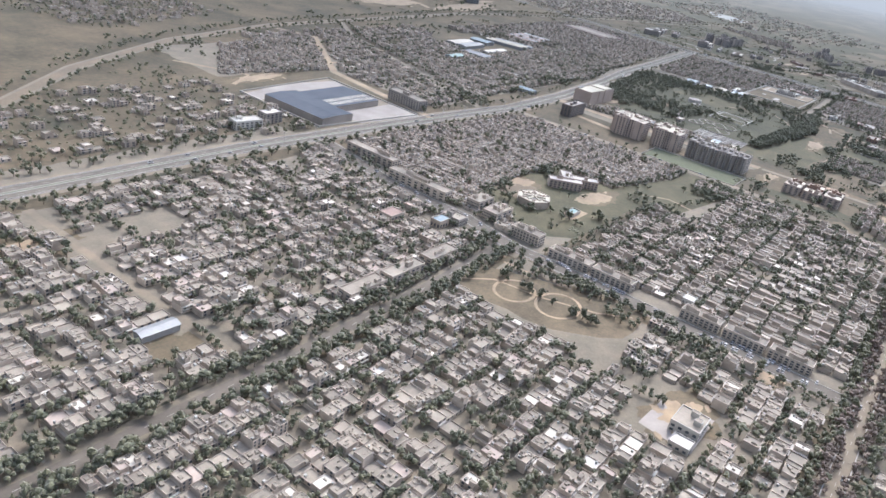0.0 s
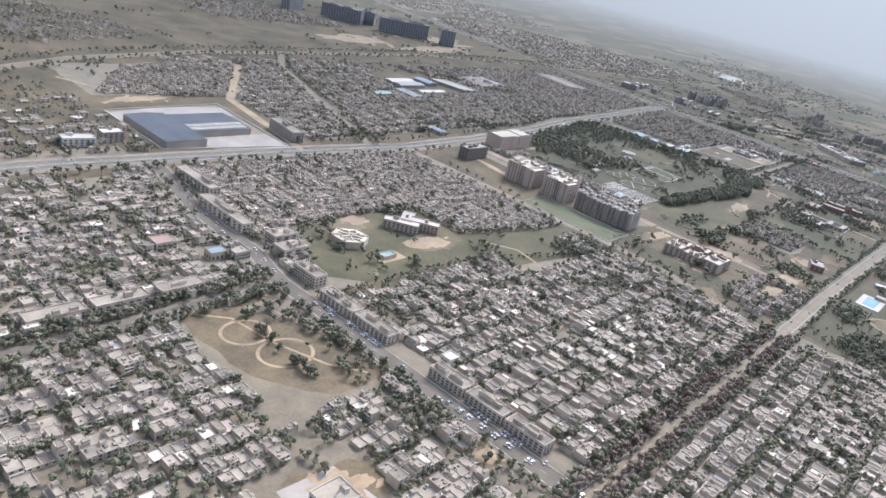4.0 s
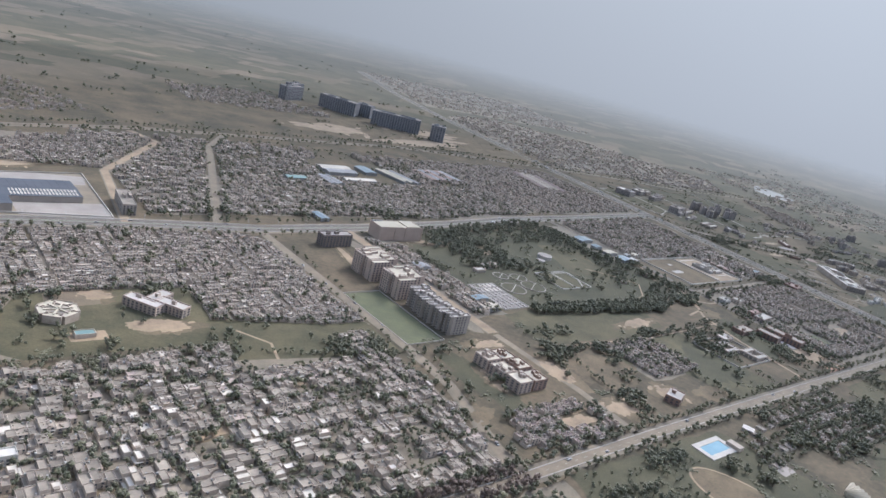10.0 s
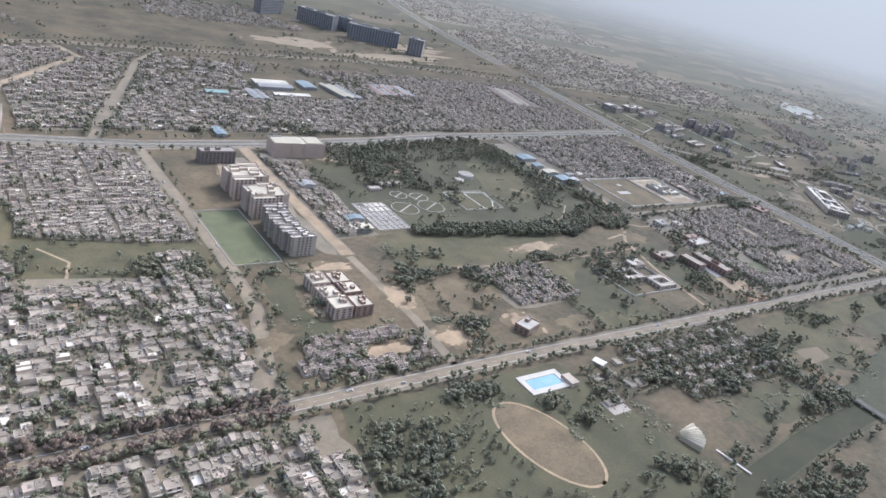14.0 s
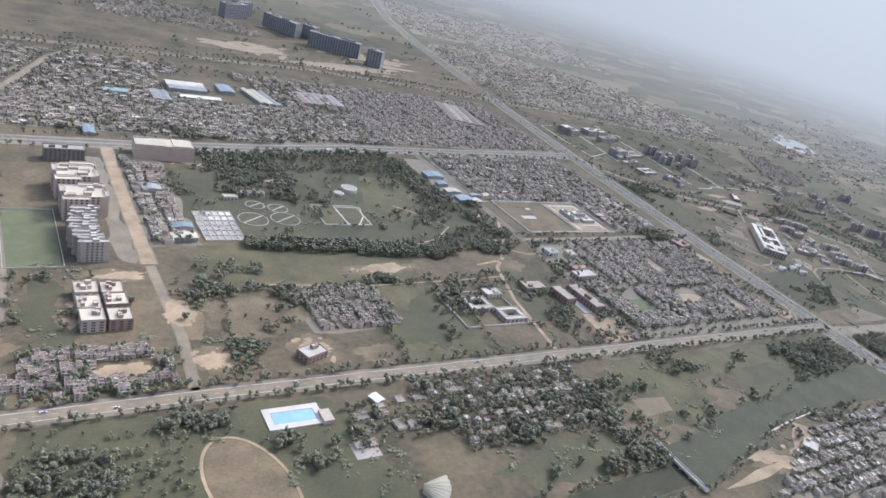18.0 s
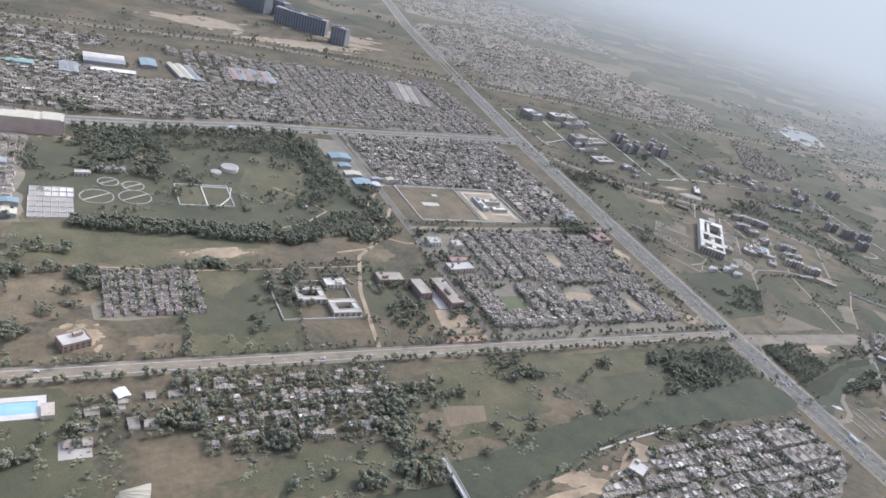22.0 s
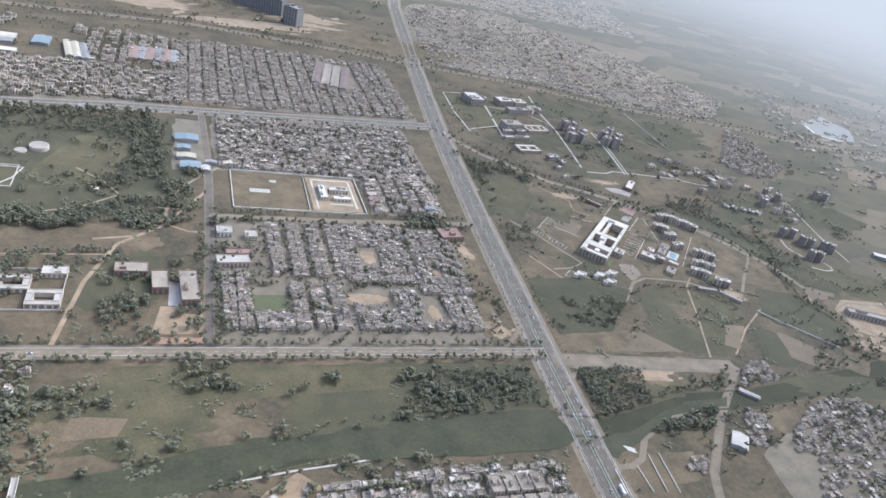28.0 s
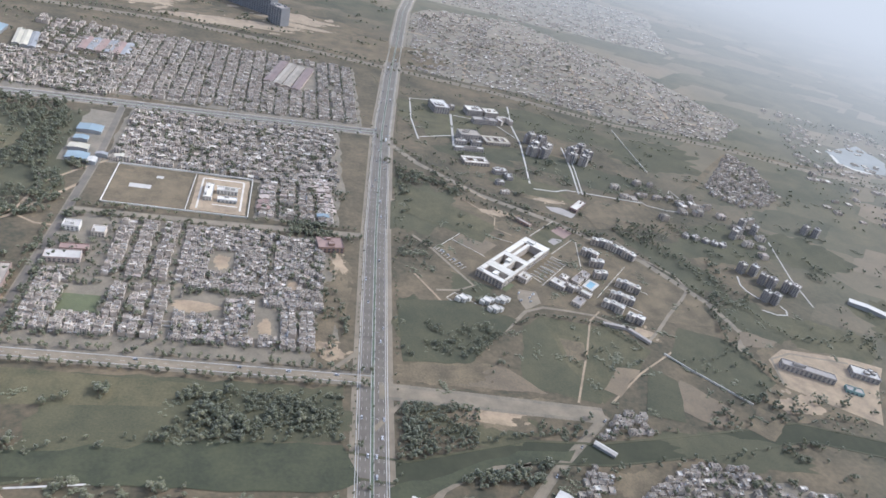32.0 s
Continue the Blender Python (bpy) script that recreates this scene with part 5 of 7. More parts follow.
scatter([(1255, 200), (1340, 150), (1450, 190), (1420, 300), (1300, 300)], 260, 1.0, 2.2, 1)
scatter([(1340, 95), (1480, 30), (1560, 120), (1480, 200), (1370, 170)], 240, 1.0, 2.2, 1)
scatter([(1250, -60), (1440, -80), (1440, -20), (1330, 0), (1260, -30)], 160, 1.0, 2.2, 1)
scatter([(800, -30), (1040, -27), (1036, -66), (900, -80), (800, -96)], 260, 0.8, 1.9, 1)
scatter([(1130, 480), (1250, 470), (1390, 440), (1390, 300), (1280, 280), (1130, 300)], 240, 1.0, 2.2, 1)
scatter([(585, 72), (640, 78), (760, 78), (840, 70), (840, 0), (590, 0)], 200, 0.9, 2.0, 1)
# low scrub over the open land
SCRUB = Bag()
bush = [crown_shape(2, 10, 0.6) for _ in range(6)]
for x0, y0, x1, y1, n in ((500, -110, 870, 130, 1500), (690, -110, 1050, -20, 1900), (1080, -60, 1340, 340, 4200), (1100, 330, 1500, 560, 1800), (1330, -80, 1600, 330, 1800), (600, 110, 870, 300, 1300), (630, -130, 800, -20, 700), (290, 100, 500, 200, 350), (-150, 300, 330, 470, 600), (1060, -140, 1200, -20, 350), (640, 590, 1130, 760, 500)):
    for _ in range(n // 13):
        cx, cy = tr.uniform(x0, x1), tr.uniform(y0, y1)
        if noise.noise(Vector((cx * 0.026, cy * 0.026, 20.0))) < tr.uniform(-0.25, 0.2):
            continue
        wide, tilt = tr.uniform(1.5, 4.5), tr.uniform(0, 3.14)
        for k in range(tr.randrange(8, 24)):
            u, w = tr.gauss(0, wide), tr.gauss(0, wide * 0.45)
            x, y = cx + u * math.cos(tilt) - w * math.sin(tilt), cy + u * math.sin(tilt) + w * math.cos(tilt)
            if any(near(x, y, line, half - 4) for line, half in ROADS):
                continue
            v, f = bush[k % 6]
            r = tr.uniform(0.6, 1.6)
            SCRUB.add_tris(v * (r * 1.3, r * 1.3, r * 0.7) + (x, y, -0.1), f)
tagged(new("scrub", SCRUB.mesh("scrub", [M_LEAF])), "low dusty green scrub bushes on open land", "scrub", "", "stuff")

NO_TREES = [[(1735, 470), (1850, 455), (1860, 590), (1745, 540)], rect(1155, 415, 1182, 460), rect(1196, 432, 1254, 460), rect(1198, 410, 1256, 440), rect(1165, 326, 1240, 378), rect(1168, 296, 1220, 318), rect(940, 148, 982, 206), rect(1235, 55, 1296, 176), rect(541, 108, 568, 262), rect(320, 304, 418, 410), rect(881, 140, 986, 207), rect(336, 160, 356, 180), rect(376, 158, 408, 186), rect(841, 200, 872, 306), rect(594, 256, 646, 290), rect(290, 0, 302, 130), rect(512, 106, 538, 174), rect(600, -46, 634, -22), ellipse(587, -69, 30, 18, -80), rect(640, -98, 664, -78), rect(1140, 80, 1216, 160), rect(1196, 70, 1246, 118), rect(1345, 0, 1440, 42), rect(1166, 62, 1190, 90), rect(1118, 104, 1172, 168), rect(612, 132, 646, 180), rect(640, 150, 694, 196), rect(722, 154, 748, 190), rect(541, 5, 570, 17), rect(802, -74, 828, -58), [(789, -97), (836, -92), (860, -83), (919, -78), (977, -70), (1040, -69), (1050, -94), (950, -95), (902, -93), (880, -98), (853, -108), (811, -120), (789, -124)], [(1062, -112), (1119, -76), (1162, -71), (1168, -64), (1135, -68), (1088, -86), (1062, -92)]]
TREES = [q for q in TREES if not any(inside(q[0], q[1], p) for p in NO_TREES) or 228 < q[0] < 290]
crowns = {0: Bag(), 1: Bag(), 2: Bag()}
trunks = Bag()
SOLO = [rect(227, 67, 289, 148), rect(304, -20, 499, 2), rect(510, 84, 548, 183), rect(863, 115, 1066, 150)]
solo_trees = []
for i, (x, y, r, kind) in enumerate(TREES):
    if kind != 3 and len(solo_trees) < 280 and any(inside(x, y, p) for p in SOLO):
        solo_trees.append((x, y, r, kind))
        continue
    tall = kind == 3
    far = y > 340 or x > 1340
    v, f = (TALL if tall else SPARSE if far else ROUND)[i % (5 if tall else 8)]
    a = tr.uniform(0, 6.28)
    c, s = math.cos(a) * r, math.sin(a) * r
    h = r * (0.75 if not tall else 1.0)
    k = 1 if tall else (kind if tr.random() < 0.75 else 1 - min(kind, 1))
    crowns[k].add_tris(np.stack([x + c * v[:, 0] - s * v[:, 1], y + s * v[:, 0] + c * v[:, 1], h * 0.6 + r * v[:, 2] * tr.uniform(0.9, 1.15)], 1), f)
    if not far:
        trunks.drum(x, y, 0, 0.1 * r, h * 1.3, 3, 0, 0.06 * r)
woods = tagged(new("tree_cover"), "scattered dusty green trees over the whole land", "trees", "", "stuff")
for k, name in ((0, "green_crowns"), (1, "dark_crowns"), (2, "dry_crowns")):
    tagged(part(name, crowns[k], LEAVES[k], woods), kind="stuff")
tagged(part("trunks", trunks, M_BARK, woods), kind="stuff")
# trees of the park and the avenues, one by one
tree_stock = []
for i in range(9):
    v, f = crown_shape(9, 150, 1.05)
    k = i % 3
    ob = thing("tree", ("leafy dusty-green street tree", "dense dark-green street tree", "half-bare brown street tree")[k], "tree", "trees of the streets and park")
    cb, tb = Bag(), Bag()
    cb.add_tris(v + (0, 0, 0.45), f)
    part("crown", cb, LEAVES[k], ob)
    trunk_shape(tb, 1.0, 0.85)
    part("trunk", tb, M_BARK, ob)
    tree_stock.append(ob)
seen_stock = set()
for i, (x, y, r, kind) in enumerate(solo_trees):
    k = kind if kind < 3 else 1
    o = tree_stock[k + 3 * (i % 3)]
    m = pose(x, y, 0, 0, 0, tr.uniform(18, 374)) @ Matrix.Diagonal((r, r, r * tr.uniform(0.9, 1.2), 1))
    if o in seen_stock:
        c = copy_thing(o, pose(x, y, 0))
        c.matrix_basis = m
    else:
        seen_stock.add(o)
        o.matrix_basis = m
for o in tree_stock:
    if o not in seen_stock:
        for c in list(o.children):
            bpy.data.objects.remove(c)
        bpy.data.objects.remove(o)

# ---- large buildings ----
def window_grid(ob, w, d, h, floors, bays_x, bays_y, z0=0.8, mat=M_DARKGLASS, faces="fblr", size=(0.5, 0.55), joined=False):
    """Windows as parts: on the front (-y), back, left (-x) and right faces of a block standing at the origin."""
    step = (h - z0) / floors
    far = Bag()
    for face in faces:
        n, span = (bays_x, w) if face in "fb" else (bays_y, d)
        b = Bag()
        b.box(0, 0, 0, span / n * size[0], 0.12, step * size[1])
        me = b.mesh("window", [mat])
        for k in range(floors):
            for i in range(n):
                q = (i + 0.5) / n * span - span / 2
                at = {"f": (q, -d / 2, 0), "b": (q, d / 2, 0), "l": (-w / 2, q, 0), "r": (w / 2, q, 0)}[face]
                if joined:
                    far.box(at[0], at[1], z0 + k * step, span / n * size[0], 0.12, step * size[1], 0 if face in "fb" else math.pi / 2)
                else:
                    share("window", me, ob, (at[0], at[1], z0 + k * step), 0 if face in "fb" else math.pi / 2)
    if joined:
        tagged(part("window_band", far, mat, ob), kind="stuff")


def block(name, label, category, x, y, w, d, h, turn=0.0, wall=M_WALL, roof=M_ROOF, floors=0, bays=(6, 6), faces="fl", rooms=2, group="", glass=M_DARKGLASS, size=(0.5, 0.55), seed=0, joined=False):
    """A flat-roofed building with parapet, roof rooms and windows."""
    r = random.Random(seed + int(x * 7 + y))
    ob = thing(name, label, category, group, at=(x, y, 0), turn=turn)
    b = Bag()
    b.tray(0, 0, 0, w, d, h, 0.25, 0.5)
    part("body", b, [wall, roof], ob)
    for i in range(rooms):
        b = Bag()
        rw, rd = w * r.uniform(0.12, 0.25), d * r.uniform(0.12, 0.3)
        b.tray(r.uniform(-0.32, 0.32) * w, r.uniform(-0.3, 0.3) * d, h - 0.5, rw, rd, r.uniform(1.5, 2.2), 0.12, 0.2)
        part("roof_room", b, [wall, roof], ob)
    if floors:
        window_grid(ob, w, d, h - 0.6, floors, bays[0], bays[1], 0.5, glass, faces, size, joined)
    return ob


def slab_tower(x, y, w, d, h, seed):
    """A tower block: two wings on a spine, stepped parapets, roof rooms and tanks."""
    r = random.Random(seed)
    ob = thing("apartment_tower", "pink-beige rendered apartment block under construction, many small windows", "apartment block", "tower blocks beside the lawn", at=(x, y, 0))
    for k, (px, py, pw, pd, ph) in enumerate(((0, 0, w * 0.86, d * 0.7, h), (-w * 0.2, -d * 0.38, w * 0.56, d * 0.24, h - 0.02), (w * 0.2, d * 0.38, w * 0.56, d * 0.24, h - 0.04), (-w * 0.44, d * 0.1, w * 0.12, d * 0.36, h + 0.5), (w * 0.44, -d * 0.1, w * 0.12, d * 0.36, h - 0.06))):
        b = Bag()
        b.tray(px, py, 0, pw, pd, ph, 0.3, 0.6)
        part("wing", b, [M_PINK, M_CREAM], ob)
    for k in range(5):
        b = Bag()
        b.tray(r.uniform(-0.3, 0.3) * w, r.uniform(-0.3, 0.3) * d, h - 0.6, w * r.uniform(0.1, 0.24), d * r.uniform(0.08, 0.16), r.uniform(1.6, 2.6), 0.15, 0.2)
        part("roof_room", b, [M_PINK, M_CREAM], ob)
    floors = 8
    step = h / floors
    shapes = {}
    for key, sx in (("x", 1.3), ("y", 1.1)):
        b = Bag()
        b.box(0, 0, 0, sx, 0.12, 0.95)
        shapes[key] = b.mesh("window", [M_DARKGLASS])
    for k in range(floors):
        z = k * step + 0.45
        for i in range(5):
            share("window", shapes["x"], ob, (-w * 0.2 + (i - 2) * w * 0.105, -d * 0.5, z))
        for i in range(2):
            share("window", shapes["x"], ob, (w * (0.16 + 0.1 * i), -d * 0.35, z))
        for i in range(4):
            share("window", shapes["y"], ob, (-w * 0.43, -d * 0.33 + i * d * 0.08, z), math.pi / 2)
            share("window", shapes["y"], ob, (-w * 0.5, -d * 0.05 + i * d * 0.09, z), math.pi / 2)
        share("window", shapes["y"], ob, (-w * 0.48, -d * 0.42, z), math.pi / 2)
    return ob


def curved_tower(h):
    """The scalloped grey block: a curved row of narrow bays with stepped roofs."""
    r = random.Random(3)
    ob = thing("apartment_tower", "unfinished grey apartment block with a curved scalloped front", "apartment block", "tower blocks beside the lawn", at=(552.5, 131.5, 0))
    b0 = Bag()
    b0.box(0, 0, 0, 1.0, 0.1, 0.8)
    me = b0.mesh("window", [M_DARKGLASS])
    n = 11
    for i in range(n):
        f = i / (n - 1)
        y = -20 + 41 * f
        x = 2.6 * math.sin(math.pi * f) - 1.0
        ph = h + r.uniform(-0.5, 0.6)
        b = Bag()
        b.tray(-x * 1.2, y, 0, 14.0 - 2.0 * (i % 2), 3.75, ph, 0.3, 0.7)
        part("bay", b, [M_GREYCON, M_CONCRETE], ob)
        b = Bag()
        b.drum(-x * 1.2 - 7.0 + (i % 2), y, 0, 1.5, ph - 0.3, 10)
        part("rounded_bay", b, M_GREYCON, ob)
        b = Bag()
        b.tray(-x * 1.2 + r.uniform(-3, 3), y, ph - 0.7, 3.2, 2.6, r.uniform(1.4, 2.3), 0.15, 0.2)
        part("roof_room", b, [M_GREYCON, M_CONCRETE], ob)
        for k in range(7):
            share("window", me, ob, (-x * 1.2 - 8.45 + (i % 2), y, 0.6 + k * h / 7.4), math.pi / 2)
    for k in range(7):
        for q in (-3.6, -1.2, 1.2, 3.6):
            share("window", me, ob, (1.0 + q, -21.92, 0.6 + k * h / 7.4))
    return ob


slab_tower(553.5, 204.5, 26, 30, 14.0, 1)
slab_tower(555, 173, 26, 25, 13.8, 2)
curved_tower(12.6)
block("office_block", "dark glass office block beside the highway", "office", 552, 256, 25, 9, 9.5, 0, M_DARKWALL, M_GREYCON, 5, (9, 3), "fl", 2, glass=M_DARKGLASS)
ob = block("shopping_mall", "big windowless beige box with flat cream roof", "mall", 619.5, 271, 41, 17, 11.5, -3, M_PINK, M_CREAM, 0, rooms=0)
for px, pw, pz in ((-9, 21, 0.35), (12.5, 13, 0.8)):
    b = Bag()
    b.box(px, 0.3, 11.0, pw, 14.5, pz)
    part("roof_deck", b, M_CREAM, ob, "cream metal roof deck")
for px in (-20.6, -6, 4, 20.6):
    b = Bag()
    b.box(px, -8.6, 0, 0.9, 0.4, 11.9)
    part("pilaster", b, M_PINK, ob)
for k in range(4):
    b = Bag()
    b.box(-19 + 2.6 * k, 6.5, 11.4, 1.6, 1.4, 0.9)
    part("cooling_unit", b, M_TIN, ob)
# dark tall blocks in the haze to the north
for i, (x, y, w, d, h, a) in enumerate(((836, 868, 44, 14, 22, 25), (896, 818, 66, 15, 21, -62), (946, 730, 76, 15, 22, -35), (985, 672, 22, 16, 24, -42), (858, 900, 30, 14, 22, 25), (935, 800, 24, 14, 20, -60))):
    block("highrise_slab", "tall dark concrete slab block standing on bare land", "high-rise", x, y, w, d, h, a, M_TOWERGLASS, M_GREYCON, 9, (int(w / 4), 3), "fl", 4, "high-rises on the far plain", M_DARKGLASS, (0.6, 0.5), i, True)

# factory with grey-blue roofs
fac = thing("factory", "large factory with low grey-blue metal roofs and skylights", "factory", at=(0, 0, 0))
for (x0, y0, x1, y1, h) in ((325, 318, 352.5, 374, 5.6), (352.7, 336, 398, 372, 5.0)):
    b = Bag()
    x, y = (x0 + x1) / 2, (y0 + y1) / 2
    cross = x1 - x0 > y1 - y0
    e = h - 0.7
    top = ((x0, y, h), (x1, y, h)) if cross else ((x, y0, h), (x, y1, h))
    v = [(x0, y0, 0), (x1, y0, 0), (x1, y1, 0), (x0, y1, 0), (x0, y0, e), (x1, y0, e), (x1, y1, e), (x0, y1, e), *top]
    b.add(v, [(0, 1, 5, 4), (2, 3, 7, 6), (1, 2, 6, 9, 5), (3, 0, 4, 8, 7)] if cross else [(0, 1, 5, 8, 4), (1, 2, 6, 5), (2, 3, 7, 9, 6), (3, 0, 4, 7)])
    hall = part("hall", b, M_GREYCON, fac, "grey sheet-clad hall")
    strips = 9
    for k in range(strips):
        for side in (0, 1):
            b = Bag()
            f0, f1 = k / strips, (k + 1) / strips
            if cross:
                xa, xb = x0 + (x1 - x0) * f0 + 0.03, x0 + (x1 - x0) * f1 - 0.03
                ys = (y0 - 0.3, y) if side == 0 else (y, y1 + 0.3)
                zs = (e, h) if side == 0 else (h, e)
                q = [(xa, ys[0], zs[0]), (xb, ys[0], zs[0]), (xb, ys[1], zs[1]), (xa, ys[1], zs[1])]
            else:
                ya, yb = y0 + (y1 - y0) * f0 + 0.03, y0 + (y1 - y0) * f1 - 0.03
                xs = (x0 - 0.3, x) if side == 0 else (x, x1 + 0.3)
                zs = (e, h) if side == 0 else (h, e)
                q = [(xs[0], ya, zs[0]), (xs[1], ya, zs[1]), (xs[1], yb, zs[1]), (xs[0], yb, zs[0])]
            q = [(u, w, k2 + 0.04) for u, w, k2 in q] + [(u, w, k2 + 0.12) for u, w, k2 in q]
            b.add(q, [(4, 5, 6, 7), (0, 1, 5, 4), (1, 2, 6, 5), (2, 3, 7, 6), (3, 0, 4, 7)])
            part("roof_panel", b, M_GREYBLUE, hall)
b0 = Bag()
b0.box(0, 0, 0, 1.0, 5.0, 0.16)
light_me = b0.mesh("skylight", [M_PALEROOF])
for i in range(20):
    for y in (341, 347):
        share("skylight", light_me, fac, (355.5 + i * 2.1, y, 4.4 + 0.7 * (y - 336) / 18))
sheet("factory_apron", [(355, 312), (410, 306), (412, 335), (355, 335)], 0.2, M_GREYCON, "pale concrete factory apron", "ground")
sheet("factory_apron", [(322, 392), (372, 403), (414, 396), (410, 376), (324, 377)], 0.2, M_GREYCON, "pale concrete factory apron", "ground")
block("office_block", "grey office block with strip windows by the factory", "office", 424, 330, 9, 34, 8, -8, M_GREYCON, M_ROOF, 5, (4, 12), "fl", 2)
block("office_block", "white office block with blue glass bands", "office", 279, 336, 18, 8, 5.5, -8, M_WHITE, M_WHITE, 3, (6, 3), "fl", 1)
block("office_block", "grey block with dark glass front", "office", 300, 339, 13, 8, 7, 0, M_GREYCON, M_WHITE, 4, (4, 3), "fl", 1)

# market strip: long blocks with flats over shops
for i, (y0, y1) in enumerate(((108, 130), (86, 107), (45, 63), (26, 44), (7, 25))):
    block("market_building", "long three-storey market block with shop fronts, concrete roof", "shops", 296, (y0 + y1) / 2, 7, y1 - y0 - 0.6, 4.6, 0, M_WALL, M_ROOF, 3, (3, 8), "fl", 5, "market blocks along the street", size=(0.62, 0.6), seed=i)
for i, (x0, x1) in enumerate(((232, 252), (206, 228), (182, 204))):
    block("market_building", "long market block with concrete roof", "shops", (x0 + x1) / 2, 158, x1 - x0 - 1, 7, 5.2, 0, M_WALL, M_ROOF, 3, (7, 2), "fl", 2, "market blocks along the street", seed=i)
for i, (x, y, w, d) in enumerate(((312, 262, 7, 36), (302, 218, 7, 40), (308, 170, 16, 9), (312, 184, 14, 8), (300, 146, 7, 16))):
    block("market_building", "grey commercial block along the street", "shops", x, y, w, d, 5.6, 0, M_WALL, M_ROOF, 3, (3, 9), "fl", 3, "market blocks along the street", seed=i + 9)
block("community_hall", "white hall with bright flat roof", "hall", 306, 63.5, 6, 5, 4.6, 0, M_WHITE, M_WHITE, 2, (3, 3), "fl", 0)
ob = block("pavilion", "market hall with light blue sheet roof", "market hall", 273.5, 181, 9, 6, 4.2, 0, M_WALL, M_BLUETIN, 1, (4, 3), "fl", 0)
block("market_hall", "long grey market hall beside the blue roof", "market hall", 283, 180, 8, 12, 4.2, 0, M_GREYCON, M_ROOF, 2, (7, 3), "fl", 2)
block("banquet_hall", "red-roofed hall among houses", "hall", 257, 199, 10, 8, 4.5, 0, M_WALL, M_REDROOF, 2, (4, 3), "fl", 0)
# compound with a pale hall
sheet("compound_yard", [(208, 45), (229, 44), (231, 26), (206, 26)], 0.15, M_GREYCON, "pale paved compound yard", "ground")
block("civic_hall", "pale concrete hall with flat light roof in a paved compound", "hall", 218.5, 31.5, 11.5, 10, 4.6, 0, M_CONCRETE, M_ROOF, 2, (4, 4), "fl", 2)
block("civic_hall", "low pale annexe with flat roof", "hall", 207.5, 30, 6, 7, 2.6, 0, M_CONCRETE, M_WHITE, 1, (3, 3), "fl", 0)

# schools: hexagonal court, two long wings
hexs = thing("school", "hexagonal school with ribbed pale roof", "school", at=(345.5, 170, 0))
for i in range(6):
    a = radians(60 * i)
    b = Bag()
    b.tray(7.0 * math.cos(a), 7.0 * math.sin(a), 0, 4.0, 8.4, 4.2, 0.2, 0.4, a)
    part("wing", b, [M_WALL, M_CREAM], hexs)
    b = Bag()
    b.box(3.6 * math.cos(a), 3.6 * math.sin(a), 3.6, 6.0, 0.7, 0.8, a)
    part("roof_beam", b, M_CREAM, hexs)
b = Bag()
b.drum(0, 0, 0, 6.2, 3.7, 6)
part("hall", b, M_ROOF, hexs)
block("school_wing", "long three-storey school wing, pale roof", "school", 386, 172, 7, 20, 5.4, 35, M_PINK, M_CONCRETE, 3, (2, 8), "fl", 1, "school wings")
block("school_wing", "long three-storey school wing, pale roof", "school", 399, 166, 7, 17, 5.4, 35, M_PINK, M_CONCRETE, 3, (2, 8), "fl", 1, "school wings")
block("school_wing", "three-storey school link block, pale roof", "school", 395, 176, 16, 7, 5.3, 35, M_PINK, M_CONCRETE, 3, (6, 2), "fl", 1, "school wings")
ob = sheet("school_court", rect(345, 143, 362, 152), 0.16, M_SAND, "pale school court", "ground")
block("school_hall", "low hall with pale teal roof", "school", 352, 148, 9, 5, 2.4, 0, M_WALL, M_TEAL, 0, rooms=0)

# school in the walled yard
block("yard_school", "three-part pale school building in a walled yard", "school", 952, 176, 6, 22, 3.6, 0, M_CONCRETE, M_PALEROOF, 2, (3, 9), "fl", 2)
block("yard_school", "pale school block with stepped roof", "school", 965, 180, 15, 6, 3.8, 0, M_CONCRETE, M_PALEROOF, 3, (6, 3), "fl", 2)
block("yard_school", "low pale school block", "school", 966, 167, 14, 5.5, 3.0, 0, M_CONCRETE, M_PALEROOF, 2, (5, 3), "fl", 1)
sheet("school_precinct", rect(942, 149, 980, 204), 0.19, M_SAND, "sandy paved school precinct", "ground", fray=0.6)
for line in ([(946, 152), (946, 200)], [(946, 200), (976, 200)], [(976, 200), (976, 154)], [(956, 190), (974, 190)], [(956, 160), (974, 160)]):
    track(line, 0.7, "pale school path", M_PALEROOF, 0.24)
sheet("cricket_pitch", rect(897, 172, 912, 178), 0.17, M_CONCRETE, "pale bare cricket pitch", "ground")
sheet("practice_pitch", rect(913, 190, 918, 194), 0.17, M_CONCRETE, "small pale practice pitch", "ground")


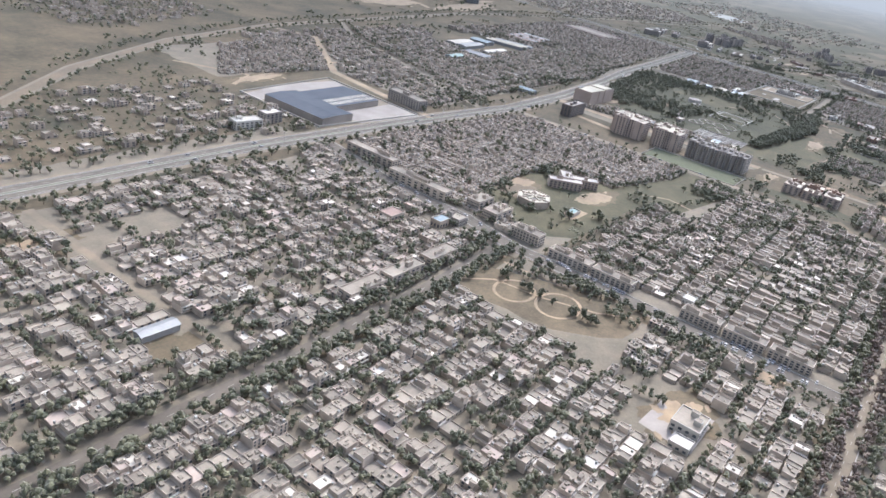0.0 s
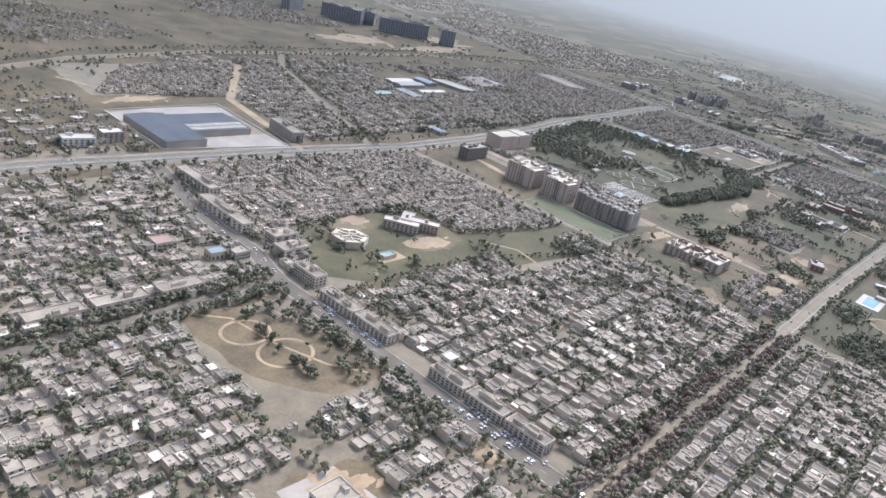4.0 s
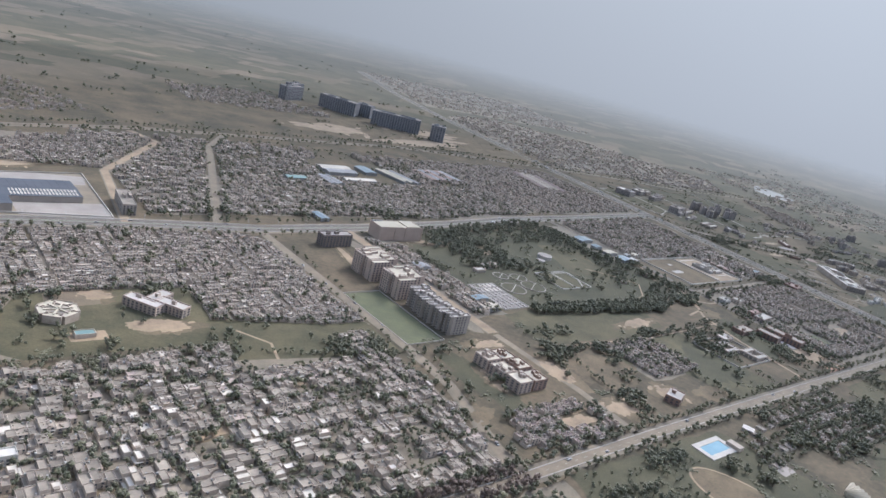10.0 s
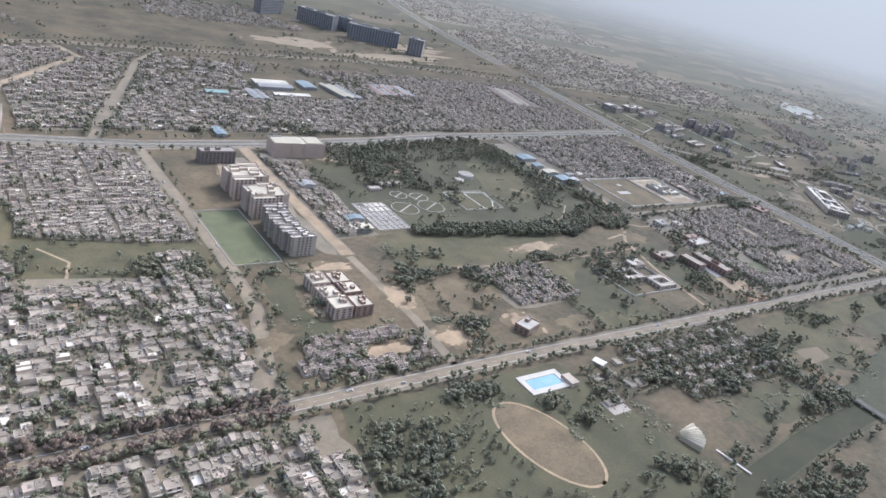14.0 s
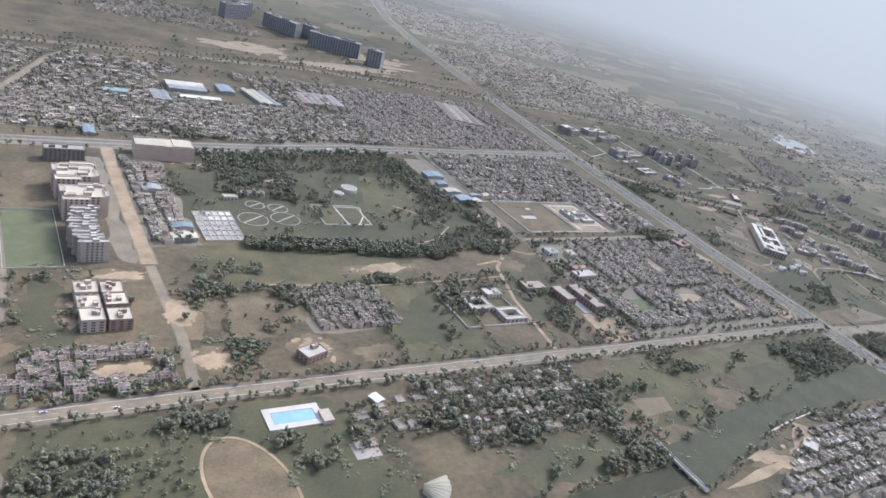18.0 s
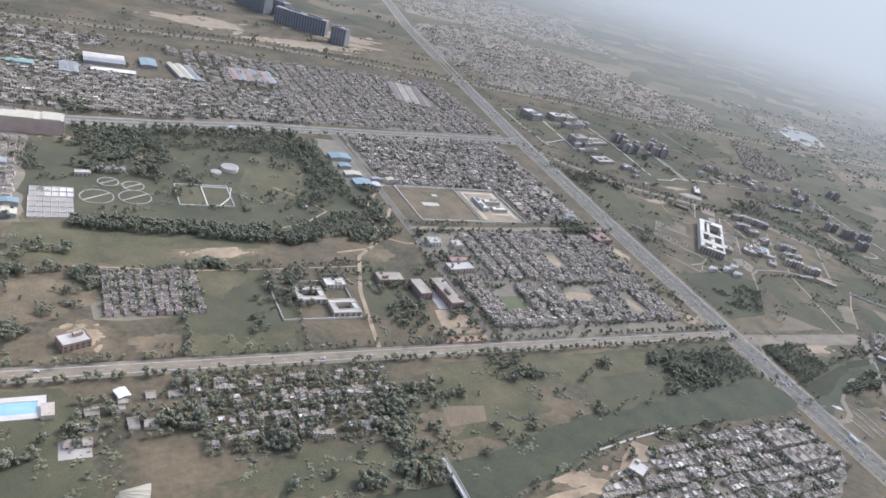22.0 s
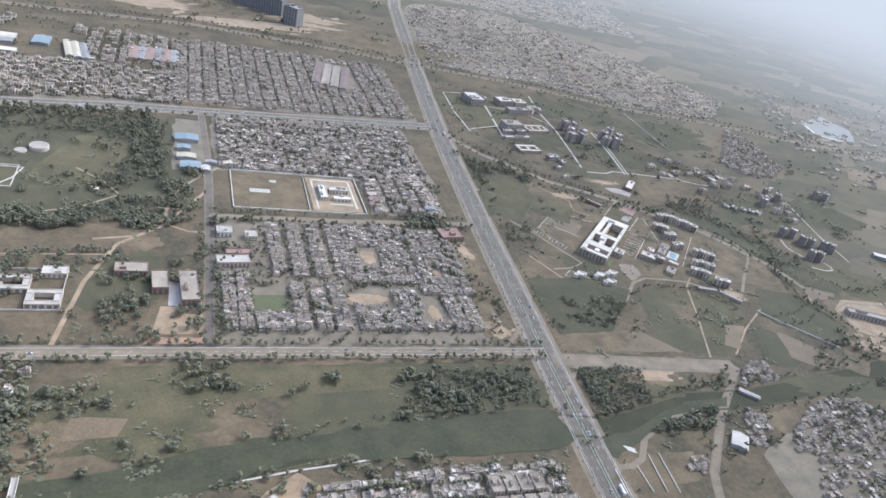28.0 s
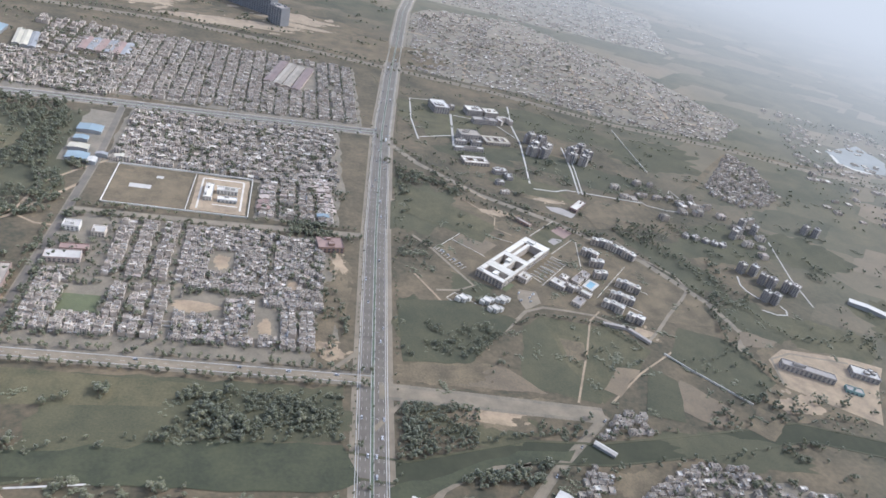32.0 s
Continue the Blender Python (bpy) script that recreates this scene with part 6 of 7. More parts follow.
def court_block(name, label, x, y, w, d, h, t, turn=0.0, wall=M_WHITE, roof=M_WHITE, mids=1, along_x=True, floors=2):
    """A building of four ranges round one or more open courts."""
    ob = thing(name, label, "institute", at=(x, y, 0), turn=turn)
    for px, py, pw, pd in ((0, -d / 2 + t / 2, w, t), (0, d / 2 - t / 2, w, t), (-w / 2 + t / 2, 0, t, d - 2 * t), (w / 2 - t / 2, 0, t, d - 2 * t)):
        b = Bag()
        b.tray(px, py, 0, pw - 0.02, pd - 0.02, h, 0.3, 0.5)
        part("range", b, [wall, roof], ob)
    for i in range(mids):
        q = (i + 1) / (mids + 1) - 0.5
        b = Bag()
        b.tray(q * w if along_x else 0, 0 if along_x else q * d, 0, t if along_x else w - 2 * t, (d - 2 * t) if along_x else t, h - 0.04, 0.3, 0.5)
        part("cross_range", b, [wall, roof], ob)
    window_grid(ob, w, d, h - 0.5, floors, max(4, int(w / 3)), max(4, int(d / 3)), 0.4, M_DARKGLASS, "fl", (0.65, 0.6))
    return ob


court_block("court_school", "low pale school round an open court", 764, 43, 17, 14, 3.2, 3.6, 0, M_WALL, M_CONCRETE, 0)
court_block("court_school", "low pale school round an open court", 781, 29, 17, 14, 3.2, 3.6, 0, M_WALL, M_CONCRETE, 0)
block("court_school", "low pale school block", "school", 783, 55, 13, 8, 3.4, 0, M_WALL, M_CONCRETE, 2, (5, 3), "fl", 1)
block("brick_school", "red-brick school with pale flat roof", "school", 822, 60, 18, 10, 3.8, 0, M_BRICKWALL, M_ROOF, 2, (7, 4), "fl", 1)
block("brick_school", "long red-brick school wing with brown roof", "school", 854, 40, 10, 30, 5.4, 4, M_BRICKWALL, M_ROOF, 3, (4, 10), "fl", 1)
block("brick_school", "red-brick school wing facing a paved court", "school", 838, 46, 9, 18, 5.0, 4, M_BRICKWALL, M_ROOF, 3, (3, 6), "fl", 0)
sheet("paved_court", rect(843, 26, 850, 50), 0.19, M_CONCRETE, "pale paved school court", "ground")
sheet("allotment", [(774, 250), (815, 244), (799, 178), (753, 152), (752, 189)], 0.13, M_GRASS, "brown-green allotment beds in the park", "ground", fray=2.0)
sheet("brick_court", [(835, -2.5), (862, -3), (858, -8.5), (831, -8.5)], 0.3, M_BRICKCOURT, "orange brick paved court by the avenue", "court")
sheet("school_field", [(839, 25), (858, 25), (857, 0), (835, 0)], 0.29, M_SAND, "bare yellow school field", "ground")
sheet("colony_yard", blot(555, 11, 12, 5, 0, 77), 0.29, M_SAND, "sandy yard inside the brick colony", "ground")
block("flats", "pale flats with flat roof", "flats", 876, 108, 10, 8, 4.2, 0, M_WHITE, M_CONCRETE, 2, (4, 3), "fl", 1)
block("flats", "pale flats with flat roof", "flats", 893, 104, 8, 8, 4.2, 0, M_WALL, M_CONCRETE, 2, (4, 3), "fl", 1)
block("market_row", "brown-roofed market row beside the colony", "market hall", 880, 72, 20, 9, 4.0, 5, M_PINK, M_CONCRETE, 2, (8, 3), "fl", 0)
block("market_row", "brown-roofed market row by the colony", "market hall", 884, 82, 16, 6, 3.6, 5, M_BRICKWALL, M_REDROOF, 2, (8, 3), "fl", 0)
block("temple_hall", "red-brown roofed hall with white trim", "hall", 1040, 118, 18, 14, 4.6, 8, M_BRICKWALL, M_REDROOF, 2, (6, 5), "fl", 2)
sheet("colony_park", rect(889, 22, 909, 38), 0.18, M_LAWN, "small green colony park", "lawn")
ring(899, 30, 9.6, 7.6, 0, 0.5, "pale path round a colony park", M_CONCRETE)
sheet("colony_square", blot(970, 86, 5, 10, 0, 31), 0.2, M_SAND, "bare sandy square between houses", "ground")
for x, y, p, q, k in ((1000.7, 21, 4, 8, 33), (1015.7, 65.5, 3.5, 4, 34), (929.5, 9, 3, 5, 35)):
    sheet("colony_square", blot(x, y, p, q, 0, k), 0.2, M_SAND, "bare sandy square between houses", "ground")
sheet("colony_square", blot(961, 35.5, 13, 5.5, 0, 32), 0.2, M_SAND, "bare sandy square between houses", "ground")

# sheds
def shed(name, label, x, y, w, d, h, turn, roof, wall=M_TIN, group=""):
    """A pitched-roof shed: walls and two roof sheets."""
    ob = thing(name, label, "shed", group, at=(x, y, 0), turn=turn)
    b = Bag()
    e = h * 0.78
    v = [(-w / 2, -d / 2, 0), (w / 2, -d / 2, 0), (w / 2, d / 2, 0), (-w / 2, d / 2, 0), (-w / 2, -d / 2, e), (w / 2, -d / 2, e), (w / 2, d / 2, e), (-w / 2, d / 2, e), (0, -d / 2, h), (0, d / 2, h)]
    b.add(v, [(0, 1, 5, 8, 4), (1, 2, 6, 5), (2, 3, 7, 9, 6), (3, 0, 4, 7)])
    part("wall", b, wall, ob)
    for side in (-1, 1):
        b = Bag()
        v = [(side * (w / 2 + 0.3), -d / 2 - 0.3, e - 0.02), (0, -d / 2 - 0.3, h + 0.08), (0, d / 2 + 0.3, h + 0.08), (side * (w / 2 + 0.3), d / 2 + 0.3, e - 0.02)]
        v += [(a, c, k + 0.1) for a, c, k in v]
        f = [(4, 5, 6, 7), (0, 1, 5, 4), (1, 2, 6, 5), (2, 3, 7, 6), (3, 0, 4, 7)]
        b.add(v, f if side < 0 else [t[::-1] for t in f])
        part("roof_sheet", b, roof, ob)
    return ob


shed("works_shed", "pale double works shed beside the village road", 1149, -101, 9, 12, 3.4, -40, M_CONCRETE, group="village sheds")
shed("works_shed", "long pale shed beside the village road", 1186, -63, 3, 13, 2.4, 48, M_CONCRETE, group="village sheds")
for x, y, w, d, roof, what in ((852, 258, 18, 12, M_BLUETIN, "light blue"), (850, 238, 10, 7, M_BLUETIN, "light blue"), (852, 222, 14, 8, M_CREAM, "cream ribbed"), (855, 206, 15, 11, M_BLUETIN, "light blue"), (866, 202, 6, 8, M_WHITE, "white"), (884, 214, 10, 5, M_CREAM, "cream"), (870, 214, 8, 4, M_TIN, "grey"),
                               (608, 150, 12, 6, M_BLUETIN, "light blue"), (606, 136, 15, 7, M_CREAM, "cream"), (600, 208, 12, 9, M_TIN, "blue-grey"), (1036, 158, 9, 4, M_BLUETIN, "bright blue")):
    shed("depot_shed", "%s sheet-roofed depot shed" % what, x, y, w, d, 3.6, 0, roof, group="depot sheds")
for k in range(2):
    shed("works_shed", "white ribbed works shed", 677, 452 + 14 * k, 13, 36, 4.2, 90, M_PALEROOF if k else M_TIN, group="works sheds")
for k in range(2):
    shed("works_shed", "pale ribbed works shed", 642 + 8 * k, 420, 7.4, 29, 4, 0, M_TIN, group="works sheds")
shed("works_shed", "long white works shed with roof lights", 683, 424, 9, 38, 4.2, 90, M_PALEROOF, group="works sheds")
shed("works_shed", "dull light blue works shed", 717, 464, 15, 24, 4, 0, M_BLUETIN, group="works sheds")
for k in range(3):
    shed("works_shed", "cream ribbed works shed", 742 + 7.5 * k, 449 - 2 * k, 6.2, 46, 4, 10, M_CREAM if k < 2 else M_TIN, group="works sheds")
shed("works_shed", "teal sheet-roofed works shed", 608, 422, 9, 21, 4, 90, M_TEAL, group="works sheds")
shed("works_shed", "light blue works shed by the highway", 574, 314, 8, 16, 3.4, 0, M_BLUETIN, group="works sheds")
for i in range(4):
    shed("godown", "long brown-roofed warehouse among houses", 990 + i * 9.5, 470 - i * 4, 8.6, 74, 4.6, -12, M_OXIDE if i in (0, 3) else M_ROOF, M_PINK, "warehouse rows")
for i in range(6):
    shed("godown", "grey-brown warehouse with saw roof", 800 + i * 8, 462, 7.4, 40, 3.6, 0, M_TIN if i % 2 else M_REDROOF, M_PINK, "warehouse rows")
for i in range(7):
    shed("roadside_shed", "low pinkish roadside shop roof", 1040 - i * 1.0, 168 + i * 8, 12, 5, 2.8, 4, M_PINK, M_PINK, "roadside shops")
for i in range(5):
    shed("roadside_shed", "low brown shop roof", 992 + i * 0.5, 162 + i * 8, 9, 5.5, 2.8, 4, M_REDROOF if i < 2 else M_PINK, M_PINK, "roadside shops")

shed("long_shed", "long grey tin-roofed shed beside a sandy yard", 118, 181, 5, 14, 3.2, 88, M_TIN, group="village sheds")
shed("canopy", "pale canopy roof beside the avenue", 658, -31, 5, 6, 2.4, 20, M_WHITE)
sheet("sports_ground", rect(633, -66, 645, -56), 0.2, M_GREYCON, "grey paved sports court", "court")
wall_line([(663.5, -103), (665.6, -119)], 0.7, M_CONCRETE, "narrow pale causeway in the grass", 1.4, False)
wall_line([(1230, 55), (1245.6, 52), (1257, 38)], 2.2, M_GREYCON, "long low grey service range", 2.6, False)
# water works and bandstand in the wooded park
def tank_round(x, y, r, h, label):
    ob = thing("round_tank", label, "tank", "round tanks in the park", at=(x, y, 0))
    b = Bag()
    b.drum(0, 0, 0, r, h, 24)
    part("wall", b, M_CONCRETE, ob)
    b = Bag()
    b.drum(0, 0, h, r * 0.86, 0.15, 24)
    part("cover", b, M_GREYCON, ob)


tank_round(751, 219, 6.5, 3.0, "round concrete tank with a flat cover")
tank_round(740, 213, 4, 1.0, "low round concrete basin")
for x, y, r in ((657, 164, 10), (680, 165, 10), (665, 187, 6.5), (680, 182, 7)):
    basin = thing("round_basin", "shallow round water basin with a concrete kerb", "tank", "round tanks in the park", at=(x, y, 0))
    b = Bag()
    b.drum(0, 0, 0, r, 0.3, 28)
    part("bed", b, M_CROP, basin, "dark silted basin floor")
    b = Bag()
    edge = ellipse(0, 0, r, r, 0, 28)
    ribbon(b, edge + edge[:1], -0.35, 0.35, 0.3, 0.35)
    part("kerb", b, M_GREYCON, basin)
    b = Bag()
    b.box(0, 0, 0.3, 2 * r, 0.5, 0.5, 0.6)
    part("walkway", b, M_CONCRETE, basin)
beds = thing("filter_beds", "rectangular concrete filter beds in rows", "water works", at=(631, 155, 0))
for i in range(6):
    for k in range(6):
        b = Bag()
        b.tray(-10.5 + i * 4.2 + 0.6 * (k > 3), -18 + k * 7.0, 0, 3.9, 6.6, 0.8, 0.3, 0.5)
        part("bed", b, [M_CONCRETE, M_PALEROOF if k > 3 and i > 1 else M_GREYCON], beds)
wall_line([(725, 187), (746, 186), (742, 170), (733, 157), (725, 158)], 0.5, M_WHITE, "pale wall round a sunken garden", 0.9)
block("pump_house", "small flat-roofed pump house", "pump house", 650, 197, 10, 5, 3, 0, M_WALL, M_CONCRETE, 1, (4, 2), "fl", 0)
block("pump_house", "long low pump house with pale roof", "pump house", 668, 205, 18, 5, 3, 0, M_WALL, M_GREYCON, 1, (6, 2), "fl", 1)
# pool with its deck
pool = thing("swimming_pool", "rectangular swimming pool of pale blue water with paved deck", "pool", at=(616, -34, 0), turn=0)
b = Bag()
b.tray(0, 0, 0.05, 26, 14, 0.5, 3.2, 0.3)
part("deck", b, [M_CONCRETE, M_CONCRETE], pool)
b = Bag()
b.box(0, 0, 0.1, 19, 7.4, 0.3)
part("water", b, M_POOL, pool, "pale blue pool water")
b = Bag()
b.box(13.5, -4, 0, 5, 8, 2.4)
part("changing_room", b, M_WALL, pool)
shell = thing("fan_hall", "hall with a folded fan-shaped cream roof", "hall", at=(651, -88, 0), turn=-40)
for i in range(7):
    a = radians(-36 + 12 * i)
    b = Bag()
    c, s = math.cos(a), math.sin(a)
    c2, s2 = math.cos(a + radians(12)), math.sin(a + radians(12))
    m, n = math.cos(a + radians(6)), math.sin(a + radians(6))
    v = [(c * 2, s * 2, 2.2), (c2 * 2, s2 * 2, 2.2), (m * 2, n * 2, 2.8), (c * 13, s * 13, 3.0), (c2 * 13, s2 * 13, 3.0), (m * 13, n * 13, 4.0)]
    v += [(c * 2, s * 2, 0), (c2 * 2, s2 * 2, 0), (c * 13, s * 13, 0), (c2 * 13, s2 * 13, 0)]
    b.add(v, [(0, 3, 5, 2), (2, 5, 4, 1), (6, 8, 3, 0), (1, 4, 9, 7), (8, 9, 4, 5, 3), (0, 2, 1, 7, 6)])
    part("roof_fold", b, M_CREAM, shell)
bridge = thing("foot_bridge", "narrow concrete bridge over the river", "bridge", at=(788.5, -111, 0))
b = Bag()
b.box(0, 0, 1.2, 2.6, 34, 0.5, 0, 0, True)
part("deck", b, M_CONCRETE, bridge)
for side in (-1, 1):
    b = Bag()
    b.box(side * 1.2, 0, 1.7, 0.2, 34, 0.8)
    part("parapet", b, M_CONCRETE, bridge)
for k in range(5):
    b = Bag()
    b.box(0, -13 + 6.5 * k, -0.2, 2.2, 0.7, 1.4)
    part("pier", b, M_CONCRETE, bridge)

# campus
CAMP = 47.0
inst = thing("institute_main", "big white institute building with a flat roof round open courts", "institute", at=(1179, 122.5, 0), turn=CAMP)
IL, IW = 77.0, 22.5
for a0, a1, spans in ((0, 0.06, ((0, 1),)), (0.06, 0.16, ((0, 0.17), (0.93, 1))), (0.16, 0.27, ((0, 1),)), (0.27, 0.47, ((0, 0.13), (0.43, 0.6), (0.9, 1))), (0.47, 0.55, ((0, 1),)), (0.55, 0.88, ((0, 0.2), (0.3, 0.42), (0.88, 1))), (0.88, 1, ((0, 1),))):
    for b0, b1 in spans:
        b = Bag()
        b.tray((a0 + a1 - 1) / 2 * IL, (1 - b0 - b1) / 2 * IW, 0, (a1 - a0) * IL, (b1 - b0) * IW, 6.0, 0.06, 0.12)
        part("range", b, [M_WALL, M_PALEROOF], inst)
for px, py, pw, pd, ph in ((-31.5, -1, 6, 3.6, 6.6), (-8, 1, 5, 4, 7.4), (33, 3, 4, 6, 7.2), (18, -9.6, 9, 1.6, 6.8), (-36.5, 8, 2, 4, 6.7)):
    b = Bag()
    b.tray(px, py, 0, pw, pd, ph, 0.1, 0.15)
    part("roof_room", b, [M_WHITE, M_PALEROOF], inst)
window_grid(inst, IL, IW, 5.4, 3, 26, 8, 0.4, M_DARKGLASS, "fl", (0.62, 0.6))
for x, y, w, d, h, a, what in ((1182.5, 103, 10, 8, 4, CAMP, "plain white institute hall with flat roof"), (1208.5, 99, 12, 9, 4, CAMP - 90, "stepped white dining hall"), (1214.5, 106, 7, 6, 5, CAMP, "white dining hall tower block"), (1225.2, 105.2, 11, 6.5, 4.5, CAMP, "low grey-roofed campus hall by the pool"),
                               (1234, 114.3, 9, 7, 4, CAMP, "low grey-roofed campus hall by the pool"), (1225.3, 92.5, 15, 5, 3, CAMP - 90, "long white campus terrace block"), (1217.8, 78.5, 11, 7, 3, CAMP, "grey flat-roofed campus workshop"), (1216, 95, 5, 8, 5, CAMP, "white dining hall stair block")):
    block("institute_hall", what, "institute", x, y, w, d, h, a, M_WALL, M_GREYCON if "grey" in what else M_PALEROOF, 2, (max(3, int(w / 2)), max(3, int(d / 2))), "fl", 2)
for x, y, a, n in ((1129.5, 68.8, CAMP, 0), (1146.3, 68.5, CAMP + 8, 1), (1158.5, 71.8, CAMP, 2), (1150.5, 59.8, CAMP - 5, 3)):
    ob = block("guest_house", "small white pavilion house with notched flat roofs", "pavilion", x, y, 5.5, 5.5, 3.4, a, M_WHITE, M_PALEROOF, 2, (3, 3), "fl", 0, "campus pavilions", seed=n)
    for px, py in ((-3.2, 2.2), (3.1, -2.0)):
        b = Bag()
        b.tray(px, py, 0, 3.2, 3.6, 2.9, 0.1, 0.2)
        part("wing", b, [M_WHITE, M_PALEROOF], ob)
cp = thing("swimming_pool", "small bright blue pool on a pale terrace", "pool", at=(1237, 104.5, 0), turn=CAMP)
b = Bag()
b.tray(0, 0, 0.05, 14, 9, 0.5, 2.0, 0.2)
part("deck", b, [M_CONCRETE, M_CONCRETE], cp)
b = Bag()
b.box(0.4, 0.3, 0.1, 10, 5.2, 0.38)
part("water", b, M_POOL, cp, "bright blue pool water")
for i, (x0, y0, x1, y1, d) in enumerate(((1261, 172, 1277.4, 166, 5.5), (1278, 165, 1291.5, 149, 5.5), (1245.5, 153, 1256.3, 144, 6), (1246.5, 136, 1257.3, 133, 5.5), (1243.6, 118.5, 1254.2, 117, 5.5), (1259.7, 110.3, 1275.3, 99.3, 5), (1247.6, 92.4, 1263.6, 82.7, 5), (1237.6, 80.7, 1250.2, 70.7, 5.5), (1251.5, 66.5, 1261, 58.4, 5.5))):
    length = math.hypot(x1 - x0, y1 - y0)
    turn = math.degrees(math.atan2(y1 - y0, x1 - x0))
    n = max(2, round(length / 5.2))
    ob = thing("hostel_block", "stepped grey hostel row with small white roof terraces", "hostel", "campus hostels", at=((x0 + x1) / 2, (y0 + y1) / 2, 0), turn=turn)
    for k in range(n):
        b = Bag()
        b.tray((k + 0.5) / n * length - length / 2, (0.5 if k % 2 else -0.5), 0, length / n - 0.05, d, 5.4 + 0.4 * (k % 3), 0.15, 0.3)
        part("house_bay", b, [M_GREYCON if k % 2 else M_WALL, M_PALEROOF], ob)
        b = Bag()
        b.tray((k + 0.4) / n * length - length / 2, d * 0.2 * (1 if k % 2 else -1), 5.2, 2.0, 1.8, 1.4, 0.1, 0.2)
        part("roof_room", b, [M_WHITE, M_PALEROOF], ob)
    window_grid(ob, length, d + 1.05, 5.0, 4, n * 2, 2, 0.6, M_DARKGLASS, "fl", (0.45, 0.5), True)
# gardens, courts, paths and parking of the campus
sheet("campus_garden", [(1136, 150), (1150, 167.5), (1172, 149), (1156, 131)], 0.21, M_SOIL, "brown bare garden plot", "ground")
sheet("campus_garden", [(1119, 133), (1135, 149), (1155, 130), (1148, 114), (1136, 108)], 0.215, M_DRYGRASS, "dry grass beside the car park", "ground")
sheet("tennis_court", [(1239, 197), (1248, 184), (1237, 173), (1228.5, 184)], 0.23, M_REDROOF, "dull pink tennis court", "court")
sheet("tennis_court", [(1226, 171.5), (1236, 170.5), (1224, 160), (1220, 165)], 0.23, M_GREYCON, "grey tennis court", "court")
sheet("tennis_court", [(1237, 230), (1252, 231), (1264, 221), (1257, 213), (1240, 222)], 0.23, M_GREYCON, "worn grey sports court", "court")
sheet("campus_field", [(1272, 230), (1298, 258), (1338, 257), (1316, 207), (1277, 199)], 0.23, M_DRYGRASS, "dry olive cricket field", "ground")
sheet("campus_lawn", [(1207, 170), (1236, 201), (1248, 183), (1217, 147)], 0.21, M_GRASS, "green lawn by the tennis courts", "lawn")
sheet("car_park", [(1171, 78), (1175, 89), (1188, 88), (1188, 74), (1174, 64)], 0.22, M_DUSTROAD, "paved campus car park", "ground")
sheet("pond_garden", [(1161.5, 87), (1170.5, 96), (1173, 93.5), (1164, 84)], 0.4, M_LAWN, "small framed green court garden", "lawn")
for line in ([(1119, 133), (1150, 168), (1187, 156)], [(1136, 150), (1158, 130)], [(1206, 171), (1235, 202)], [(1217, 145), (1243, 172), (1246, 169), (1237, 127)], [(1227, 133), (1196, 98)], [(1216, 141), (1226, 133)], [(1188, 111), (1196, 102)], [(1279, 138), (1237, 89)], [(1250, 102), (1267, 89)], [(1118, 70), (1131, 58), (1150, 52)], [(1118, 70), (1125, 77), (1138, 66)], [(1264, 118), (1283, 100)], [(1255, 84), (1268, 74)]):
    wall_line(line, 0.25, M_PALEROOF, "pale garden path kerb", 0.4, False)
for i in range(7):
    f = (i + 0.5) / 7
    wall_line([(1189 + f * 27, 110 + f * 30), (1197 + f * 29, 103 + f * 29)], 0.45, M_WHITE, "pale flower-bed kerb", 0.35, False)
wall_line([(1202, 124.5), (1210.5, 117)], 0.46, M_WHITE, "pale flower-bed kerb", 0.35, False)
for i in range(11):
    f = i / 10
    wall_line([(1122 + f * 18, 138 - f * 26), (1118.5 + f * 16.5, 134.5 - f * 26)], 0.4, M_WHITE, "pale parking bay kerb", 0.28, False)
road("campus_drive", [(1104, 150), (1118, 131), (1130, 108), (1141, 88), (1128, 80), (1112, 78)], 1.1, 0.24, M_DUSTROAD, "pale dusty campus drive")
road("campus_drive", [(1144, 30), (1157, 43), (1173, 62), (1188, 69), (1207, 67.5), (1225, 65), (1241, 56), (1256, 38), (1272, 54), (1290, 75), (1312, 98), (1325, 114), (1322, 133), (1303, 153), (1285, 182)], 1.3, 0.245, M_DUSTROAD, "pale dusty campus drive")
track([(1159, 221), (1175, 201), (1181, 195), (1176, 177), (1189, 168)], 0.6, "winding sandy footpath", M_SAND, 0.25)
block("site_office", "long low shed behind the institute", "shed", 1205, 191, 14, 4.5, 3, -45, M_BRICKWALL, M_ROOF, 1, (5, 2), "fl", 0)
block("sports_pavilion", "red and white sports pavilion by the field", "pavilion", 1270, 236, 24, 7, 3.4, 50, M_REDROOF, M_PALEROOF, 1, (8, 3), "fl", 1)
wall_line([(1264, 27), (1277, 12), (1307, -18)], 1.2, M_WHITE, "long pale boundary wall between fields", 0.5, False)
shed("long_shed", "long white-roofed shed among trees", 1497, 112, 30, 7, 4, -35, M_WHITE)
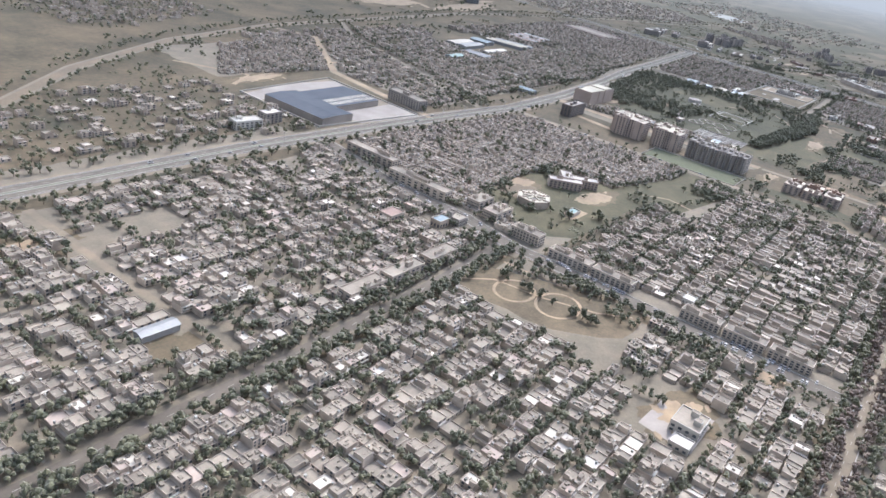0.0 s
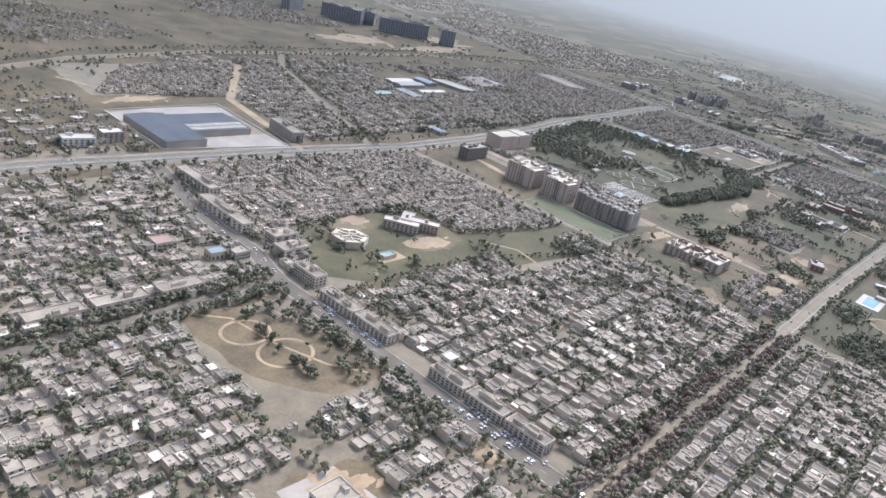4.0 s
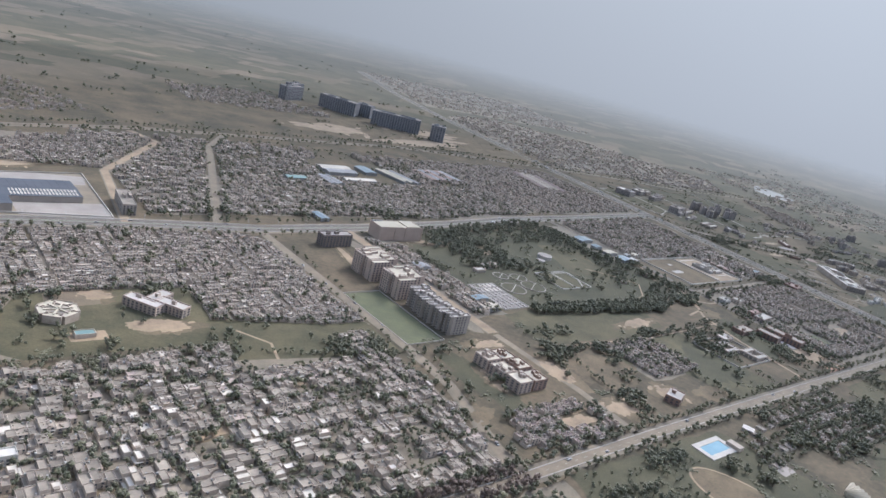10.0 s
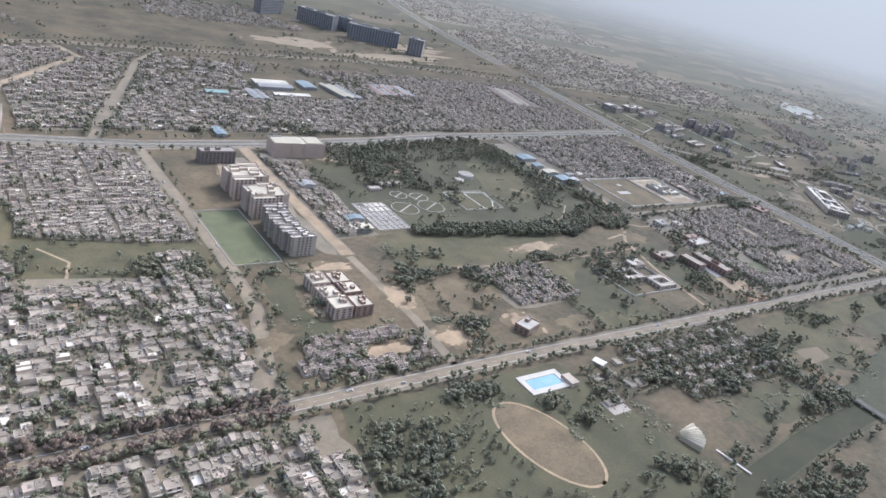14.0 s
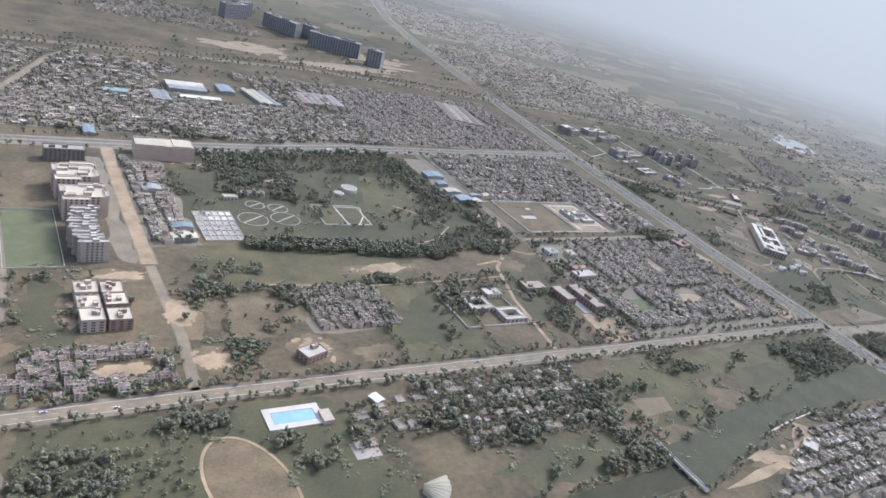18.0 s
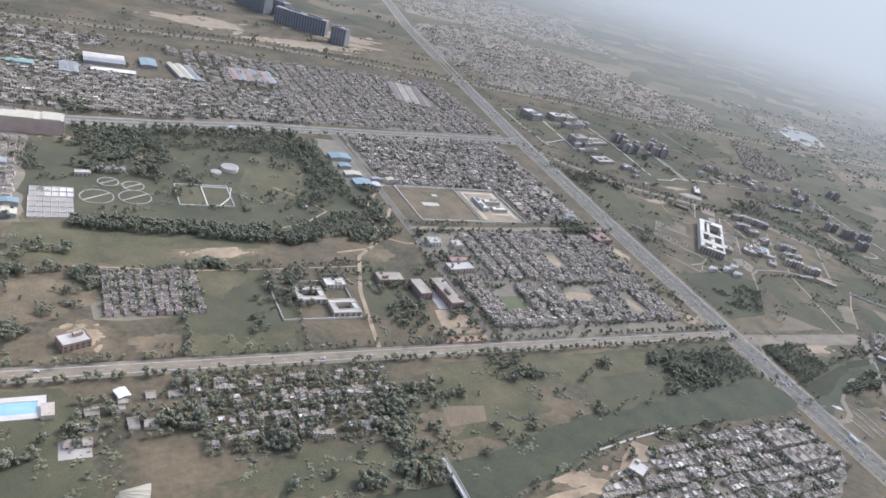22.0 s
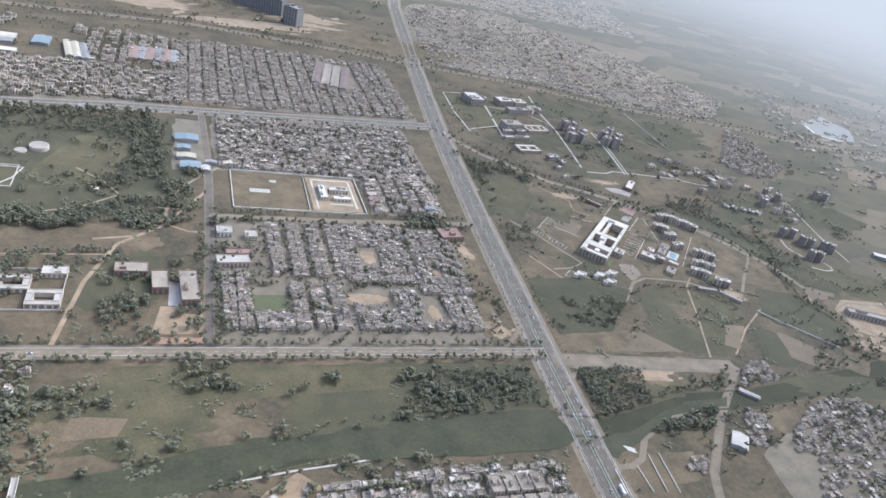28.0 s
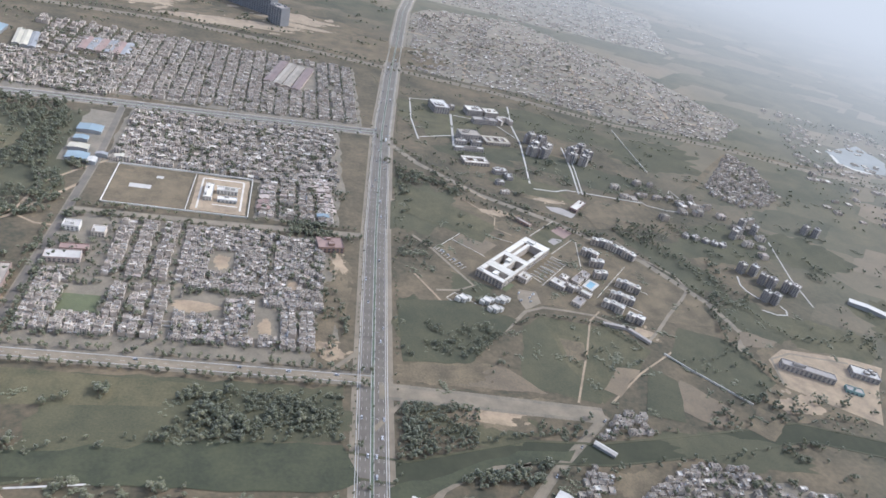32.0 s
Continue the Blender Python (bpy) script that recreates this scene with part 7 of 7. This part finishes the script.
# institute north of the bypass, apartment cluster, building site
for i, (x, y, w, d, h, wall, roof) in enumerate(((1169, 440, 18, 24, 8, M_GREYCON, M_WHITE), (1183, 446, 10, 5, 6, M_GREYCON, M_WHITE), (1210, 445, 19, 15, 7, M_GREYCON, M_PALEROOF), (1231, 448, 17, 14, 6, M_WALL, M_PALEROOF), (1218, 419, 28, 9, 6, M_GREYCON, M_GREYCON),
                                                (1188, 362, 22, 14, 9, M_GREYCON, M_ROOF), (1178, 348, 12, 5, 5, M_GREYCON, M_WHITE), (1195, 351, 12, 5, 5, M_GREYCON, M_WHITE), (1184, 334, 32, 4.5, 4, M_GREYCON, M_WHITE), (1206, 288, 13, 7, 5, M_GREYCON, M_WHITE), (1213, 279, 6, 9, 4, M_GREYCON, M_WHITE), (1201, 264, 8, 5, 4, M_GREYCON, M_WHITE), (1202, 246, 8, 4, 3, M_WALL, M_PALEROOF),
                                                (1354, 280, 12, 4, 4, M_WALL, M_WHITE), (1371, 279.5, 9, 4, 4, M_WALL, M_WHITE), (1386, 282, 8, 4, 4, M_WALL, M_WHITE), (1394, 270, 7, 14, 4, M_WALL, M_PALEROOF))):
    block("institute_block", "flat-roofed institute block with pale terraces and dark facade", "institute", x, y, w, d, h, 10, wall, roof, max(2, int(h / 1.7)), (max(3, int(w / 2.6)), max(2, int(d / 2.6))), "fl", 3, "institute blocks", seed=i, joined=True)
court_block("institute_court", "low cream institute ranges round open courts", 1220, 367, 29, 17, 3.6, 4.0, 10, M_WALL, M_CREAM, 2)
court_block("institute_court", "low pale institute ranges round an open court", 1185, 306, 26, 15, 3.6, 4.2, 8, M_WALL, M_PALEROOF, 1)
drumhall = thing("round_hall", "round pale institute hall with an open court", "institute", at=(1244, 427, 0))
for k in range(9):
    b = Bag()
    q = radians(28 * k)
    b.tray(7.5 * math.cos(q), 7.5 * math.sin(q), 0, 4.4, 3.9, 5.4 + 0.4 * (k % 2), 0.2, 0.3, q)
    part("wing", b, [M_WALL, M_WHITE], drumhall)
for line, half in (([(1163, 468), (1139, 463), (1133, 399), (1134, 344)], 0.8), ([(1136, 351), (1173, 368)], 0.7), ([(1182, 431), (1176, 385), (1170, 340)], 1.2), ([(1185, 429), (1229, 425), (1248, 389)], 0.8), ([(1263, 489), (1252, 422), (1250, 374), (1242, 322), (1234, 275)], 0.9), ([(1300, 381), (1293, 325), (1282, 266)], 0.8), ([(1304, 381), (1297, 325), (1286, 266)], 0.6),
                   ([(1235, 264), (1258, 264.5), (1269, 271), (1304, 269), (1349, 266)], 0.9), ([(1388, 144), (1383, 130), (1384, 122), (1390, 111)], 0.8), ([(1383, 95), (1394, 90), (1404, 91), (1407, 97), (1405, 104)], 0.8), ([(1464, 216), (1446, 150), (1440, 107)], 0.7), ([(1349, 270), (1352, 262), (1372, 256), (1390, 257)], 0.6), ([(1402, 290), (1398, 306), (1390, 292), (1376, 284)], 0.7)):
    track(line, half, "pale path between institute buildings", M_CONCRETE, 0.3)
track([(1431, 320), (1489, 387), (1542, 444)], 3.2, "wide bare brown lane beside the village", M_DRYGRASS, 0.3)
track([(1571, 472), (1602, 455), (1660, 449), (1705, 450)], 2.4, "dusty brown road along the railway", M_DRYGRASS, 0.3)
wall_line([(1393, 465), (1391, 400), (1390, 346)], 1.0, M_PALEROOF, "long pale wall across a field", 0.8, False)
for i, (x, y) in enumerate(((1256, 346), (1268, 345), (1274, 356), (1262, 362), (1274, 378), (1262, 380), (1300, 344), (1312, 341), (1320, 354), (1306, 362), (1318, 372))):
    ob = block("apartment_tower", "dark grey apartment tower with stepped white roof", "apartment block", x, y, 7.5, 7.5, 10.5 + 0.8 * (i % 3), 15 + 12 * (i % 4), M_GREYCON, M_PALEROOF, 7, (3, 3), "fl", 2, "towers north of the campus", seed=i, joined=True)
    b = Bag()
    b.tray(-4.2, 2.4, 0, 3.2, 4.0, 9.4, 0.15, 0.3)
    part("wing", b, [M_GREYCON, M_WHITE], ob)
for i, (x, y) in enumerate(((1395, 152), (1406, 150), (1407, 137), (1413, 132), (1425, 128), (1431, 124), (1394, 110), (1401, 107), (1423, 215), (1431, 221), (1446, 240), (1454, 230), (1524, 246), (1534, 242), (1368, 205), (1377, 204), (1386, 200), (1394, 197), (1401, 195.5))):
    ob = block("apartment_cluster", "grey apartment block with white stepped roof", "apartment block", x, y, 6, 6, 9.5 if i < 14 else 3.0, 20 + 9 * (i % 3), M_GREYCON, M_WHITE if i % 2 else M_PALEROOF, 6 if i < 14 else 2, (3, 3), "fl", 2, "apartment cluster", seed=i, joined=True)
    b = Bag()
    b.tray(3.8, 2.2, 0, 3.4, 3.6, 8.6 if i < 14 else 2.6, 0.15, 0.3)
    part("wing", b, [M_GREYCON, M_PALEROOF], ob)
sheet("site_ground", [(1349, 31), (1369, 45), (1426, 40), (1449, 32), (1426, 7), (1400, -30), (1345, 2)], 0.26, M_SAND, "bare sandy building site", "ground")
block("site_block", "grey building shell on a cleared site", "building site", 1372, 18, 38, 7, 5, -22, M_GREYCON, M_GREYCON, 3, (12, 3), "fl", 3)
block("site_block", "grey building shell on a cleared site", "building site", 1422, 20, 20, 10, 4.5, -22, M_GREYCON, M_CONCRETE, 3, (6, 3), "fl", 4)
block("site_block", "low teal-sided site office", "building site", 1400, 2, 12, 6, 3, -22, M_TEAL, M_GREYCON, 1, (4, 3), "fl", 1)
road("site_road", [(1345, 4), (1352, 32), (1372, 40), (1420, 34)], 1.0, 0.3, M_DUSTROAD, "pale site haul road")
sheet("pale_pond", [(1753, 529), (1843, 577), (1850, 520), (1808, 466), (1757, 467), (1741, 480)], 0.35, M_POND, "pale grey-blue sheeted pond in the fields", "pond", fray=3.0)
track([(1753, 515), (1743, 485), (1757, 469), (1782, 463)], 3.0, "white bank of the pale pond", M_WHITE, 0.45)
# unfinished flats near the tower lawn, walled flats south of the river
for i in range(6):
    block("unfinished_flats", "unfinished brick flats with raw roof", "flats", 545 + (i % 2) * 12, 48 + (i // 2) * 13, 10.5, 11, 7.0 - 0.5 * (i % 3), 0, M_BRICKWALL if i % 2 else M_PINK, M_CREAM, 4, (3, 3), "fl", 4, "unfinished flats", seed=i)
for i in range(8):
    block("colony_flats", "pale flats with small roof rooms", "flats", 990 + (i % 4) * 7.4, -118 - (i // 4) * 13, 6, 10, 4.4, 0, M_WALL, M_ROOF, 3, (3, 4), "fl", 2, "flats south of the river", seed=i)
block("brick_house", "large red-brick house in a garden", "house", 640, 8, 13, 9, 4.5, 20, M_BRICKWALL, M_CONCRETE, 2, (5, 3), "fl", 2)
block("brick_house", "pale farmhouse in a sandy yard", "house", 886, -120, 10, 8, 4, 30, M_WALL, M_CONCRETE, 2, (4, 3), "fl", 1)

# ---- vehicles ----
def make_car(w, l, h, label, bus=False):
    ob = thing("bus" if bus else "car", label, "bus" if bus else "car", "cars on the roads and in the car park")
    b = Bag()
    b.box(0, 0, 0.22, l, w, h * 0.5 if not bus else h * 0.9)
    part("body", b, M_CAR, ob)
    b = Bag()
    c = 0.96 if bus else 0.56
    z = 0.22 + (h * 0.5 if not bus else h * 0.45)
    v = [(-l / 2 * c - 0.1, -w * 0.48, z), (l / 2 * c - 0.1, -w * 0.48, z), (l / 2 * c - 0.1, w * 0.48, z), (-l / 2 * c - 0.1, w * 0.48, z), (-l / 2 * c + 0.1, -w * 0.4, z + h * 0.38), (l * 0.16 if not bus else l * 0.44, -w * 0.4, z + h * 0.38), (l * 0.16 if not bus else l * 0.44, w * 0.4, z + h * 0.38), (-l / 2 * c + 0.1, w * 0.4, z + h * 0.38)]
    b.add(v, [(0, 1, 5, 4), (1, 2, 6, 5), (2, 3, 7, 6), (3, 0, 4, 7), (4, 5, 6, 7)])
    part("cabin", b, M_DARKGLASS if not bus else M_CAR, ob)
    b = Bag()
    b.box(-l * 0.1, 0, z + h * 0.38, l * 0.34, w * 0.78, 0.03)
    part("roof", b, M_CAR, ob)
    wb = Bag()
    n = 8
    vv = [(0.2 * math.cos(6.283 * i / n), y, 0.2 + 0.2 * math.sin(6.283 * i / n)) for y in (-0.07, 0.07) for i in range(n)]
    wb.add(vv, [(i, (i + 1) % n, n + (i + 1) % n, n + i) for i in range(n)] + [tuple(range(n, 2 * n)), tuple(range(n - 1, -1, -1))])
    me = wb.mesh("wheel", [M_TYRE])
    for x in (-l * 0.3, l * 0.3):
        for y in (-w * 0.46, w * 0.46):
            share("wheel", me, ob, (x, y, 0))
    return ob


car_rng = random.Random(17)
stock = [make_car(1.0, 2.4, 0.85, "small hatchback car on the road"), make_car(1.05, 2.7, 0.85, "plain saloon car on the road"), make_car(1.1, 2.8, 1.0, "tall family car on the road"), make_car(1.35, 6.0, 1.7, "long city bus on the highway", True)]
spots = []
for i in range(28):
    for lane in range(2):
        if car_rng.random() < 0.8:
            spots.append((290 - lane * 4.0, 4 + i * 1.55, car_rng.choice((0, 180)) + car_rng.uniform(-4, 4), 0.22))
for i in range(22):
    if car_rng.random() < 0.8:
        spots.append((289.6, 70 + i * 1.6 + 18, car_rng.uniform(-5, 5), 0.22))
for i in range(16):
    spots.append((1173 + (i % 4) * 3.6 + (0.6 if i > 7 else 0), 70 + (i // 4) * 4.6, 47 + car_rng.uniform(-6, 6), 0.24))
for i in range(9):
    spots.append((1121 + i * 1.8, 135.5 - i * 2.6, -50 + car_rng.uniform(-6, 6), 0.24))
for line, lo, hi, step in ((HWY_S, 1.8, 6.2, 13.0), (HWY_N, 1.6, 5.0, 22.0)):
    for side in (-1, 1):
        for x, y, a in along(line, step, 3.0):
            if car_rng.random() < 0.6 and -200 < x < 1300 and -250 < y < 620:
                q = side * car_rng.uniform(lo, hi)
                spots.append((x - math.sin(a) * q, y + math.cos(a) * q, math.degrees(a) + (0 if side < 0 else 180), 0.145))
for line, step in ((AVENUE, 26.0), (MARKET, 11.0), (ROAD_SE, 30.0), (TOWER_RD, 30.0)):
    for x, y, a in along(line, step, 5.0):
        if car_rng.random() < 0.7 and x > 100:
            q = car_rng.choice((-1.4, 1.4))
            spots.append((x - math.sin(a) * q, y + math.cos(a) * q, math.degrees(a), 0.25))
car_rng.shuffle(spots)
first = set()
for i, (x, y, a, z) in enumerate(spots[:170]):
    o = stock[3 if car_rng.random() < 0.06 and z < 0.2 else car_rng.randrange(3)]
    if o in first:
        copy_thing(o, pose(x, y, z, 0, 0, a))
    else:
        first.add(o)
        o.matrix_basis = pose(x, y, z, 0, 0, a)

# ---- lamps along the highway ----
lamp = thing("street_lamp", "galvanised twin-arm street lamp on the highway median", "street lamp", "highway lamps")
b = Bag()
b.drum(0, 0, 0, 0.12, 6.0, 8, 0, 0.07)
part("pole", b, M_METAL, lamp)
for side in (-1, 1):
    b = Bag()
    b.box(0, side * 0.8, 5.9, 0.09, 1.6, 0.09, 0, 0, True)
    arm = part("arm", b, M_METAL, lamp)
    b = Bag()
    b.box(0, side * 1.6, 5.85, 0.22, 0.6, 0.12, 0, 0, True)
    part("lamp_head", b, M_WHITE, arm)
placed = False
for line in (HWY_S[2:8], HWY_N[3:]):
    for x, y, a in along(line, 24.0, 4.0):
        if placed:
            copy_thing(lamp, pose(x, y, 0.3, 0, 0, math.degrees(a)))
        else:
            lamp.matrix_basis = pose(x, y, 0.3, 0, 0, math.degrees(a))
            placed = True
